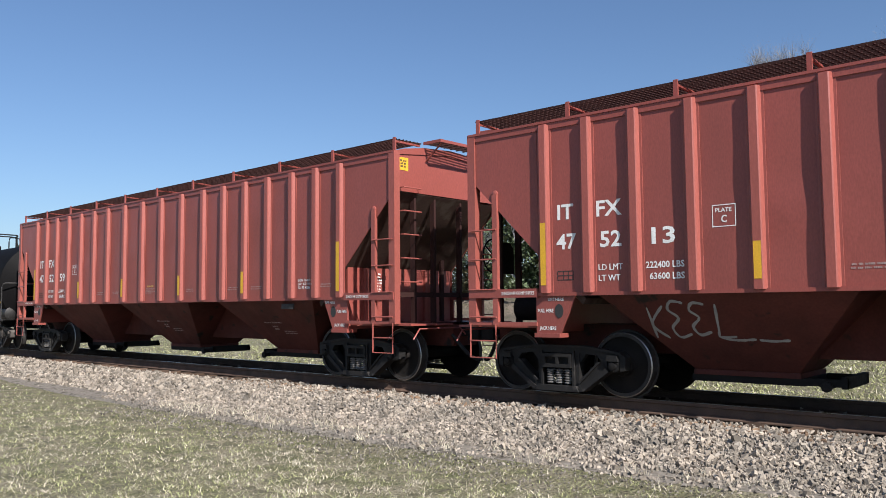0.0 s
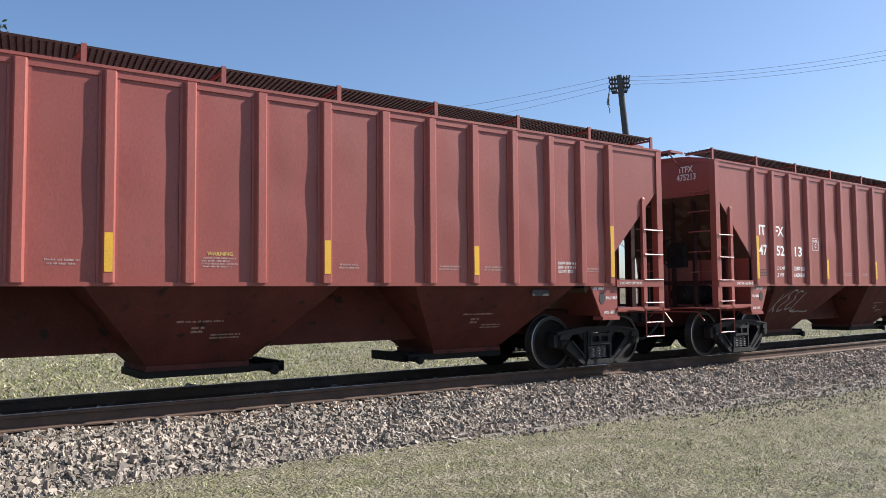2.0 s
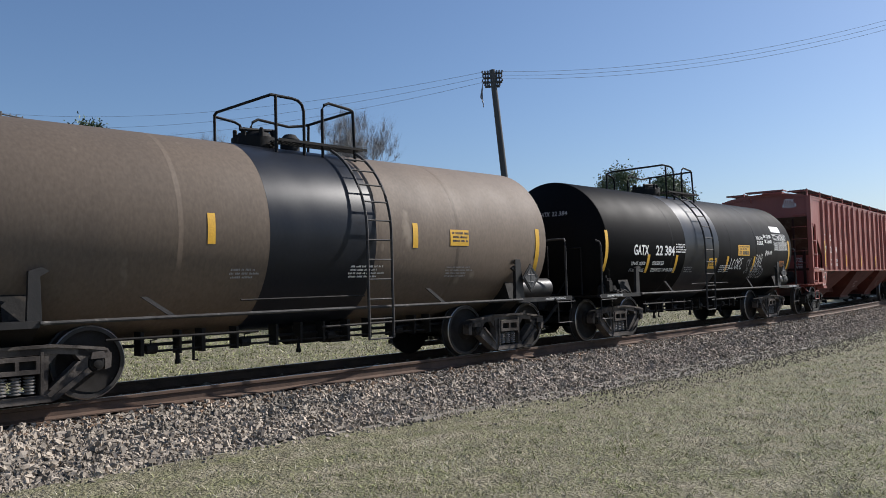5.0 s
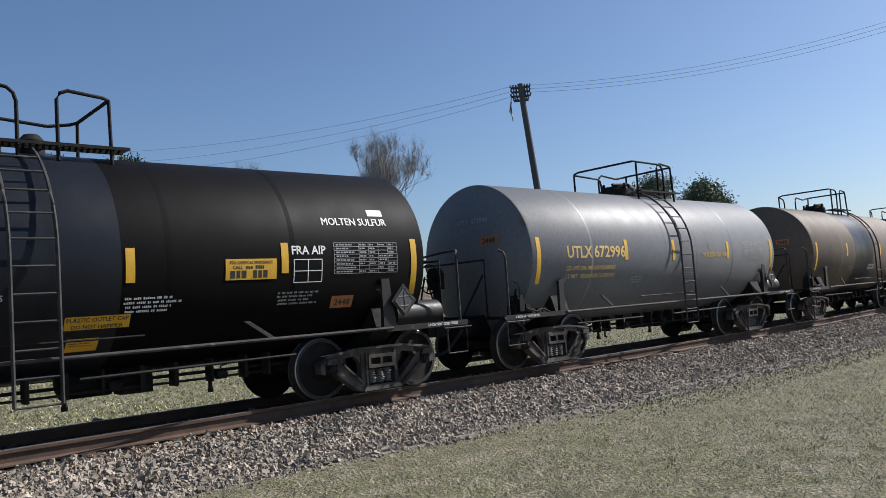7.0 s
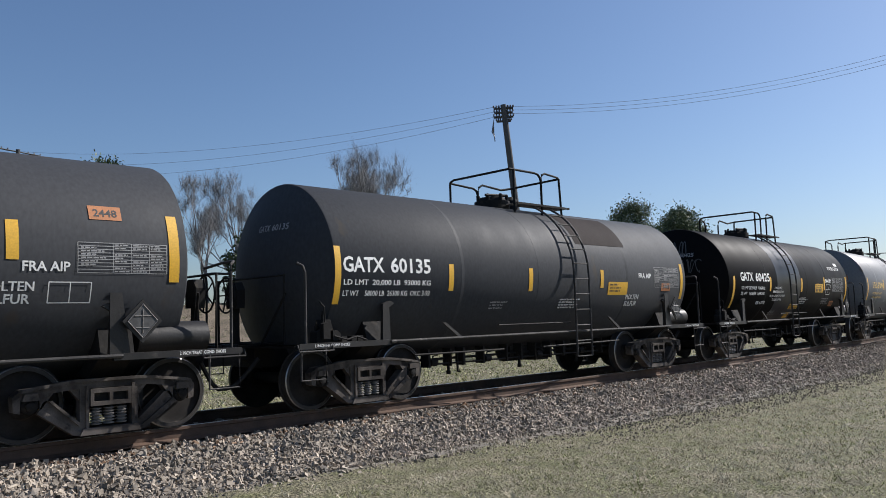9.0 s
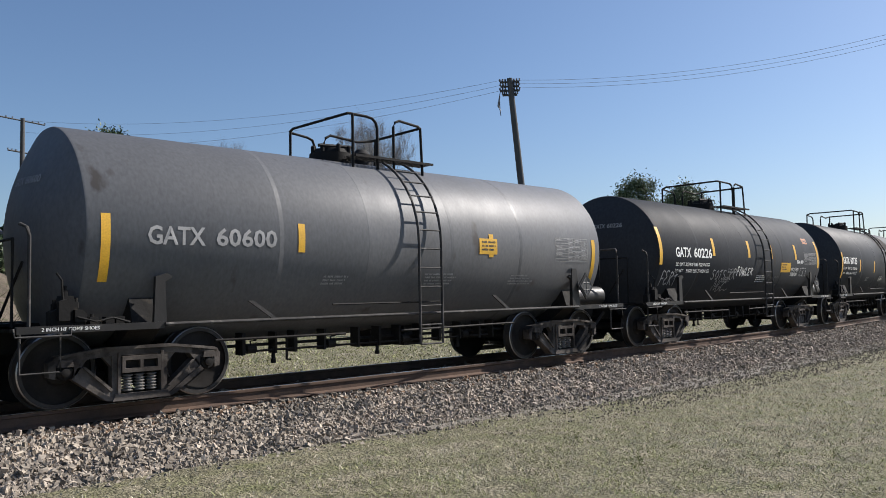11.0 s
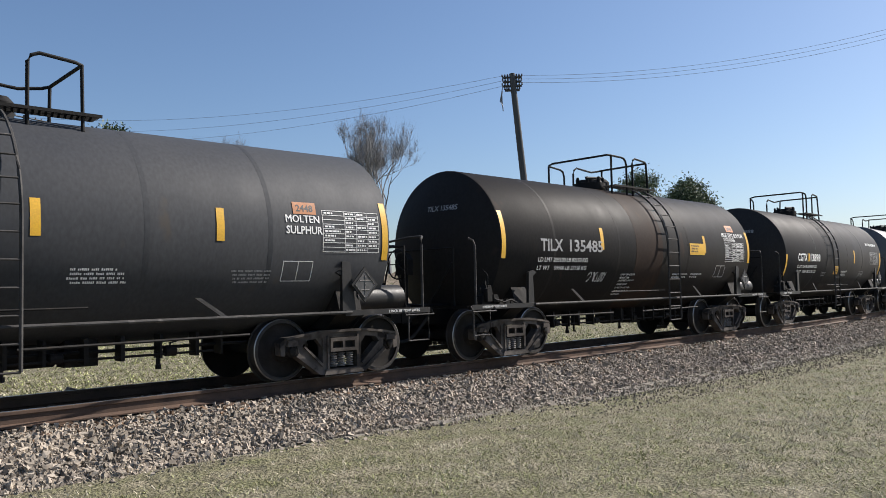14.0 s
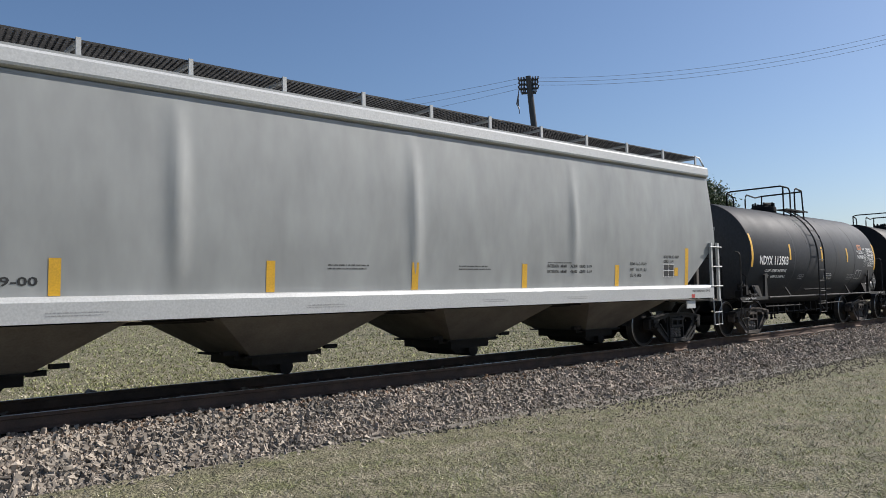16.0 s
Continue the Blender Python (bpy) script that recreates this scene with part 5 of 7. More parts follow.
MARKS = {0: ("GATX", "22 384", -4.25, 0.67, -3.25, 0.91, 1.84), 2: ("UTLX", "672996", -3.88, 0.78, -3.04, 1.06, 1.97), 3: ("GATX", "60425", -4.22, 0.85, -3.21, 1.01, 2.06),
         4: ("GATX", "60135", -4.95, 0.79, -4.03, 0.85, 2.03), 5: ("GATX", "60226", -4.32, 0.75, -3.43, 0.95, 2.02), 6: ("GATX", "60600", -4.3, 0.75, -3.4, 0.9, 1.95),
         7: ("CGTX", "13898", -4.05, 0.8, -2.95, 0.9, 1.89), 8: ("TILX", "135485", -3.83, 0.68, -2.93, 1.11, 1.96), 9: ("NDYX", "113503", -4.44, 0.8, -3.49, 0.9, 1.83)}
for i, (mark, num, u0, w0, u1, w1, z) in MARKS.items():
    paint = YLET if i == 2 else (GREYLET if i in (6, 8) else WHITE)
    ttext(tanks[i], mark, u0, z, 0.23, w0, paint, "car_mark")
    ttext(tanks[i], num, u1, z, 0.23, w1, paint, "car_number")
    headtext(tanks[i], mark, -0.1, 2.72, 0.1, 0.3)
    headtext(tanks[i], num, 0.25, 2.72, 0.1, 0.36)
# yellow strips: place along the car, lower and upper edge
STRIPS = {0: ((-5.38, 1.49, 2.36), (-3.56, 1.45, 1.86), (-2.2, 1.44, 1.86), (0.72, 1.45, 1.86), (2.5, 1.45, 1.86), (5.12, 1.5, 2.36)), 1: ((-4.75, 1.5, 2.3), (-2.0, 1.9, 2.3), (1.6, 1.9, 2.3), (4.75, 1.5, 2.3)),
          2: ((-4.71, 1.52, 2.36), (-1.94, 1.92, 2.33), (-0.11, 1.88, 2.33), (2.36, 1.9, 2.3), (4.7, 1.5, 2.36)), 3: ((-4.64, 1.36, 2.17), (-2.14, 1.8, 2.2), (0.38, 1.79, 2.2), (2.46, 1.85, 2.26), (4.73, 1.47, 2.32)),
          4: ((-5.04, 1.56, 2.41), (-2.7, 1.76, 2.2), (-0.62, 1.76, 2.18), (1.67, 1.83, 2.2), (4.9, 1.6, 2.4)), 5: ((-5.0, 1.84, 2.69), (-2.37, 2.08, 2.52), (-0.28, 2.08, 2.53), (1.21, 2.08, 2.52), (3.02, 2.08, 2.52), (4.85, 1.85, 2.68)),
          6: ((-4.8, 1.5, 2.3), (-2.1, 1.9, 2.3), (1.8, 1.9, 2.3), (4.8, 1.5, 2.3)), 7: ((-5.0, 1.45, 2.07), (-3.1, 1.89, 2.13), (1.61, 1.88, 2.32), (4.88, 1.5, 2.3)),
          8: ((-4.87, 1.81, 2.66), (-1.83, 2.02, 2.46), (2.48, 2.02, 2.43), (4.85, 1.8, 2.6)), 9: ((-4.9, 1.77, 2.61), (-2.45, 1.97, 2.4), (-0.05, 1.97, 2.39), (2.16, 1.97, 2.4), (4.88, 1.75, 2.62))}
for i, rows in STRIPS.items():
    for u, z0, z1 in rows:
        tstrip(tanks[i], u, z0, z1, 0.13 if i == 5 else 0.11)
    shoes = "2 INCH TREAD COND. SHOES" if i in (0, 3, 5, 7) else "2 INCH HF COMP SHOES"
    lettering(tanks[i], shoes, -5.5, 0.952, 0.042, flat_map(-1.4625), WHITE, 0.62)
    lettering(tanks[i], shoes, 4.9, 0.952, 0.042, flat_map(-1.4625), WHITE, 0.62)
# lines of stencils, car by car
for i, u, z, w, lines in ((0, -4.3, 1.62, 0.62, ("LD LMT 202900", "LT WT 60100 LBS")), (2, -3.9, 1.73, 1.57, ("LD LMT 204,100 LBS 92,600 KG", "LT WT   58,900 LBS 26,700 KG")), (3, -4.15, 1.84, 1.6, ("LD LMT 203800LB  92450KG", "LT WT    59200LB  26850KG")),
                       (4, -4.93, 1.83, 1.75, ("LD LMT  20,000 LB  93000 KG", "LT WT    58000 LB  26300 KG  OKC 3-93")), (5, -4.3, 1.82, 1.7, ("LD LMT 203400 LBS 92250 KGS", "LT WT    59600 LBS 27050 KGS")), (7, -4.05, 1.7, 1.72, ("LD LMT 204100 LBS 92600 KGS", "LT WT    58900 LBS 26700 KGS")),
                       (8, -3.88, 1.76, 1.55, ("LD LMT 203100 LB 92150 KG", "LT WT    59900 LB 27150 KG")), (9, -4.05, 1.64, 1.4, ("LD LMT 202800 LB 92000 KG", "LT WT    60200 LB 27300 KG"))):
    for k, t in enumerate(lines):
        ttext(tanks[i], t, u, z - 0.15 * k, 0.085, w, YLET if i == 2 else WHITE)
for i in (1, 2):
    hm = lambda a, b, lift=0.012: (-tanks[i]["half"] - 0.4 * (1 - (a * a + (b - TZ) ** 2) / 1.92) - lift, -a, b)
    strip(tanks[i], 0.5, 0.84, 2.3, 2.46, hm, ORANGE, "number_panel", "orange panel with numerals on the tank head")
    lettering(tanks[i], "2448", 0.54, 2.325, 0.1, lambda a, b: hm(a, b, 0.016), DARKLET, 0.26)
c = tanks[0]
ttext(c, "92050KGS", -3.35, 1.62, 0.09, 0.55)
ttext(c, "27250KGS  UP 08-2006", -3.35, 1.47, 0.085, 1.1)
tbars(c, -2.3, 2.13, 0.62, 4, WHITE, 0.035, seed=300)
ttext(c, "MOLTEN", 2.68, 2.34, 0.11, 0.48)
ttext(c, "SULFUR", 2.68, 2.2, 0.11, 0.46)
ttext(c, "SR 13450", 3.24, 2.4, 0.11, 0.55)
ttext(c, "SR 13449", 3.24, 2.25, 0.11, 0.55)
ttext(c, "FRA AIP", 3.28, 1.92, 0.12, 0.48)
tframe(c, 3.94, 4.98, 2.06, 2.54, 8, 5, WHITE)
tsign(c, 3.98, 4.7, 2.6, 2.78, WHITE, "white_patch", "white painted patch")
wrap = lambda u, z: TM(u, arcpos(z))
sprayed_word(c, "LCORE", 0.89, 1.52, 0.85, 0.27, wrap, WHITE, 0.024, 0.1, seed=11)
sprayed_word(c, "DVL''", 2.58, 1.58, 0.95, 0.32, wrap, WHITE, 0.024, 0.2, seed=12)
sprayed_word(c, "NOTED", 2.42, 1.24, 0.95, 0.27, wrap, GREYLET, 0.026, 0.25, 0.012, seed=13)
sprayed_word(c, "SK", 1.98, 1.42, 0.32, 0.34, wrap, GREYLET, 0.016, 0.2, seed=14)
c = tanks[3]
ttext(c, "MOLTEN SULFUR", 3.13, 2.52, 0.12, 1.15)
ttext(c, "FRA AIP", 2.57, 2.1, 0.12, 0.55)
tframe(c, 3.26, 4.4, 1.82, 2.26, 8, 5)
tframe(c, 2.6, 3.05, 1.72, 2.03, 2, 2, WHITE)
for k, t in enumerate(("CONSULT OWNER", "BEFORE REPAIRING TANK", "DO NOT USE LIME OR CAUSTICS", "TO CLEAN THIS TANK")):
    ttext(c, t, -1.72 + (-0.1, -0.2, -0.4, -0.15)[k], 1.86 - 0.11 * k, 0.07, (0.55, 0.8, 1.15, 0.7)[k])
ttext(c, "OKLA 07-92", -3.0, 1.44, 0.09, 0.65)
head = lambda a, b: (-4.95 - 0.4 * (1 - (a * a + (b - TZ) ** 2) / 1.92) - 0.012, -a, b)
scrawl(c, -0.35, 2.75, 0.8, 0.4, head, PLACARD, 3, 6, thick=0.022)
scrawl(c, 0.1, 2.3, 0.7, 0.35, head, PLACARD, 8, 5, thick=0.018)
STAIN = tank_paint("dull_brown_repainted_patch", (0.034, 0.029, 0.028), (0.046, 0.039, 0.037), 0.75, (0.03, 0.026, 0.025), 0.6, spec=0.04)
tsign(tanks[4], 1.0, 2.75, 2.72, 3.36, STAIN, "paint_patch", "dull brown patch of touched-up paint")
for i, u, z, mat in ((0, -0.41, 1.58, YELLOW), (5, 1.92, 1.76, YELLOW), (8, 1.76, 2.02, YELLOW), (4, 1.9, 1.74, YELLOW), (7, -0.5, 1.55, YELLOW), (1, 2.4, 2.0, YELLOW), (6, 1.5, 2.0, YELLOW)):
    tsign(tanks[i], u, u + (0.72 if i in (4, 5, 8) else 0.45), z - 0.05, z + 0.22, mat, "warning_sign", "yellow warning sign with dark lines")
    tbars(tanks[i], u + 0.04, z + 0.18, 0.42, 3, DARKLET, 0.035, seed=i, gap=0.03)
tsign(tanks[0], 1.35, 2.12, 1.88, 2.17, YELLOW, "warning_sign", "yellow emergency sign with dark lettering")
lettering(tanks[0], "FOR CHEMICAL EMERGENCY", 1.41, arcpos(2.105), 0.04, TMAP_UP, DARKLET, 0.66)
lettering(tanks[0], "CALL", 1.46, arcpos(2.035), 0.045, TMAP_UP, DARKLET, 0.14)
tbars(tanks[0], 1.63, 2.085, 0.4, 1, DARKLET, 0.045, seed=39)
tbars(tanks[0], 1.4, 2.01, 0.76, 1, DARKLET, 0.1, seed=40)
tsign(tanks[3], 1.59, 2.33, 1.78, 2.05, YELLOW, "warning_sign", "yellow emergency sign with dark lettering")
lettering(tanks[3], "FOR CHEMICAL EMERGENCY", 1.65, arcpos(1.985), 0.04, TMAP_UP, DARKLET, 0.62)
lettering(tanks[3], "CALL", 1.69, arcpos(1.92), 0.045, TMAP_UP, DARKLET, 0.14)
tbars(tanks[3], 1.87, 1.965, 0.4, 1, DARKLET, 0.045, seed=39)
tbars(tanks[3], 1.63, 1.9, 0.74, 1, DARKLET, 0.1, seed=41)
tsign(tanks[3], 3.98, 4.26, 2.67, 2.77, WHITE, "white_patch", "pale painted patch")
tsign(tanks[3], -0.32, 0.42, 1.28, 1.43, YELLOW, "warning_sign", "yellow sign with dark lettering")
lettering(tanks[3], "PLASTIC OUTLET CAP", -0.3, arcpos(1.365), 0.055, TMAP_UP, DARKLET, 0.7)
lettering(tanks[3], "DO NOT HAMMER", -0.24, arcpos(1.29), 0.055, TMAP_UP, DARKLET, 0.58)
tsign(tanks[3], -0.26, 0.1, 1.03, 1.18, YELLOW, "warning_sign", "small faded yellow sign")
tbars(tanks[3], -0.24, 1.16, 0.32, 3, DARKLET, 0.018, seed=44, gap=0.02)
for i, u, z in ((0, 4.42, 1.6), (3, 3.26, 1.36), (5, 3.85, 2.6), (8, 3.82, 2.6), (9, 3.27, 2.4), (2, 4.0, 2.3), (4, 4.0, 1.8)):
    if i != 2:
        tsign(tanks[i], u, u + 0.38, z - 0.02, z + 0.15, ORANGE, "number_panel", "orange panel with numerals")
        lettering(tanks[i], "2448", u + 0.05, arcpos(z + 0.015), 0.1, TMAP_UP, DARKLET, 0.28)
for i, txt, u, z, w in ((4, "FRA AIP", 3.05, 2.05, 0.5), (5, "FRA AIP", 3.12, 1.96, 0.5), (8, "MOLTEN SULFUR", 3.49, 2.44, 1.15), (8, "OR POISONOUS LIQUIDS", 3.54, 2.33, 0.62), (7, "MOLTEN SULPHUR", 3.33, 2.52, 1.3), (9, "MOLTEN", 3.14, 2.26, 0.55), (9, "SULPHUR", 3.14, 2.1, 0.6),
                        (5, "MOLTEN", 2.7, 1.74, 0.55), (5, "SULFUR", 2.7, 1.6, 0.52), (4, "MOLTEN", 2.6, 1.6, 0.5), (4, "SULFUR", 2.6, 1.46, 0.48), (2, "MOLTEN SULFUR", 1.15, 1.94, 1.15)):
    ttext(tanks[i], txt, u, z, 0.045 if txt.startswith("OR ") else 0.11, w, YLET if i == 2 else WHITE)
for i, u, v in ((2, 3.15, 4.22), (4, 3.7, 4.75), (5, 3.7, 4.75), (7, 3.51, 4.6), (8, 3.54, 4.59), (9, 3.75, 4.76), (6, 3.6, 4.6)):
    tframe(tanks[i], u, v, 1.95 if i == 5 else 1.83 if i == 8 else 1.86, 2.3 if i != 9 else 2.45, 9, 4, WHITE if i in (8, 9) else GREYLET)
ttext(tanks[8], "NOT FOR FLAMMABLE", 3.54, 2.385, 0.045, 0.56)
for i in (5, 8, 9):
    tframe(tanks[i], 3.4 if i == 5 else 3.12, 3.86 if i == 5 else 3.6, 1.61 if i == 5 else 1.45, 1.84 if i == 5 else 1.72, 1, 2, WHITE)
STENCILS = {8: ((-1.02, 1.5, 0.62, ("CONSULT OWNER BEFORE", "REPAIRING TANK", "SHARP OBJECTS MUST NOT", "CONTACT LINING", "DO NOT STEAM OR CLEAN", "WITH BOILING WATER OR", "CAUSTIC SODA")),
                (1.12, 1.5, 0.6, ("MAXIMUM OPERATING PRESSURE", "FOR HEATER COILS 100 PSI")), (1.95, 1.5, 0.6, ("FIBERGLASS INSULATION", "DO NOT EXCEED"))),
            5: ((-1.5, 1.74, 0.85, ("CONSULT OWNER BEFORE", "REPAIRING TANK")),)}
for i, blocks in STENCILS.items():
    for u, z, w, lines in blocks:
        for k, t in enumerate(lines):
            ttext(tanks[i], t, u, z - 0.068 * k, 0.042, w * len(t) / 23, GREYLET if i == 5 else WHITE)
for i in (0, 1, 2, 3, 4, 5, 6, 7, 9):
    tbars(tanks[i], 0.3, 1.62, 0.75, 4, WHITE if i not in (2, 6) else GREYLET, 0.03, seed=60 + i)
    if i not in (4, 5):
        tbars(tanks[i], 2.35, 1.6, 0.7, 4, GREYLET, 0.028, seed=80 + i)
    tbars(tanks[i], -1.7, 1.58 if i != 3 else 1.25, 0.5, 3, GREYLET, 0.03, seed=100 + i)
sprayed_word(tanks[5], "FERT", -4.9, 1.38, 0.8, 0.3, wrap, GREYLET, 0.028, 0.15, seed=21)
sprayed_word(tanks[5], "SOTS-KR", -2.4, 1.5, 1.4, 0.25, wrap, GREYLET, 0.024, 0.2, seed=22)
sprayed_word(tanks[5], "NGC-", -2.1, 1.22, 0.95, 0.24, wrap, GREYLET, 0.022, 0.2, seed=23)
sprayed_word(tanks[5], "FOWLER", -0.98, 1.6, 1.0, 0.2, wrap, WHITE, 0.03, 0.1, 0.004, seed=24)
sprayed_word(tanks[5], "CROSE", 1.02, 1.36, 0.85, 0.24, wrap, PLACARD, 0.03, 0.2, seed=25)
scrawl(tanks[8], -2.2, 1.38, 0.62, 0.18, lambda u, z: TM(u, arcpos(z)), WHITE, 24, 5, thick=0.015)

# ---------------- grey covered hopper ----------------
GT = 15.0


def bulge(u, z):
    """How far the grey car's side swells, with soft upright creases at its seams."""
    crease = sum(0.034 * math.exp(-((u - c0) / 0.11) ** 2) for c0 in (-4.35, -0.53, 3.4))
    return (0.06 + crease) * math.sin(math.pi * (z - 1.3) / 2.5)


def build_grey_hopper():
    car = new("hopper_car")
    L, y = 8.6, 1.5
    for e in (-1, 1):
        sh = Shape()
        nx, nz = 260, 36
        pts = []
        for i in range(nx + 1):
            for k in range(nz + 1):
                t = k / nz
                z = 1.3 + (3.8 - 1.3) * t
                lim = min(L, 7.35 + (z - 1.3) * 1.3) if z < 2.35 else L - (z - 2.35) * 0.11
                u = -lim + 2 * lim * i / nx
                pts.append((u, e * (y - 0.06 + bulge(u, z)), z))
        n = nz + 1
        sh.add(pts, [(i * n + k, (i + 1) * n + k, (i + 1) * n + k + 1, i * n + k + 1) for i in range(nx) for k in range(nz)])
        part("side_sheet", sh, GREY, car, "smooth light grey side plating")
        sh = Shape()
        sh.prism([(e * (y - 0.12), 3.8), (e * (y - 0.015), 3.84), (e * (y - 0.005), 3.87), (e * (y - 0.02), 4.02), (e * (y - 0.06), 4.06), (e * (y - 0.2), 4.1), (e * (y - 0.2), 3.8)], -L + 0.15, L - 0.15, "x")
        part("top_chord", sh, WHITESILL, car, "pale boxed top chord", smooth=False)
        sh = Shape()
        sh.prism([(e * (y - 0.1), 1.04), (e * (y + 0.08), 1.04), (e * (y + 0.08), 1.27), (e * (y + 0.05), 1.32), (e * (y - 0.1), 1.34)], -L + 0.25, L - 0.25, "x")
        part("side_sill", sh, WHITESILL, car, "white side sill", smooth=False)
        for d in (-1, 1):
            sh = Shape()
            for u in (8.32, 8.62):
                sh.box(min(d * u, d * (u + 0.06)), max(d * u, d * (u + 0.06)), min(e * 1.5, e * 1.56), max(e * 1.5, e * 1.56), 0.95, 2.3)
            for z in (1.3, 1.75, 2.2):
                sh.tube([(d * 8.25, e * 1.58, z), (d * 8.75, e * 1.58, z)], 0.014)
            sh.tube([(d * 8.35, e * 1.56, 1.0), (d * 8.38, e * 1.56, 0.42), (d * 8.72, e * 1.56, 0.42), (d * 8.7, e * 1.56, 1.0)], 0.015)
            sh.tube([(d * 8.36, e * 1.56, 0.7), (d * 8.71, e * 1.56, 0.7)], 0.013)
            part("ladder", sh, WHITESILL, car, "white end ladder", smooth=False)
            part("jacking_pad", Shape().box(min(d * 7.25, d * 7.6), max(d * 7.25, d * 7.6), min(e * 1.5, e * 1.53), max(e * 1.5, e * 1.53), 0.82, 0.99), WHITESILL, car, smooth=False)
    part("roof", Shape().prism([(-1.4, 4.1), (-0.7, 4.2), (0, 4.24), (0.7, 4.2), (1.4, 4.1), (1.4, 4.05), (-1.4, 4.05)], -L + 0.2, L - 0.2, "x"), GREY, car, smooth=False)
    for d in (-1, 1):
        part("end_sheet", Shape().prism([(-1.45, 2.35), (1.45, 2.35), (1.42, 3.9), (0.7, 4.15), (-0.7, 4.15), (-1.42, 3.9)], d * (L - 0.14), d * (L - 0.1), "x"), GREY, car, smooth=False)
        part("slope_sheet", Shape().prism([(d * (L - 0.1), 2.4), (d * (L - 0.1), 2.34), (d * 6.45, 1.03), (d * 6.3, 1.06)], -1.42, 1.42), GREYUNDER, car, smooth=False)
        sh = Shape()
        for yy in (-1.2, -0.5, 0.5, 1.2):
            sh.box(min(d * 8.2, d * 8.3), max(d * 8.2, d * 8.3), yy - 0.04, yy + 0.04, 1.0, 2.4)
        for u in (6.9, 7.6):
            sh.box(min(d * u, d * (u + 0.1)), max(d * u, d * (u + 0.1)), -0.4, -0.3, 1.0, 1.9)
        sh.lathe([(-0.4, 0.1), (-0.35, 0.22), (0.35, 0.22), (0.4, 0.1)], "x", (d * 7.3, -0.6, 1.7), 16)
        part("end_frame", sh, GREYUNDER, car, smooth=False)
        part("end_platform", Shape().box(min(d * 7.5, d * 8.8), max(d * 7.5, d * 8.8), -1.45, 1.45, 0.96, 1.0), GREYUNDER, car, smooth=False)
        part("coupler", drawgear(Shape(), d * 8.8, d * 9.35), STEEL, car, "black coupler", smooth=False)
        part("brake_hose", hose(d * 8.85, d * 9.35), HOSE, car, "sagging rubber brake hose")
        part("roof_grab", Shape().tube([(d * 8.2, -1.25, 4.32), (d * 8.36, -1.32, 4.3), (d * 8.45, -1.38, 4.1), (d * 8.47, -1.4, 3.9), (d * 8.54, -1.42, 3.2), (d * 8.48, -1.42, 3.15)], 0.02), WHITESILL, car)
        add_truck(car, d * GT / 2)
    for y0, y1 in ((-1.3, -0.7), (0.7, 1.3)):
        part("running_board", grating(-8.3, 8.3, y0, y1, 4.3), CASTING, car, "grey roof grating", smooth=False)
        br = Shape().box(-0.03, 0.03, y0 - 0.03, y0, 4.1, 4.33).box(-0.02, 0.02, y0, y1, 4.24, 4.28).mesh("board_bracket", WHITESILL, False)
        for i in range(13):
            part("board_bracket", br, None, car).location = (-8.2 + 16.4 / 12 * i, 0, 0)
    for d in (-1, 1):
        part("stub_sill", Shape().box(min(d * 6.2, d * 8.8), max(d * 6.2, d * 8.8), -0.3, 0.3, 0.72, 1.02), GREYUNDER, car, smooth=False)
    part("brake_pipe", Shape().tube([(-8.6, -0.9, 0.98), (8.6, -0.9, 0.98)], 0.022, 7).tube([(-6.4, -1.2, 1.0), (6.4, -1.2, 1.0)], 0.016, 6), STEEL, car, "dark train-line pipes")
    for cc in (-6.3, -2.43, 1.42, 5.22):
        sh = Shape()
        h0 = 1.36
        top = [(cc - h0, -1.44, 1.02), (cc + h0, -1.44, 1.02), (cc + h0, 1.44, 1.02), (cc - h0, 1.44, 1.02)]
        low = [(cc - 0.5, -0.68, 0.44), (cc + 0.5, -0.68, 0.44), (cc + 0.5, 0.68, 0.44), (cc - 0.5, 0.68, 0.44)]
        sh.add(top + low, [(0, 1, 5, 4), (1, 2, 6, 5), (2, 3, 7, 6), (3, 0, 4, 7), (4, 5, 6, 7), (0, 3, 2, 1)])
        bay = part("hopper_bay", sh, GREYUNDER, car, "dark taupe-grey discharge bay", smooth=False)
        g = Shape().box(cc - 0.62, cc + 0.62, -0.74, 0.74, 0.43, 0.455).box(cc - 0.46, cc + 0.46, -0.64, 0.64, 0.3, 0.43)
        g.prism([(cc - 0.36, 0.3), (cc + 0.3, 0.3), (cc + 0.2, 0.2), (cc - 0.22, 0.2)], -0.5, 0.5)
        for e in (-1, 1):
            g.box(min(cc + e * 0.5, cc + e * 0.72), max(cc + e * 0.5, cc + e * 0.72), -0.6, -0.54, 0.4, 0.47)
            g.box(min(cc + e * 0.72, cc + e * 0.94), max(cc + e * 0.72, cc + e * 0.94), -0.72, -0.64, 0.48, 0.54)
        g.lathe([(-0.62, 0.03), (-0.6, 0.11), (0.6, 0.11), (0.62, 0.03)], "y", (cc + 0.12, 0, 0.25), 14)
        part("outlet_gate", g, STEEL, bay, "dark outlet gate", smooth=False)
    mp = lambda u, z: (u, -1.4432 - bulge(u, z), z)
    ms = lambda u, z: (u, -1.5825, z)
    for u in (7.38, 4.76, 2.0, -0.54, -3.06, -5.75):
        strip(car, u - 0.065, u + 0.065, 1.34, 2.15 if u > 7 else 1.76, mp, YELLOW)
    lettering(car, "RULE 88 B.2 INSP", 6.45, 1.92, 0.06, mp, DARKLET, 0.6)
    lettering(car, "GERS  1-19", 6.45, 1.82, 0.06, mp, DARKLET, 0.38)
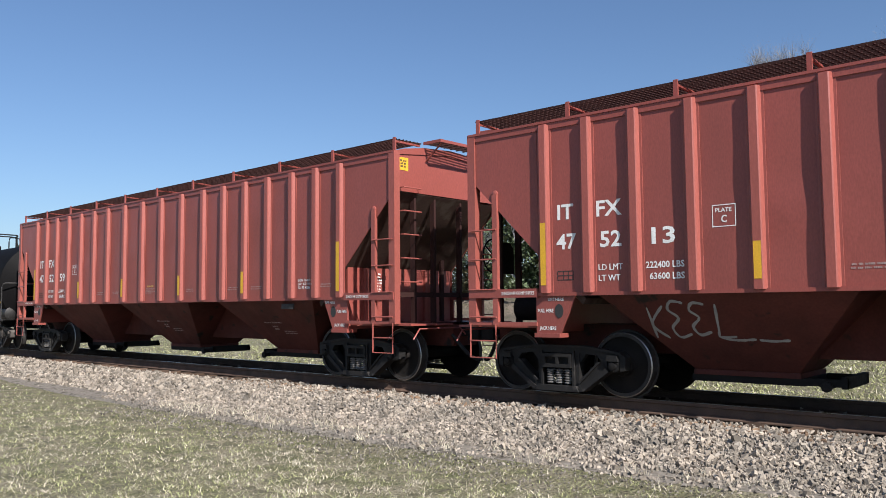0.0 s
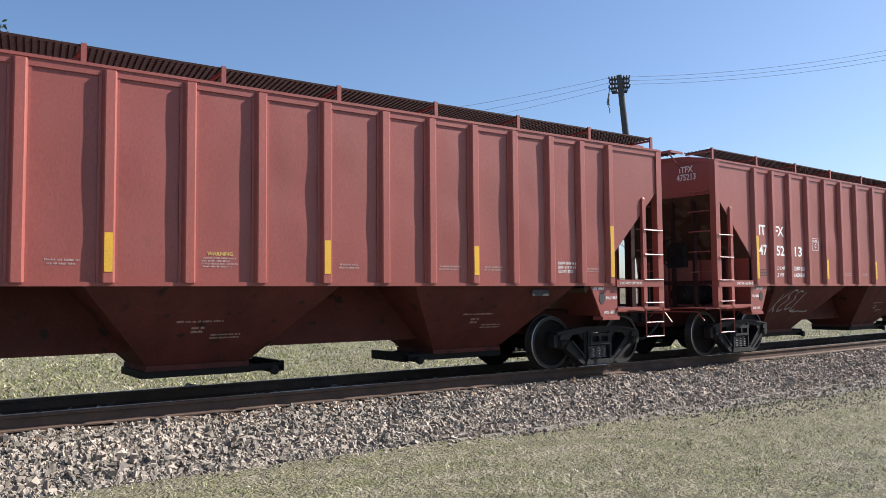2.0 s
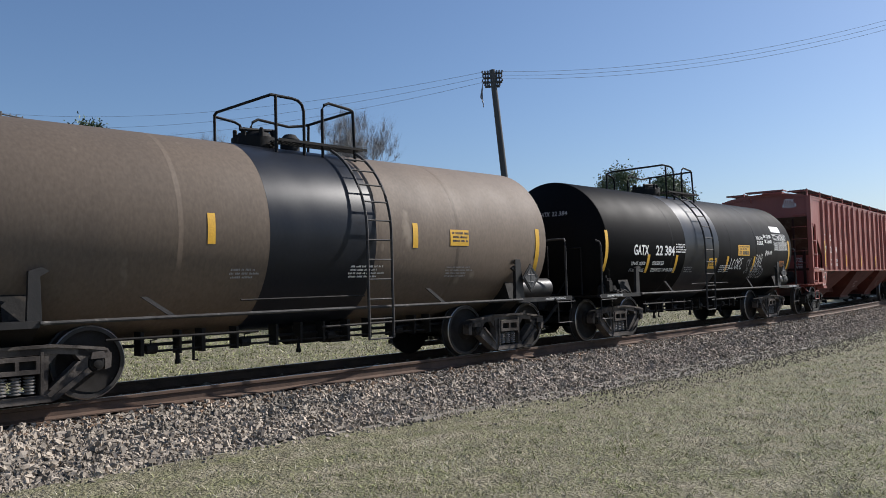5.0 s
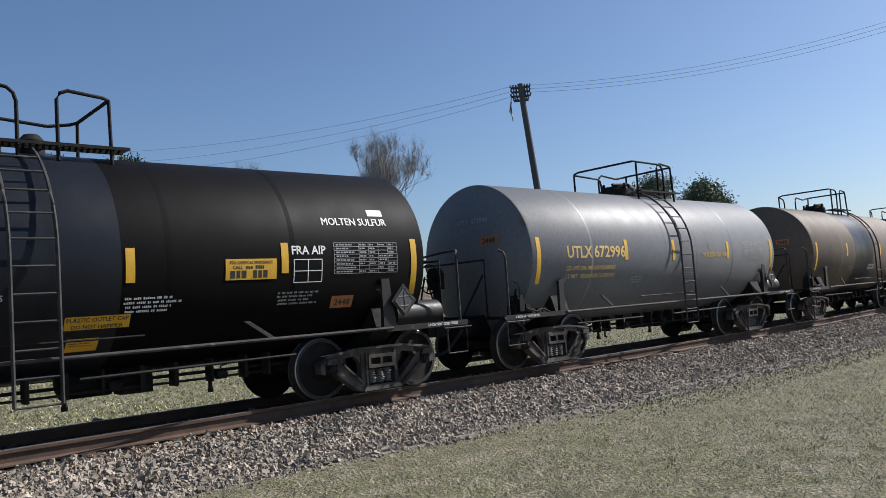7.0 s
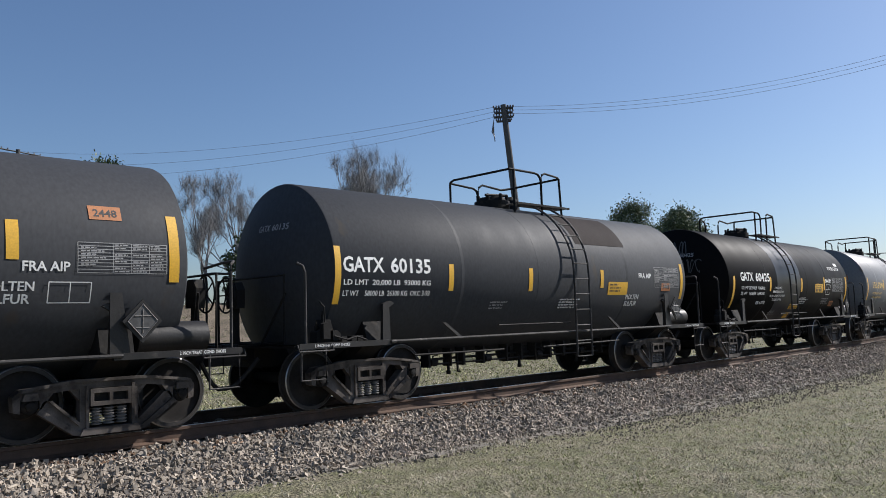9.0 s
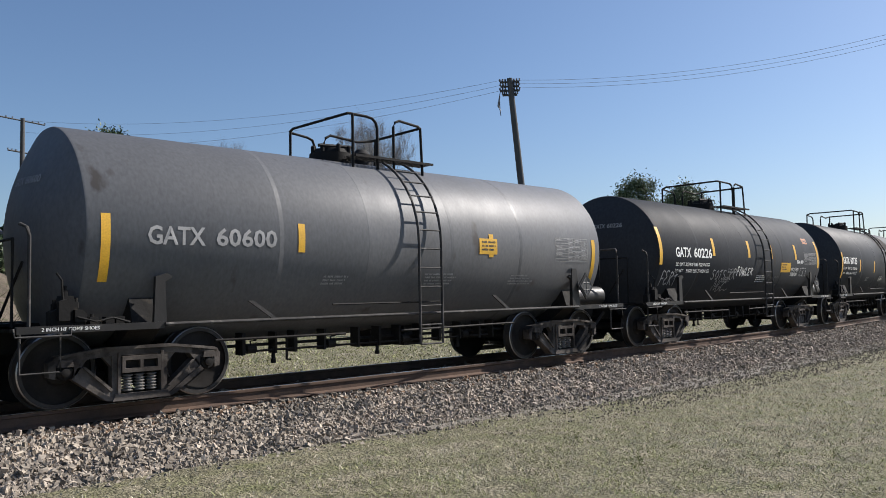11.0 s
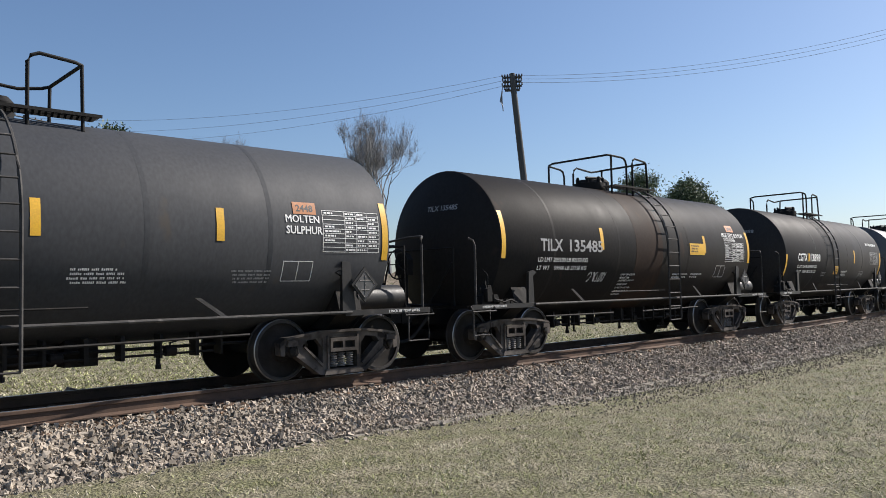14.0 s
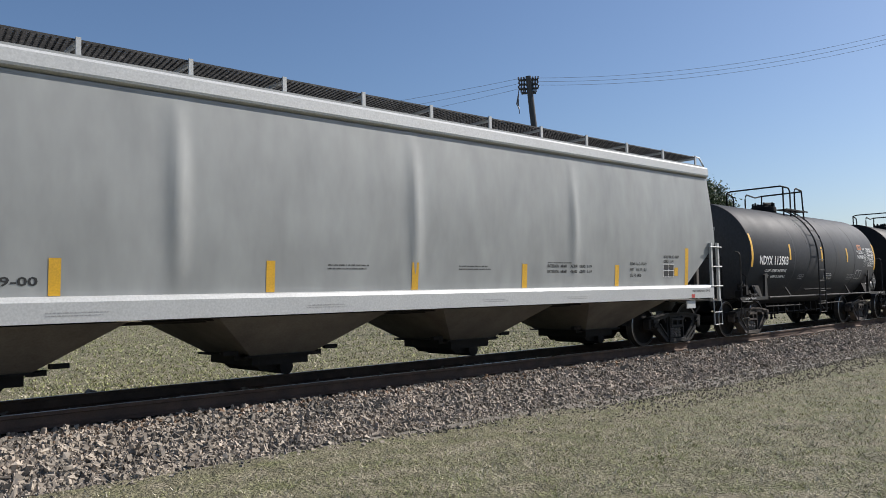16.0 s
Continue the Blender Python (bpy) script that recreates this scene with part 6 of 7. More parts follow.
    strip(car, 6.45, 6.85, 1.52, 1.79, mp, DARKLET, "data_panel", "black data panel with white border")
    frame_sign(car, 6.45, 6.85, 1.52, 1.79, lambda u, z: (u, -1.4445 - bulge(u, z), z), WHITE, 2, 2)
    strip(car, 6.88, 7.02, 1.54, 1.72, mp, YELLOW, "tag", "yellow tag")
    lettering(car, "2 INCH TREAD COND. SHOES", 7.38, 1.18, 0.045, ms, DARKLET, 0.78)
    for t, z, w in (("EXW 16-3 H 8-9", 1.76, 0.58), ("EW    9-5 H 14-1", 1.64, 0.58), ("CU FT 6400", 1.52, 0.4)):
        lettering(car, t, 5.21, z, 0.065, mp, DARKLET, w)
    strip(car, 7.36, 7.5, 1.05, 1.13, ms, REDSIGN, "tag", "red tag")
    for t, n, z in (("INTERIOR", "37300   GERS  1-19", 1.7), ("EXTERIOR", "45683   GERS  1-19", 1.6)):
        lettering(car, t, 2.62, z, 0.055, mp, DARKLET, 0.32)
        bars(car, 2.98, z + 0.055, 0.27, 1, mp, DARKLET, 0.052, seed=33)
        lettering(car, n, 3.27, z, 0.055, mp, DARKLET, 0.66)
    lettering(car, "9-00", -6.3, 1.45, 0.1, mp, DARKLET, 0.38)
    for i, (u, w, z, r) in enumerate(((2.62, 0.85, 1.8, 1), (0.4, 0.8, 1.72, 2), (-2.2, 0.85, 1.72, 2))):
        bars(car, u, z, w, r, mp, DARKLET, 0.02, 0.03, seed=200 + i)
    for i, u in enumerate((3.0, -2.6, -5.9, 0.8)):
        bars(car, u, 1.16, 0.7, 2, ms, GREYLET, 0.012, 0.02, seed=210 + i)
    return tagged(car, "light grey covered hopper car with white sill, nearly new", "hopper car", "train cars")


grey = build_grey_hopper()

# ---------------- poles, signal, house ----------------


def polar(az, d):
    """A place d metres from the viewer's stand, az degrees to the left of straight across the track."""
    x, y = -d * math.sin(radians(az)), d * math.cos(radians(az))
    return x, y, float(ground_z(np.array(x), np.array(y)))


def utility_pole(az, d, top, lean, arms, label, r=0.17):
    """A pole whose top stands at az, d; it leans by lean (x, y) from foot to top."""
    x, y, z0 = polar(az, d)
    lx, ly = lean
    pole = tagged(new("utility_pole"), label, "utility pole")
    pole.location = (x - lx, y - ly, z0 - 0.3)
    h = top - z0 + 0.3
    part("pole", Shape().tube([(lx * f, ly * f, h * f) for f in (0, 0.35, 0.7, 1)], r, 14, taper=r * 0.72), POLE, pole)
    for dz, w, turn in arms:
        c, s = math.cos(radians(turn)), math.sin(radians(turn))
        sh = Shape()
        sh.tube([(lx - c * w, ly - s * w, h - dz), (lx + c * w, ly + s * w, h - dz)], 0.045, 4)
        arm = part("crossarm", sh, POLE, pole, smooth=False)
        for k in (-1.0, -0.72, -0.45, 0.45, 0.72, 1.0):
            part("insulator", Shape().lathe([(0, 0.02), (0.03, 0.045), (0.06, 0.025), (0.09, 0.04), (0.11, 0.015)], "z", (lx + c * w * k, ly + s * w * k, h - dz + 0.03), 8), INSULATOR, arm)
    return pole, Vector((x, y, top))


near_pole, near_top = utility_pole(-48.55, 32, 10.0, (-0.6, 0.69), [(0.15, 0.4, -49), (0.33, 0.38, -49), (0.51, 0.4, -49), (0.69, 0.3, -49)], "weathered grey timber pole with insulators, leaning beside the track", 0.165)
far_pole, far_top = utility_pole(-15.3, 54, 12.4, (0.0, 0.0), [(0.15, 1.5, 20), (2.1, 1.0, 25)], "tall pale timber pole with a long slanting crossarm on the bank")
for k in range(3):
    part("drop_loop", Shape().tube([(-0.85 - 0.03 * k, 0.98, 10.1 - 0.2 * k), (-0.95 + 0.06 * k, 1.05, 9.5), (-0.86, 0.98, 9.3 - 0.1 * k)], 0.02, 5), WIRE, near_pole)


def wire(a, b, sag, r=0.011):
    pts = []
    for i in range(25):
        t = i / 24
        p = a.lerp(b, t)
        pts.append(p - Vector((0, 0, sag * 4 * t * (1 - t))))
    return Shape().tube(pts, r, 4)


for k in range(3):
    off = Vector((0.16 * (k - 1), -0.18 * (k - 1), -0.05 - 0.16 * k))
    thing("overhead_wire", wire(near_top + off, Vector((40.1 + 0.2 * k, 2.0, 14.2 - 0.1 * k)), 1.5, 0.006), WIRE, "thin dark overhead wire from the timber pole", "wire", "overhead wires")
    thing("overhead_wire", wire(near_top + off, far_top + Vector((0.7 * (k - 1), 0, -0.15 - 0.7 * k)), 0.9, 0.006), WIRE, "thin dark overhead wire from the timber pole", "wire", "overhead wires")


def signal_mast(az, d, top):
    x, y, _ = polar(az, d)
    m = tagged(new("railway_signal"), "dark trackside signal mast with two heads and a ladder", "railway signal")
    m.location = (x, y, -0.5)
    h = top + 0.5
    part("mast", Shape().tube([(0, 0, 0), (0, 0, h)], 0.11, 10), STEEL, m)
    part("base", Shape().box(-0.35, 0.35, -0.35, 0.35, 0, 0.5), CASTING, m, smooth=False)
    for z in (h - 0.25, h - 0.5, h - 0.8):
        part("crossarm", Shape().box(-0.05, 0.05, -1.5, 1.5, z - 0.04, z + 0.04), STEEL, m, smooth=False)
    for z in (h - 3.0, h - 4.6):
        sh = Shape().box(-0.2, -0.12, -0.16, 0.42, z - 0.5, z + 0.5)
        sh.lathe([(-0.5, 0.13), (-0.2, 0.13)], "x", (0, 0.12, z + 0.2), 12)
        sh.lathe([(-0.5, 0.13), (-0.2, 0.13)], "x", (0, 0.12, z - 0.2), 12)
        part("signal_head", sh, STEEL, m, "black signal head with hoods", smooth=False)
    sh = Shape()
    for e in (-0.4, -0.75):
        sh.tube([(0, e, 0.3), (0, e, h - 2.6)], 0.025, 5)
    for k in range(int((h - 3) / 0.35)):
        sh.tube([(0, -0.4, 0.5 + k * 0.35), (0, -0.75, 0.5 + k * 0.35)], 0.018, 5)
    part("ladder", sh, CASTING, m)


signal_mast(-76.7, 62, 7.75)


def house(x0, x1, y0, depth, z0, wall, ridge, porch, label):
    hs = tagged(new("house"), label, "house")
    hs.location = (x0, y0, z0)
    w = x1 - x0
    part("wall", Shape().box(0, w, 0, depth, -0.6, wall), HOUSEW, hs, "white siding wall", smooth=False)
    for i in range(int(wall / 0.22)):
        part("siding_board", Shape().box(-0.015, w + 0.015, -0.03, 0, i * 0.22, i * 0.22 + 0.19), HOUSEW, hs, smooth=False)
    rf = Shape().prism([(-0.5, wall - 0.12), (depth / 2, ridge), (depth + 0.5, wall - 0.12), (depth + 0.5, wall + 0.05), (depth / 2, ridge + 0.18), (-0.5, wall + 0.05)], -0.4, w + 0.4, "x")
    part("roof", rf, ROOF, hs, "grey shingle roof", smooth=False)
    part("gable", Shape().prism([(0, wall), (depth, wall), (depth / 2, ridge)], 0.0, w, "x"), HOUSEW, hs, smooth=False)
    for k, u in enumerate([w * 0.62, w * 0.82]):
        win = part("window", Shape().box(u - 0.45, u + 0.45, -0.06, -0.03, 0.9, 2.2), GLASS, hs, "dark window", smooth=False)
        part("window_frame", Shape().box(u - 0.52, u + 0.52, -0.05, -0.031, 0.82, 2.28), HOUSEW, win, smooth=False)
        part("shutter", Shape().box(u + 0.55, u + 0.85, -0.06, -0.03, 0.85, 2.25), ROOF, win, smooth=False)
        part("shutter", Shape().box(u - 0.85, u - 0.55, -0.06, -0.03, 0.85, 2.25), ROOF, win, smooth=False)
    if porch:
        part("porch_roof", Shape().prism([(-2.6, 2.1), (0, 2.75), (0, 2.9), (-2.7, 2.25)], -0.3, w * 0.5, "x"), ROOF, hs, smooth=False)
        for k in range(4):
            u = 0.1 + k * (w * 0.5 - 0.3) / 3
            part("porch_post", Shape().box(u - 0.09, u + 0.09, -2.4, -2.22, -0.6, 2.2), HOUSEW, hs, smooth=False)
        part("porch_floor", Shape().box(-0.2, w * 0.5, -2.5, 0, -0.6, 0.05), CASTING, hs, smooth=False)
        part("front_door", Shape().box(1.4, 2.3, -0.05, -0.031, 0, 2.05), ROOF, hs, smooth=False)
        part("front_gable", Shape().prism([(0.2, wall), (w * 0.48, wall), (w * 0.24, ridge + 0.1)], -0.3, depth / 2, "y"), ROOF, hs, smooth=False)


house(3.4, 13.2, 54, 8.0, 3.0, 2.5, 4.1, True, "white clapboard house with grey roof and porch on the bank")
house(38.0, 48.0, 60.0, 8.0, 3.0, 2.5, 4.0, False, "small white house with grey roof behind the trees")

# ---------------- trees ----------------


def soup(name, verts, tris_per, mat):
    """A mesh of many loose triangles or quads from an array of corners (pieces, corners, 3)."""
    n, k, _ = verts.shape
    me = bpy.data.meshes.new(name)
    me.vertices.add(n * k)
    me.vertices.foreach_set("co", verts.reshape(-1).astype(np.float32))
    me.loops.add(n * k)
    me.loops.foreach_set("vertex_index", np.arange(n * k, dtype=np.int32))
    me.polygons.add(n)
    me.polygons.foreach_set("loop_start", np.arange(0, n * k, k, dtype=np.int32))
    me.materials.append(mat)
    me.update(calc_edges=True)
    return me


def leaves(rng, centres, per, spread, size, mat, name="crown", slim=0.5, droop=0.0):
    c = np.repeat(centres, per, 0)
    n = len(c)
    c = c + rng.normal(0, 1, (n, 3)) * spread
    a = rng.normal(0, 1, (n, 3))
    a[:, 2] -= droop
    a /= np.linalg.norm(a, axis=1)[:, None]
    b = np.cross(a, rng.normal(0, 1, (n, 3)))
    b /= np.linalg.norm(b, axis=1)[:, None] + 1e-9
    s = size * rng.uniform(0.6, 1.3, (n, 1))
    q = np.stack([c - a * s, c + b * s * slim, c + a * s, c - b * s * slim], 1)
    return soup(name, q, 4, mat)


def skeleton(rng, h, r, depth, spread, up, splits, first=0.25, shrink=0.68):
    """Trunk and limbs: returns the shape and the tips."""
    sh, tips = Shape(), []

    def grow(p, d, length, rad, level):
        pts = [p]
        for i in range(3):
            d = (d + Vector(rng.normal(0, 0.13, 3)) + Vector((0, 0, up * 0.12))).normalized()
            p = p + d * length / 3
            pts.append(p)
        sh.tube(pts, rad, 7 if level == 0 else (5 if level < 3 else 3), taper=rad * 0.6)
        if level >= depth:
            tips.append(tuple(p))
            return
        for k in range(splits + (1 if level == 0 else 0)):
            t = rng.uniform(0.45, 1.0)
            q = pts[0].lerp(pts[-1], t) if level == 0 else pts[2].lerp(pts[3], rng.uniform(0, 1))
            nd = (d + Vector(rng.normal(0, spread, 3))).normalized()
            grow(q, nd, length * shrink * rng.uniform(0.75, 1.15), rad * 0.55, level + 1)
        grow(pts[-1], d, length * shrink, rad * 0.6, level + 1)

    grow(Vector((0, 0, -0.3)), Vector((0, 0, 1)), h * 0.36, r, 0)
    zs = max(p[2] for p in sh.v)
    k = h / zs
    sh.v = [(x * k, y * k, z * k) for x, y, z in sh.v]
    return sh, np.array(tips) * k


def bare_tree(az, d, h, seed, label="bare grey-brown deciduous tree on the bank", deep=6):
    rng = np.random.default_rng(seed)
    sh, tips = skeleton(rng, h, h * 0.015, deep, 0.27, 0.9, 2)
    t = tagged(new("bare_tree"), label, "tree")
    t.location = polar(az, d)
    part("trunk", sh.mesh("trunk", TWIG), None, t)
    c = np.repeat(tips, 9, 0)
    a = rng.normal(0, 0.7, (len(c), 3)) + np.array([0, 0, 1.7])
    a /= np.linalg.norm(a, axis=1)[:, None]
    L = rng.uniform(0.45, 1.25, (len(c), 1)) * h / 10
    b = np.cross(a, rng.normal(0, 1, (len(c), 3)))
    b /= np.linalg.norm(b, axis=1)[:, None]
    tw = soup("twig_mass", np.stack([c, c + b * 0.008 * h / 10, c + a * L], 1), 3, TWIG)
    tagged(part("twig_mass", tw, None, t), kind="stuff")
    return t


def leafy_tree(az, d, h, w, mat, seed, label, name="evergreen_tree", low=0.12, per=60, size=0.2, lumps=170):
    rng = np.random.default_rng(seed)
    sh, tips = skeleton(rng, h * 0.85, h * 0.02, 4, 0.5, 0.3, 2)
    t = tagged(new(name), label, "tree")
    t.location = polar(az, d)
    part("trunk", sh.mesh("trunk", BARK), None, t)
    u = rng.uniform(0, 1, lumps)
    z = low + (1 - low) * u
    prof = np.sin(np.clip((z - low) / (1 - low), 0, 1) ** 0.75 * math.pi) ** 0.6 * 0.92 + 0.08
    ang = rng.uniform(0, 6.283, lumps)
    rad = w / 2 * prof * np.sqrt(rng.uniform(0.15, 1, lumps)) * (1 + 0.22 * np.sin(ang * 3 + seed) * np.cos(z * 9))
    c = np.stack([rad * np.cos(ang), rad * np.sin(ang), z * h * rng.uniform(0.96, 1.02, lumps)], 1)
    tagged(part("crown", leaves(rng, c, per, h * 0.042, size, mat, slim=0.42), None, t), kind="stuff")
    return t


def pine_tree(az, d, h, w, seed, label="tall loblolly pine with dark needles and bare lower trunk", low=0.3, clumps=420, per=26, cone=0.5, coarse=1.0):
    rng = np.random.default_rng(seed)
    t = tagged(new("pine_tree"), label, "tree")
    t.location = polar(az, d)
    sh = Shape().tube([(0, 0, -0.3), (0.05, 0.02, h * 0.35), (-0.08, 0.05, h * 0.7), (0.02, 0, h * 0.98)], h * 0.02, 9, taper=0.03)
    tips = []
    n = 46
    for i in range(n):
        f = (i + rng.uniform(0, 1)) / n
        z = h * (low + (0.97 - low) * f)
        ang = i * 2.4 + rng.uniform(-0.5, 0.5)
        L = w / 2 * ((1 - f) ** cone * 0.85 + 0.15) * rng.uniform(0.5, 1.15) * min(1, 0.45 + 2.2 * f)
        p = Vector((0, 0, z))
        d1 = Vector((math.cos(ang), math.sin(ang), 0.12 + 0.3 * f))
        e1, e2 = p + d1 * L * 0.55, p + d1 * L + Vector((0, 0, L * 0.15))
        sh.tube([p, e1, e2], 0.035 + 0.02 * (1 - f), 4, taper=0.012)
        for k in range(int(clumps / n)):
            q = p.lerp(e2, rng.uniform(0.4, 1.05)) + Vector(rng.normal(0, 0.16 * L + 0.08, 3))
            tips.append(tuple(q))
    part("trunk", sh.mesh("trunk", BARK), None, t)
    c = np.repeat(np.array(tips), per, 0)
    m = len(c)
    a = rng.normal(0, 1, (m, 3)) + np.array([0, 0, 0.35])
    a /= np.linalg.norm(a, axis=1)[:, None]
    b = np.cross(a, rng.normal(0, 1, (m, 3)))
    b /= np.linalg.norm(b, axis=1)[:, None]
    L = rng.uniform(0.16, 0.34, (m, 1)) * coarse
    o = rng.normal(0, 0.06, (m, 3))
    q = np.stack([c + o - b * 0.03 * coarse, c + o + b * 0.03 * coarse, c + o + a * L], 1)
    tagged(part("crown", soup("crown", q, 3, PINE), None, t), kind="stuff")
    return t


# seen across the bank, from the far end of the line round to the right
leafy_tree(-20.6, 53, 8.6, 7.2, LEAF, 3, "dense dark glossy evergreen tree on the bank", per=170, lumps=230, low=0.04, size=0.13)
leafy_tree(-15.0, 75, 4.6, 7.5, LEAF, 4, "low dark evergreen shrubs behind the bank", lumps=110, per=50, low=0.0, size=0.26)
leafy_tree(-17.6, 70, 4.2, 6.0, OLIVE, 14, "low mixed shrubs behind the bank", "shrub", lumps=90, per=45, low=0.0, size=0.25)
bare_tree(-37.2, 66, 12.2, 5)
bare_tree(-39.4, 68, 12.6, 6)
bare_tree(-29.4, 64, 10.6, 7)
bare_tree(-27.2, 58, 8.6, 8)
bare_tree(-25.0, 54, 6.2, 18, "bare multi-stemmed shrub on the bank", 5)
bare_tree(-50.0, 80, 7.0, 9, deep=5)
for az, d, h, w, sd in ((-57.5, 95, 13.4, 5.6, 10), (-60.7, 92, 12.0, 5.6, 11)):
    leafy_tree(az, d, h, w, PINE, sd, "tall pine with a rounded clumpy crown", "pine_tree", low=0.5, per=620, lumps=30, size=0.15)
pine_tree(-10.0, 57, 12.0, 7.6, 12, low=0.3, clumps=640, per=36, cone=0.28, coarse=0.85)
leafy_tree(-1.0, 48, 13.3, 6.6, PINE, 13, "tall pine with a rounded dark crown", "pine_tree", low=0.45, per=110, lumps=300, size=0.16)
leafy_tree(-4.6, 49, 12.9, 6.0, PINE, 14, "tall pine with a rounded dark crown", "pine_tree", low=0.45, per=110, lumps=260, size=0.16)
pine_tree(4.6, 50, 12.2, 6.0, 15, low=0.2, clumps=560, per=44, coarse=0.95)
pine_tree(9.4, 52, 12.5, 6.0, 16, low=0.15, clumps=560, per=44, coarse=0.95)
pine_tree(15.2, 54, 12.5, 6.0, 61, low=0.15, clumps=560, per=44, coarse=0.95)
leafy_tree(17.0, 51, 8.5, 5.0, OLIVE, 62, "olive-brown leafy tree at the wood's edge", "leafy_tree", lumps=150, per=45, size=0.17)
leafy_tree(12.6, 50, 7.5, 4.6, OLIVE, 63, "olive-brown leafy tree at the wood's edge", "leafy_tree", lumps=150, per=45, size=0.17)
leafy_tree(9.0, 49, 6.5, 4.6, PINE, 64, "green leafy tree at the wood's edge", "leafy_tree", lumps=150, per=45, size=0.17)
leafy_tree(2.6, 50, 8.6, 4.6, OLIVE, 17, "olive-brown leafy tree at the wood's edge", "leafy_tree", lumps=150, per=45, size=0.17)
leafy_tree(-1.2, 51, 8.4, 4.0, OLIVE, 18, "olive-brown leafy tree at the wood's edge", "leafy_tree", lumps=140, per=42, size=0.17)
leafy_tree(6.6, 53, 9.5, 4.6, PINE, 19, "green leafy tree at the wood's edge", "leafy_tree", lumps=150, per=45, size=0.18)
for az, d, h, sd in ((16.4, 50, 13.4, 20), (13.2, 52, 13.6, 21), (10.8, 55, 13.2, 22), (8.0, 50, 11.6, 23), (5.2, 54, 12.0, 24), (20.5, 56, 9.0, 25)):
    bare_tree(az, d, h, sd, "bare winter tree at the wood's edge")
leafy_tree(14.5, 56, 9.5, 5.5, LEAF, 26, "dark evergreen tree in the wood", lumps=140, per=45)
leafy_tree(18.5, 58, 8.0, 6.0, PINE, 27, "green evergreen tree in the wood", lumps=140, per=45)
leafy_tree(11.8, 60, 8.5, 5.5, LEAF, 28, "dark evergreen tree in the wood", lumps=140, per=45)
for i, (az, d, h, mat) in enumerate(((21.5, 54, 8.4, PINE), (24.0, 57, 8.8, OLIVE), (26.5, 55, 8.2, LEAF), (29.0, 58, 8.6, PINE), (31.5, 56, 7.8, OLIVE), (34.0, 58, 8.4, LEAF), (36.5, 57, 8.0, PINE), (39.0, 60, 8.0, OLIVE))):
    leafy_tree(az, d, h, 5.6, mat, 80 + i, "mixed green tree along the wood's edge", "leafy_tree", lumps=140, per=45, low=0.0, size=0.2)
for i, az in enumerate((22.8, 27.8, 32.6, 35.4)):
    bare_tree(az, 53, 8.5, 95 + i, "bare winter tree at the wood's edge", 5)
leafy_tree(-31.0, 58, 5.6, 6.0, LEAF, 29, "dark evergreen tree on the bank", lumps=120, per=50, low=0.05)
leafy_tree(-34.0, 62, 4.6, 5.0, OLIVE, 30, "olive shrub on the bank", "shrub", lumps=90, per=40, low=0.0)
pine_tree(-33.2, 70, 8.5, 5.0, 31)
leafy_tree(-12.2, 66, 5.4, 5.0, LEAF, 32, "dark evergreen tree behind the house", lumps=100, per=45, low=0.0)
leafy_tree(-6.6, 49, 2.0, 2.6, LEAF, 33, "small rounded green bush on the bank", "bush", lumps=60, per=45, low=0.0, size=0.12)
leafy_tree(-22.8, 50.5, 3.2, 3.0, OLIVE, 34, "pale olive shrub on the bank", "shrub", lumps=70, per=45, low=0.0, size=0.13)
for i, az in enumerate((66, 68.5, 71, 73.5, 63.5)):
    leafy_tree(az, 110 + 6 * (i % 3), 8.5 + (i % 2), 11, LEAF, 40 + i, "dark tree in the distant tree line", lumps=110, per=35, low=0.0, size=0.4)
for i in range(9):
    az = -64 - i * 2.1
    (bare_tree if i % 2 else leafy_tree)(*((az, 120 + 9 * (i % 3), 6.0 + i % 3, 50 + i) if i % 2 else (az, 125 + 8 * (i % 3), 5.5 + i % 2, 9, OLIVE, 50 + i, "hazy tree in the distant tree line")), **({"deep": 4} if i % 2 else {"lumps": 70, "per": 30, "low": 0.0, "size": 0.4}))

# ---------------- ties, stones, grass ----------------
rng = np.random.default_rng(77)


def tie_mesh(k):
    r = np.random.default_rng(k)
    sh = Shape()
    e0, e1 = -1.3 + r.uniform(-0.06, 0.05), 1.3 + r.uniform(-0.05, 0.06)
    w = 0.115
    sh.prism([(-w, -0.36), (w, -0.36), (w, -0.205 + r.uniform(-0.01, 0)), (w - 0.015, -0.192), (-w + 0.015, -0.19), (-w, -0.205)], e0, e1)
    return sh.mesh("tie", TIE, False)


ties = [tie_mesh(k) for k in range(5)]
count = 0
for s in np.arange(-40, 90, 0.52):
    x, y, hd = line(s + rng.normal(0, 0.02))
    ob = part("tie", ties[int(rng.integers(5))], None, track)
    ob.matrix_basis = pose(x, y, rng.normal(0, 0.006), 0, 0, math.degrees(hd) + rng.normal(0, 0.8))
    count += 1
far = Shape()
for s in np.concatenate([np.arange(-110, -40, 0.52), np.arange(90.1, 160, 0.52)]):
    x, y, hd = line(s)
    c, q = math.cos(hd), math.sin(hd)
    p = [(x + a * c - b * q, y + a * q + b * c, z) for a in (-0.115, 0.115) for b in (-1.3, 1.3) for z in (-0.36, -0.19)]
    far.add(p, [(0, 1, 3, 2), (4, 6, 7, 5), (0, 4, 5, 1), (2, 3, 7, 6), (1, 5, 7, 3)])
tagged(part("distant_ties", far, TIE, track, smooth=False), kind="stuff")

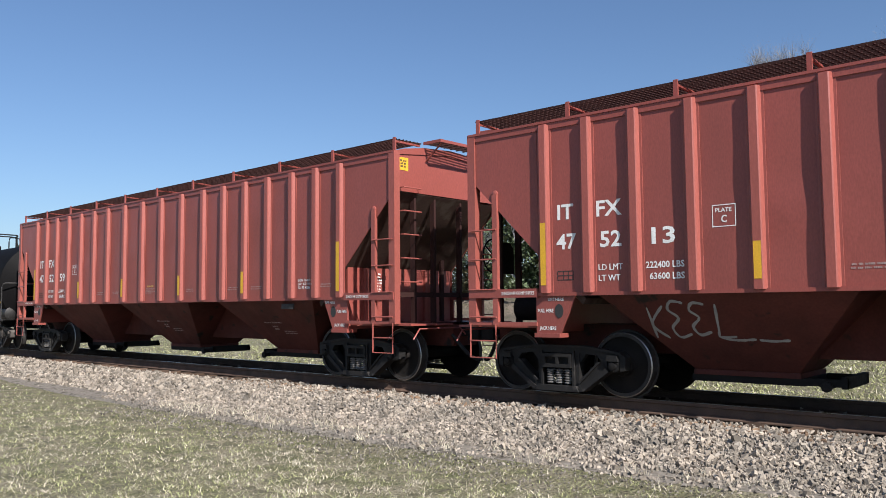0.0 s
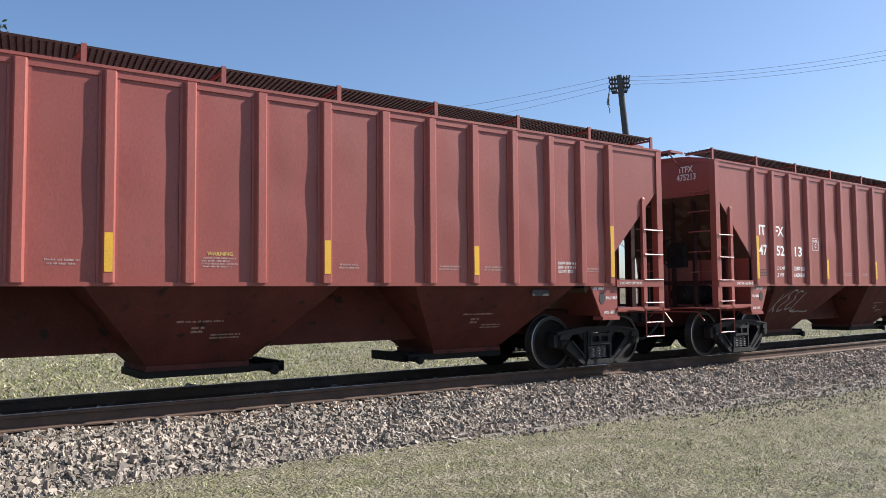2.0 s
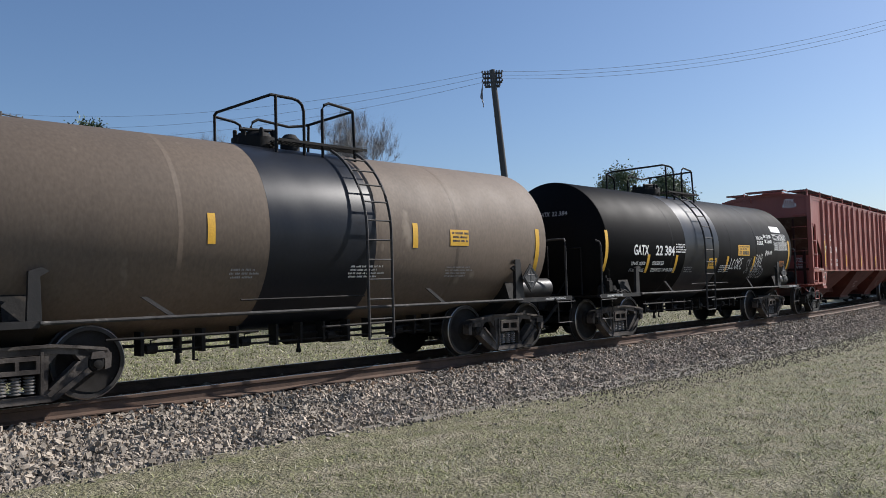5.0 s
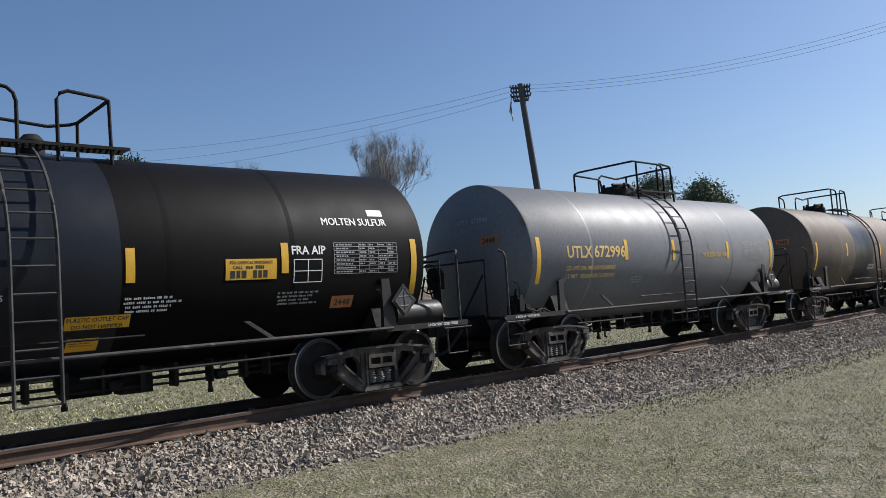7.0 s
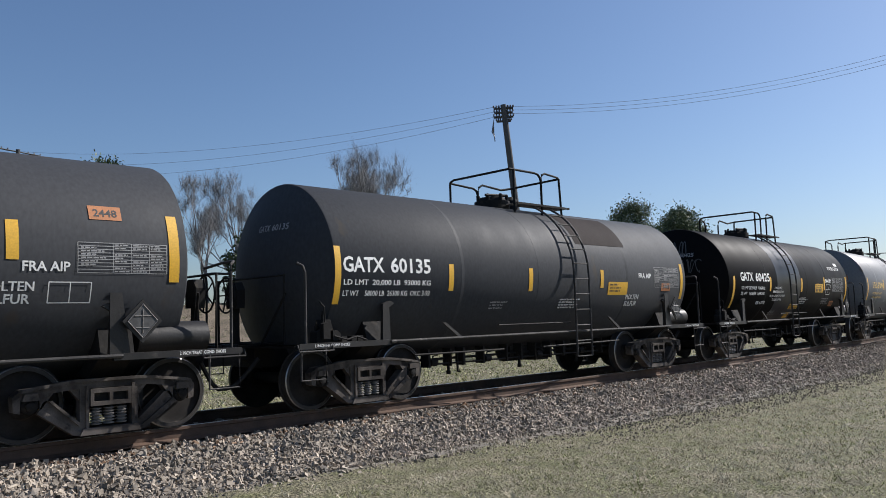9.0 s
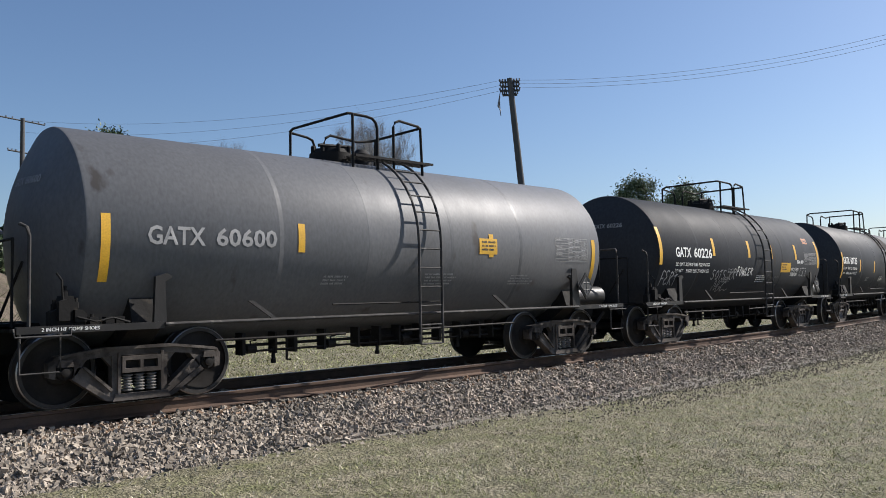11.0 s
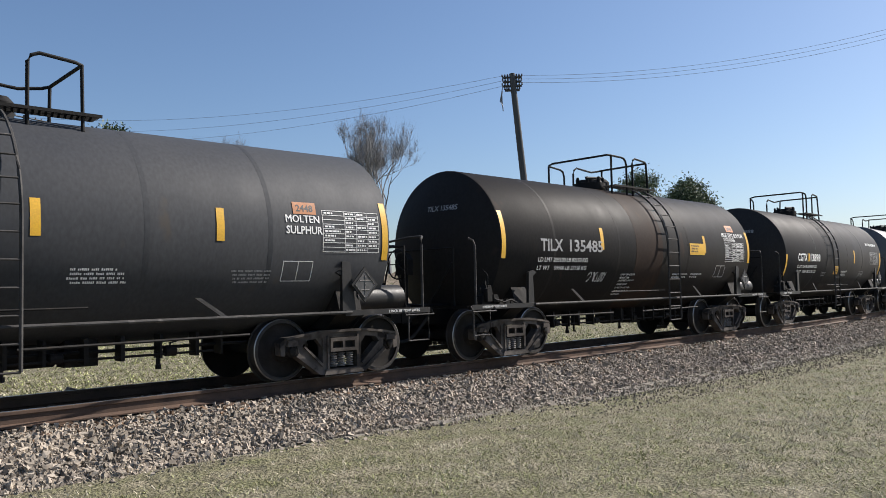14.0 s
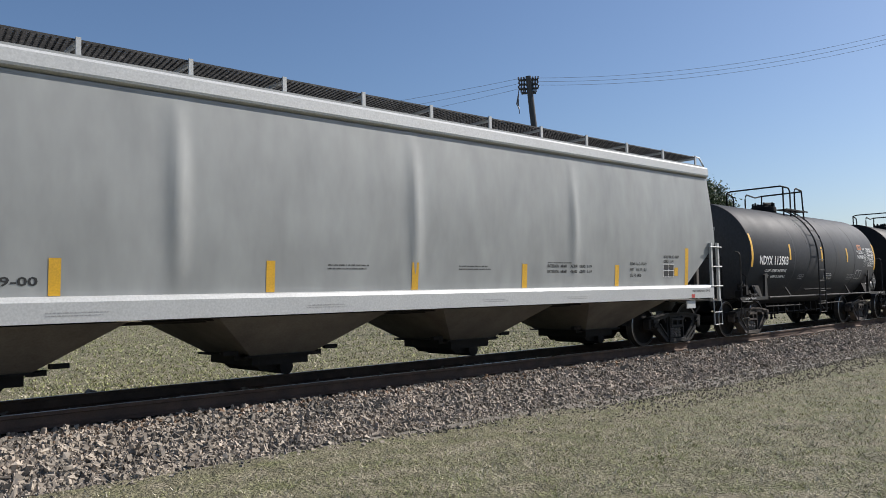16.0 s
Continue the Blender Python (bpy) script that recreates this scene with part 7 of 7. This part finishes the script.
CUBE_V = np.array([(x, y, z) for x in (-0.8, 0.8) for y in (-0.8, 0.8) for z in (-0.8, 0.8)])
CUBE_F = np.array([(0, 1, 3), (0, 3, 2), (4, 6, 7), (4, 7, 5), (0, 4, 5), (0, 5, 1), (2, 3, 7), (2, 7, 6), (0, 2, 6), (0, 6, 4), (1, 5, 7), (1, 7, 3)])


def stones(name, s0, s1, n0, n1, count, size, mat, lift=0.0):
    """Broken stones strewn on the bed between two distances from the track's middle."""
    s = rng.uniform(s0, s1, count)
    n = rng.uniform(n0, n1, count)
    h = np.interp(s, SS, HEAD)
    x = np.interp(s, SS, LX) - n * np.sin(h)
    y = np.interp(s, SS, LY) + n * np.cos(h)
    z = np.maximum(np.interp(n, [p[0] for p in BEDPROF], [p[1] for p in BEDPROF]), -0.5)
    r = size * np.exp(rng.normal(0, 0.22, count))
    sc = r[:, None] * np.stack([rng.uniform(0.9, 1.5, count), rng.uniform(0.6, 1.0, count), rng.uniform(0.4, 0.8, count)], 1)
    v = CUBE_V[None] * (1 + rng.uniform(-0.55, 0.4, (count, 8, 3))) * sc[:, None, :]
    ang = rng.uniform(0, 6.283, (count, 3))
    for ax in range(3):
        c, q = np.cos(ang[:, ax])[:, None], np.sin(ang[:, ax])[:, None]
        i, k = [(1, 2), (0, 2), (0, 1)][ax]
        a, b = v[:, :, i].copy(), v[:, :, k].copy()
        v[:, :, i], v[:, :, k] = a * c - b * q, a * q + b * c
    v += np.stack([x, y, z + r * rng.uniform(-0.2, 1.5, count) + lift], 1)[:, None, :]
    nv = len(CUBE_V)
    f = (CUBE_F[None] + (np.arange(count) * nv)[:, None, None]).reshape(-1, 3)
    me = bpy.data.meshes.new(name)
    me.vertices.add(count * nv)
    me.vertices.foreach_set("co", v.reshape(-1).astype(np.float32))
    me.loops.add(f.size)
    me.loops.foreach_set("vertex_index", f.reshape(-1).astype(np.int32))
    me.polygons.add(len(f))
    me.polygons.foreach_set("loop_start", np.arange(0, f.size, 3, dtype=np.int32))
    me.materials.append(mat)
    me.update(calc_edges=True)
    me.shade_flat()
    return me


for s0, s1, n0, n1, cnt, size in ((-9, 16, -2.85, -1.38, 80000, 0.0235), (16, 40, -2.85, -1.38, 50000, 0.027), (-14, -9, -2.8, -1.38, 13000, 0.0235), (40, 80, -2.8, -1.4, 16000, 0.045), (-50, -14, -2.8, -1.4, 26000, 0.032), (-14, 36, -1.4, -0.95, 9000, 0.022), (-16, 40, -3.3, -2.75, 6000, 0.02), (-16, 60, 1.2, 2.4, 9000, 0.042), (-20, 60, -0.65, 1.25, 9000, 0.036)):
    thing("ballast_stones", stones("ballast_stones", s0, s1, n0, n1, cnt, size, STONE, -0.035 if abs(n0) < 1.39 else 0.0), None, "pale grey crushed ballast stones beside the track", "ballast", kind="stuff")

RUSTSTONE = material("rust_stained_ballast_stone", (0.23, 0.15, 0.095), 0.9, second=(0.14, 0.095, 0.065), scale=3, grain=60, jitter=0.6, spec=0.2)
thing("rusty_stones", stones("rusty_stones", -14, 40, -1.75, -1.25, 4200, 0.022, RUSTSTONE, 0.012), None, "rust-stained ballast stones along the tie ends", "ballast", kind="stuff")


def blades(name, x, y, z, h, w, mat, lean=0.5):
    n = len(x)
    ang = rng.uniform(0, 6.283, n)
    dx, dy = np.cos(ang) * w / 2, np.sin(ang) * w / 2
    lx, ly = rng.normal(0, lean, n) * h, rng.normal(0, lean, n) * h
    q = np.stack([np.stack([x - dx, y - dy, z], 1), np.stack([x + dx, y + dy, z], 1), np.stack([x + lx, y + ly, z + h], 1)], 1)
    return soup(name, q, 3, mat)


def lawn(count, d0, d1, a0, a1, keep, hgt, wid, mat, name, label, clump=0.6, patch_of=None, even=False):
    d = np.exp(rng.uniform(math.log(d0), math.log(d1), count))
    a = np.radians(rng.uniform(a1, a0, count))
    x, y = -d * np.sin(a), d * np.cos(a)
    n = beyond(x, y)
    # tufts: more blades where two waves of growth meet
    g = np.sin(x * 5.1 + 1.7 * np.sin(y * 3.3)) * np.sin(y * 4.7 + 1.3 * np.sin(x * 2.9))
    # small tufts a few centimetres wide, with bare soil between
    i, k = np.floor(x / 0.08 + 0.4 * np.sin(y * 9)), np.floor(y / 0.08 + 0.4 * np.sin(x * 8))
    tuft = np.modf(abs(np.sin(i * 127.1 + k * 311.7) * 43758.5453))[0]
    ok = keep(n) & (rng.uniform(-1, 1, count) < g * clump + 0.55) & (even | (rng.uniform(0, 1, count) < 0.08 + 1.2 * tuft ** 1.8))
    if patch_of is not None:
        ok &= rng.uniform(0, 1, count) < patch_of(x, y)
    x, y, d, tuft = x[ok], y[ok], d[ok], tuft[ok]
    z = rough_ground(x, y)
    k = len(x)
    sc = np.clip(d / 8, 0.8, 3.0)
    me = blades(name, x, y, z - 0.005, hgt * rng.uniform(0.5, 1.3, k) * (0.45 + 1.1 * tuft), wid * sc * rng.uniform(0.6, 1.4, k), mat, 0.9)
    thing(name, me, None, label, "grass", kind="stuff")


def patchy(x, y):
    """Where green growth takes over from dead straw, 0 to 1."""
    return 0.5 + 0.25 * np.sin(x * 0.9 + 1.3 * np.sin(y * 0.6 + 1)) * np.sin(y * 1.1 + np.sin(x * 0.5)) + 0.3 * np.sin(x * 2.7 + 2 * np.sin(y * 1.9)) * np.sin(y * 3.1 - 1.2 * np.sin(x * 2.2))


near_side = lambda n: (n < -2.7) & (rng.uniform(0, 1, len(n)) < np.clip((-n - 3.0) / 2.0, 0.05, 1))
lawn(760000, 5.0, 45, 78, -80, near_side, 0.03, 0.0095, BLADE, "lawn_grass", "short dormant straw-coloured lawn grass", patch_of=lambda x, y: 1.15 - patchy(x, y))
lawn(760000, 5.0, 45, 78, -80, near_side, 0.03, 0.0095, GREENBLADE, "lawn_grass", "short green blades in the dormant lawn", patch_of=lambda x, y: patchy(x, y) - 0.05)
back_side = lambda n: (n > 2.6) & (n < 27)
lawn(130000, 13, 48, 70, -75, back_side, 0.045, 0.012, BLADE, "lawn_grass", "short dry grass behind the track", patch_of=lambda x, y: 1.1 - patchy(x, y), even=True)
lawn(210000, 13, 48, 70, -75, back_side, 0.05, 0.014, GREENBLADE, "lawn_grass", "short green grass behind the track", patch_of=lambda x, y: patchy(x, y) + 0.3, even=True)
lawn(17000, 36, 62, 45, -62, lambda n: (n > 27) & (n < 40), 0.32, 0.02, DRYGRASS, "bank_grass", "dry tan weeds on the earth bank", 0.9)
for n0, n1, cnt in ((-3.6, -2.75, 9000), (-4.4, -3.4, 6000)):
    thing("edge_gravel", stones("edge_gravel", -14, 34, n0, n1, cnt, 0.011, DIRT), None, "fine grey gravel and dirt along the ballast's edge", "gravel", kind="stuff")
x = rng.uniform(-14, 40, 700)
nn = rng.normal(-2.85, 0.3, 700)
h = np.interp(x, SS, HEAD)
thing("edge_weeds", blades("edge_weeds", np.repeat(np.interp(x, SS, LX) - nn * np.sin(h), 14) + rng.normal(0, 0.05, 9800), np.repeat(np.interp(x, SS, LY) + nn * np.cos(h), 14) + rng.normal(0, 0.05, 9800), np.full(9800, -0.5), rng.uniform(0.03, 0.13, 9800), np.full(9800, 0.01), BLADE), None, "tufts of weeds along the ballast's edge", "grass", kind="stuff")

# ---------------- what moves ----------------
OFFSETS = [(h, 17.982 * i, HOPPER_T) for i, h in enumerate(hoppers)]
OFFSETS += [(c, o, T) for c, o, T in zip(tanks, (-15.37, -27.81, -40.39, -52.74, -65.03, -77.39, -89.74, -102.22, -114.61, -127.02), TT)]
OFFSETS += [(grey, -142.58, GT)]


def run(t):
    """How far the first hopper's middle has come along the track."""
    return -6.9847 + 10.4326 * (t - 1) + 0.0065 * (t - 1) ** 2


def car_pose(s, T):
    xa, ya, _ = line(s - T / 2)
    xb, yb, _ = line(s + T / 2)
    return pose((xa + xb) / 2, (ya + yb) / 2, 0, 0, 0, math.degrees(math.atan2(yb - ya, xb - xa)))


def motions():
    for car, off, T in OFFSETS:
        walk(car, [(k * 0.5, car_pose(run(k * 0.5) + off, T)) for k in range(33)])
        times = [k / 30 for k in range(481) if -34 < run(k / 30) + off < 62]
        if not times:
            continue
        if times[0] > 0:
            times = [0.0] + times
        if times[-1] < 16:
            times = times + [16.0]
        first = times[1] if times[0] == 0.0 and len(times) > 1 else times[0]
        last = times[-2] if times[-1] == 16.0 and len(times) > 1 else times[-1]
        for ws in [o for o in car.children_recursive if o.name.startswith("wheelset")]:
            x = ws.location.x
            rows = []
            for t in times:
                turn = math.degrees(run(min(max(t, first), last)) / WR) % 360
                rows.append((t, pose(x, 0, WR, 0, turn, 0)))
            walk(ws, rows)


motions()
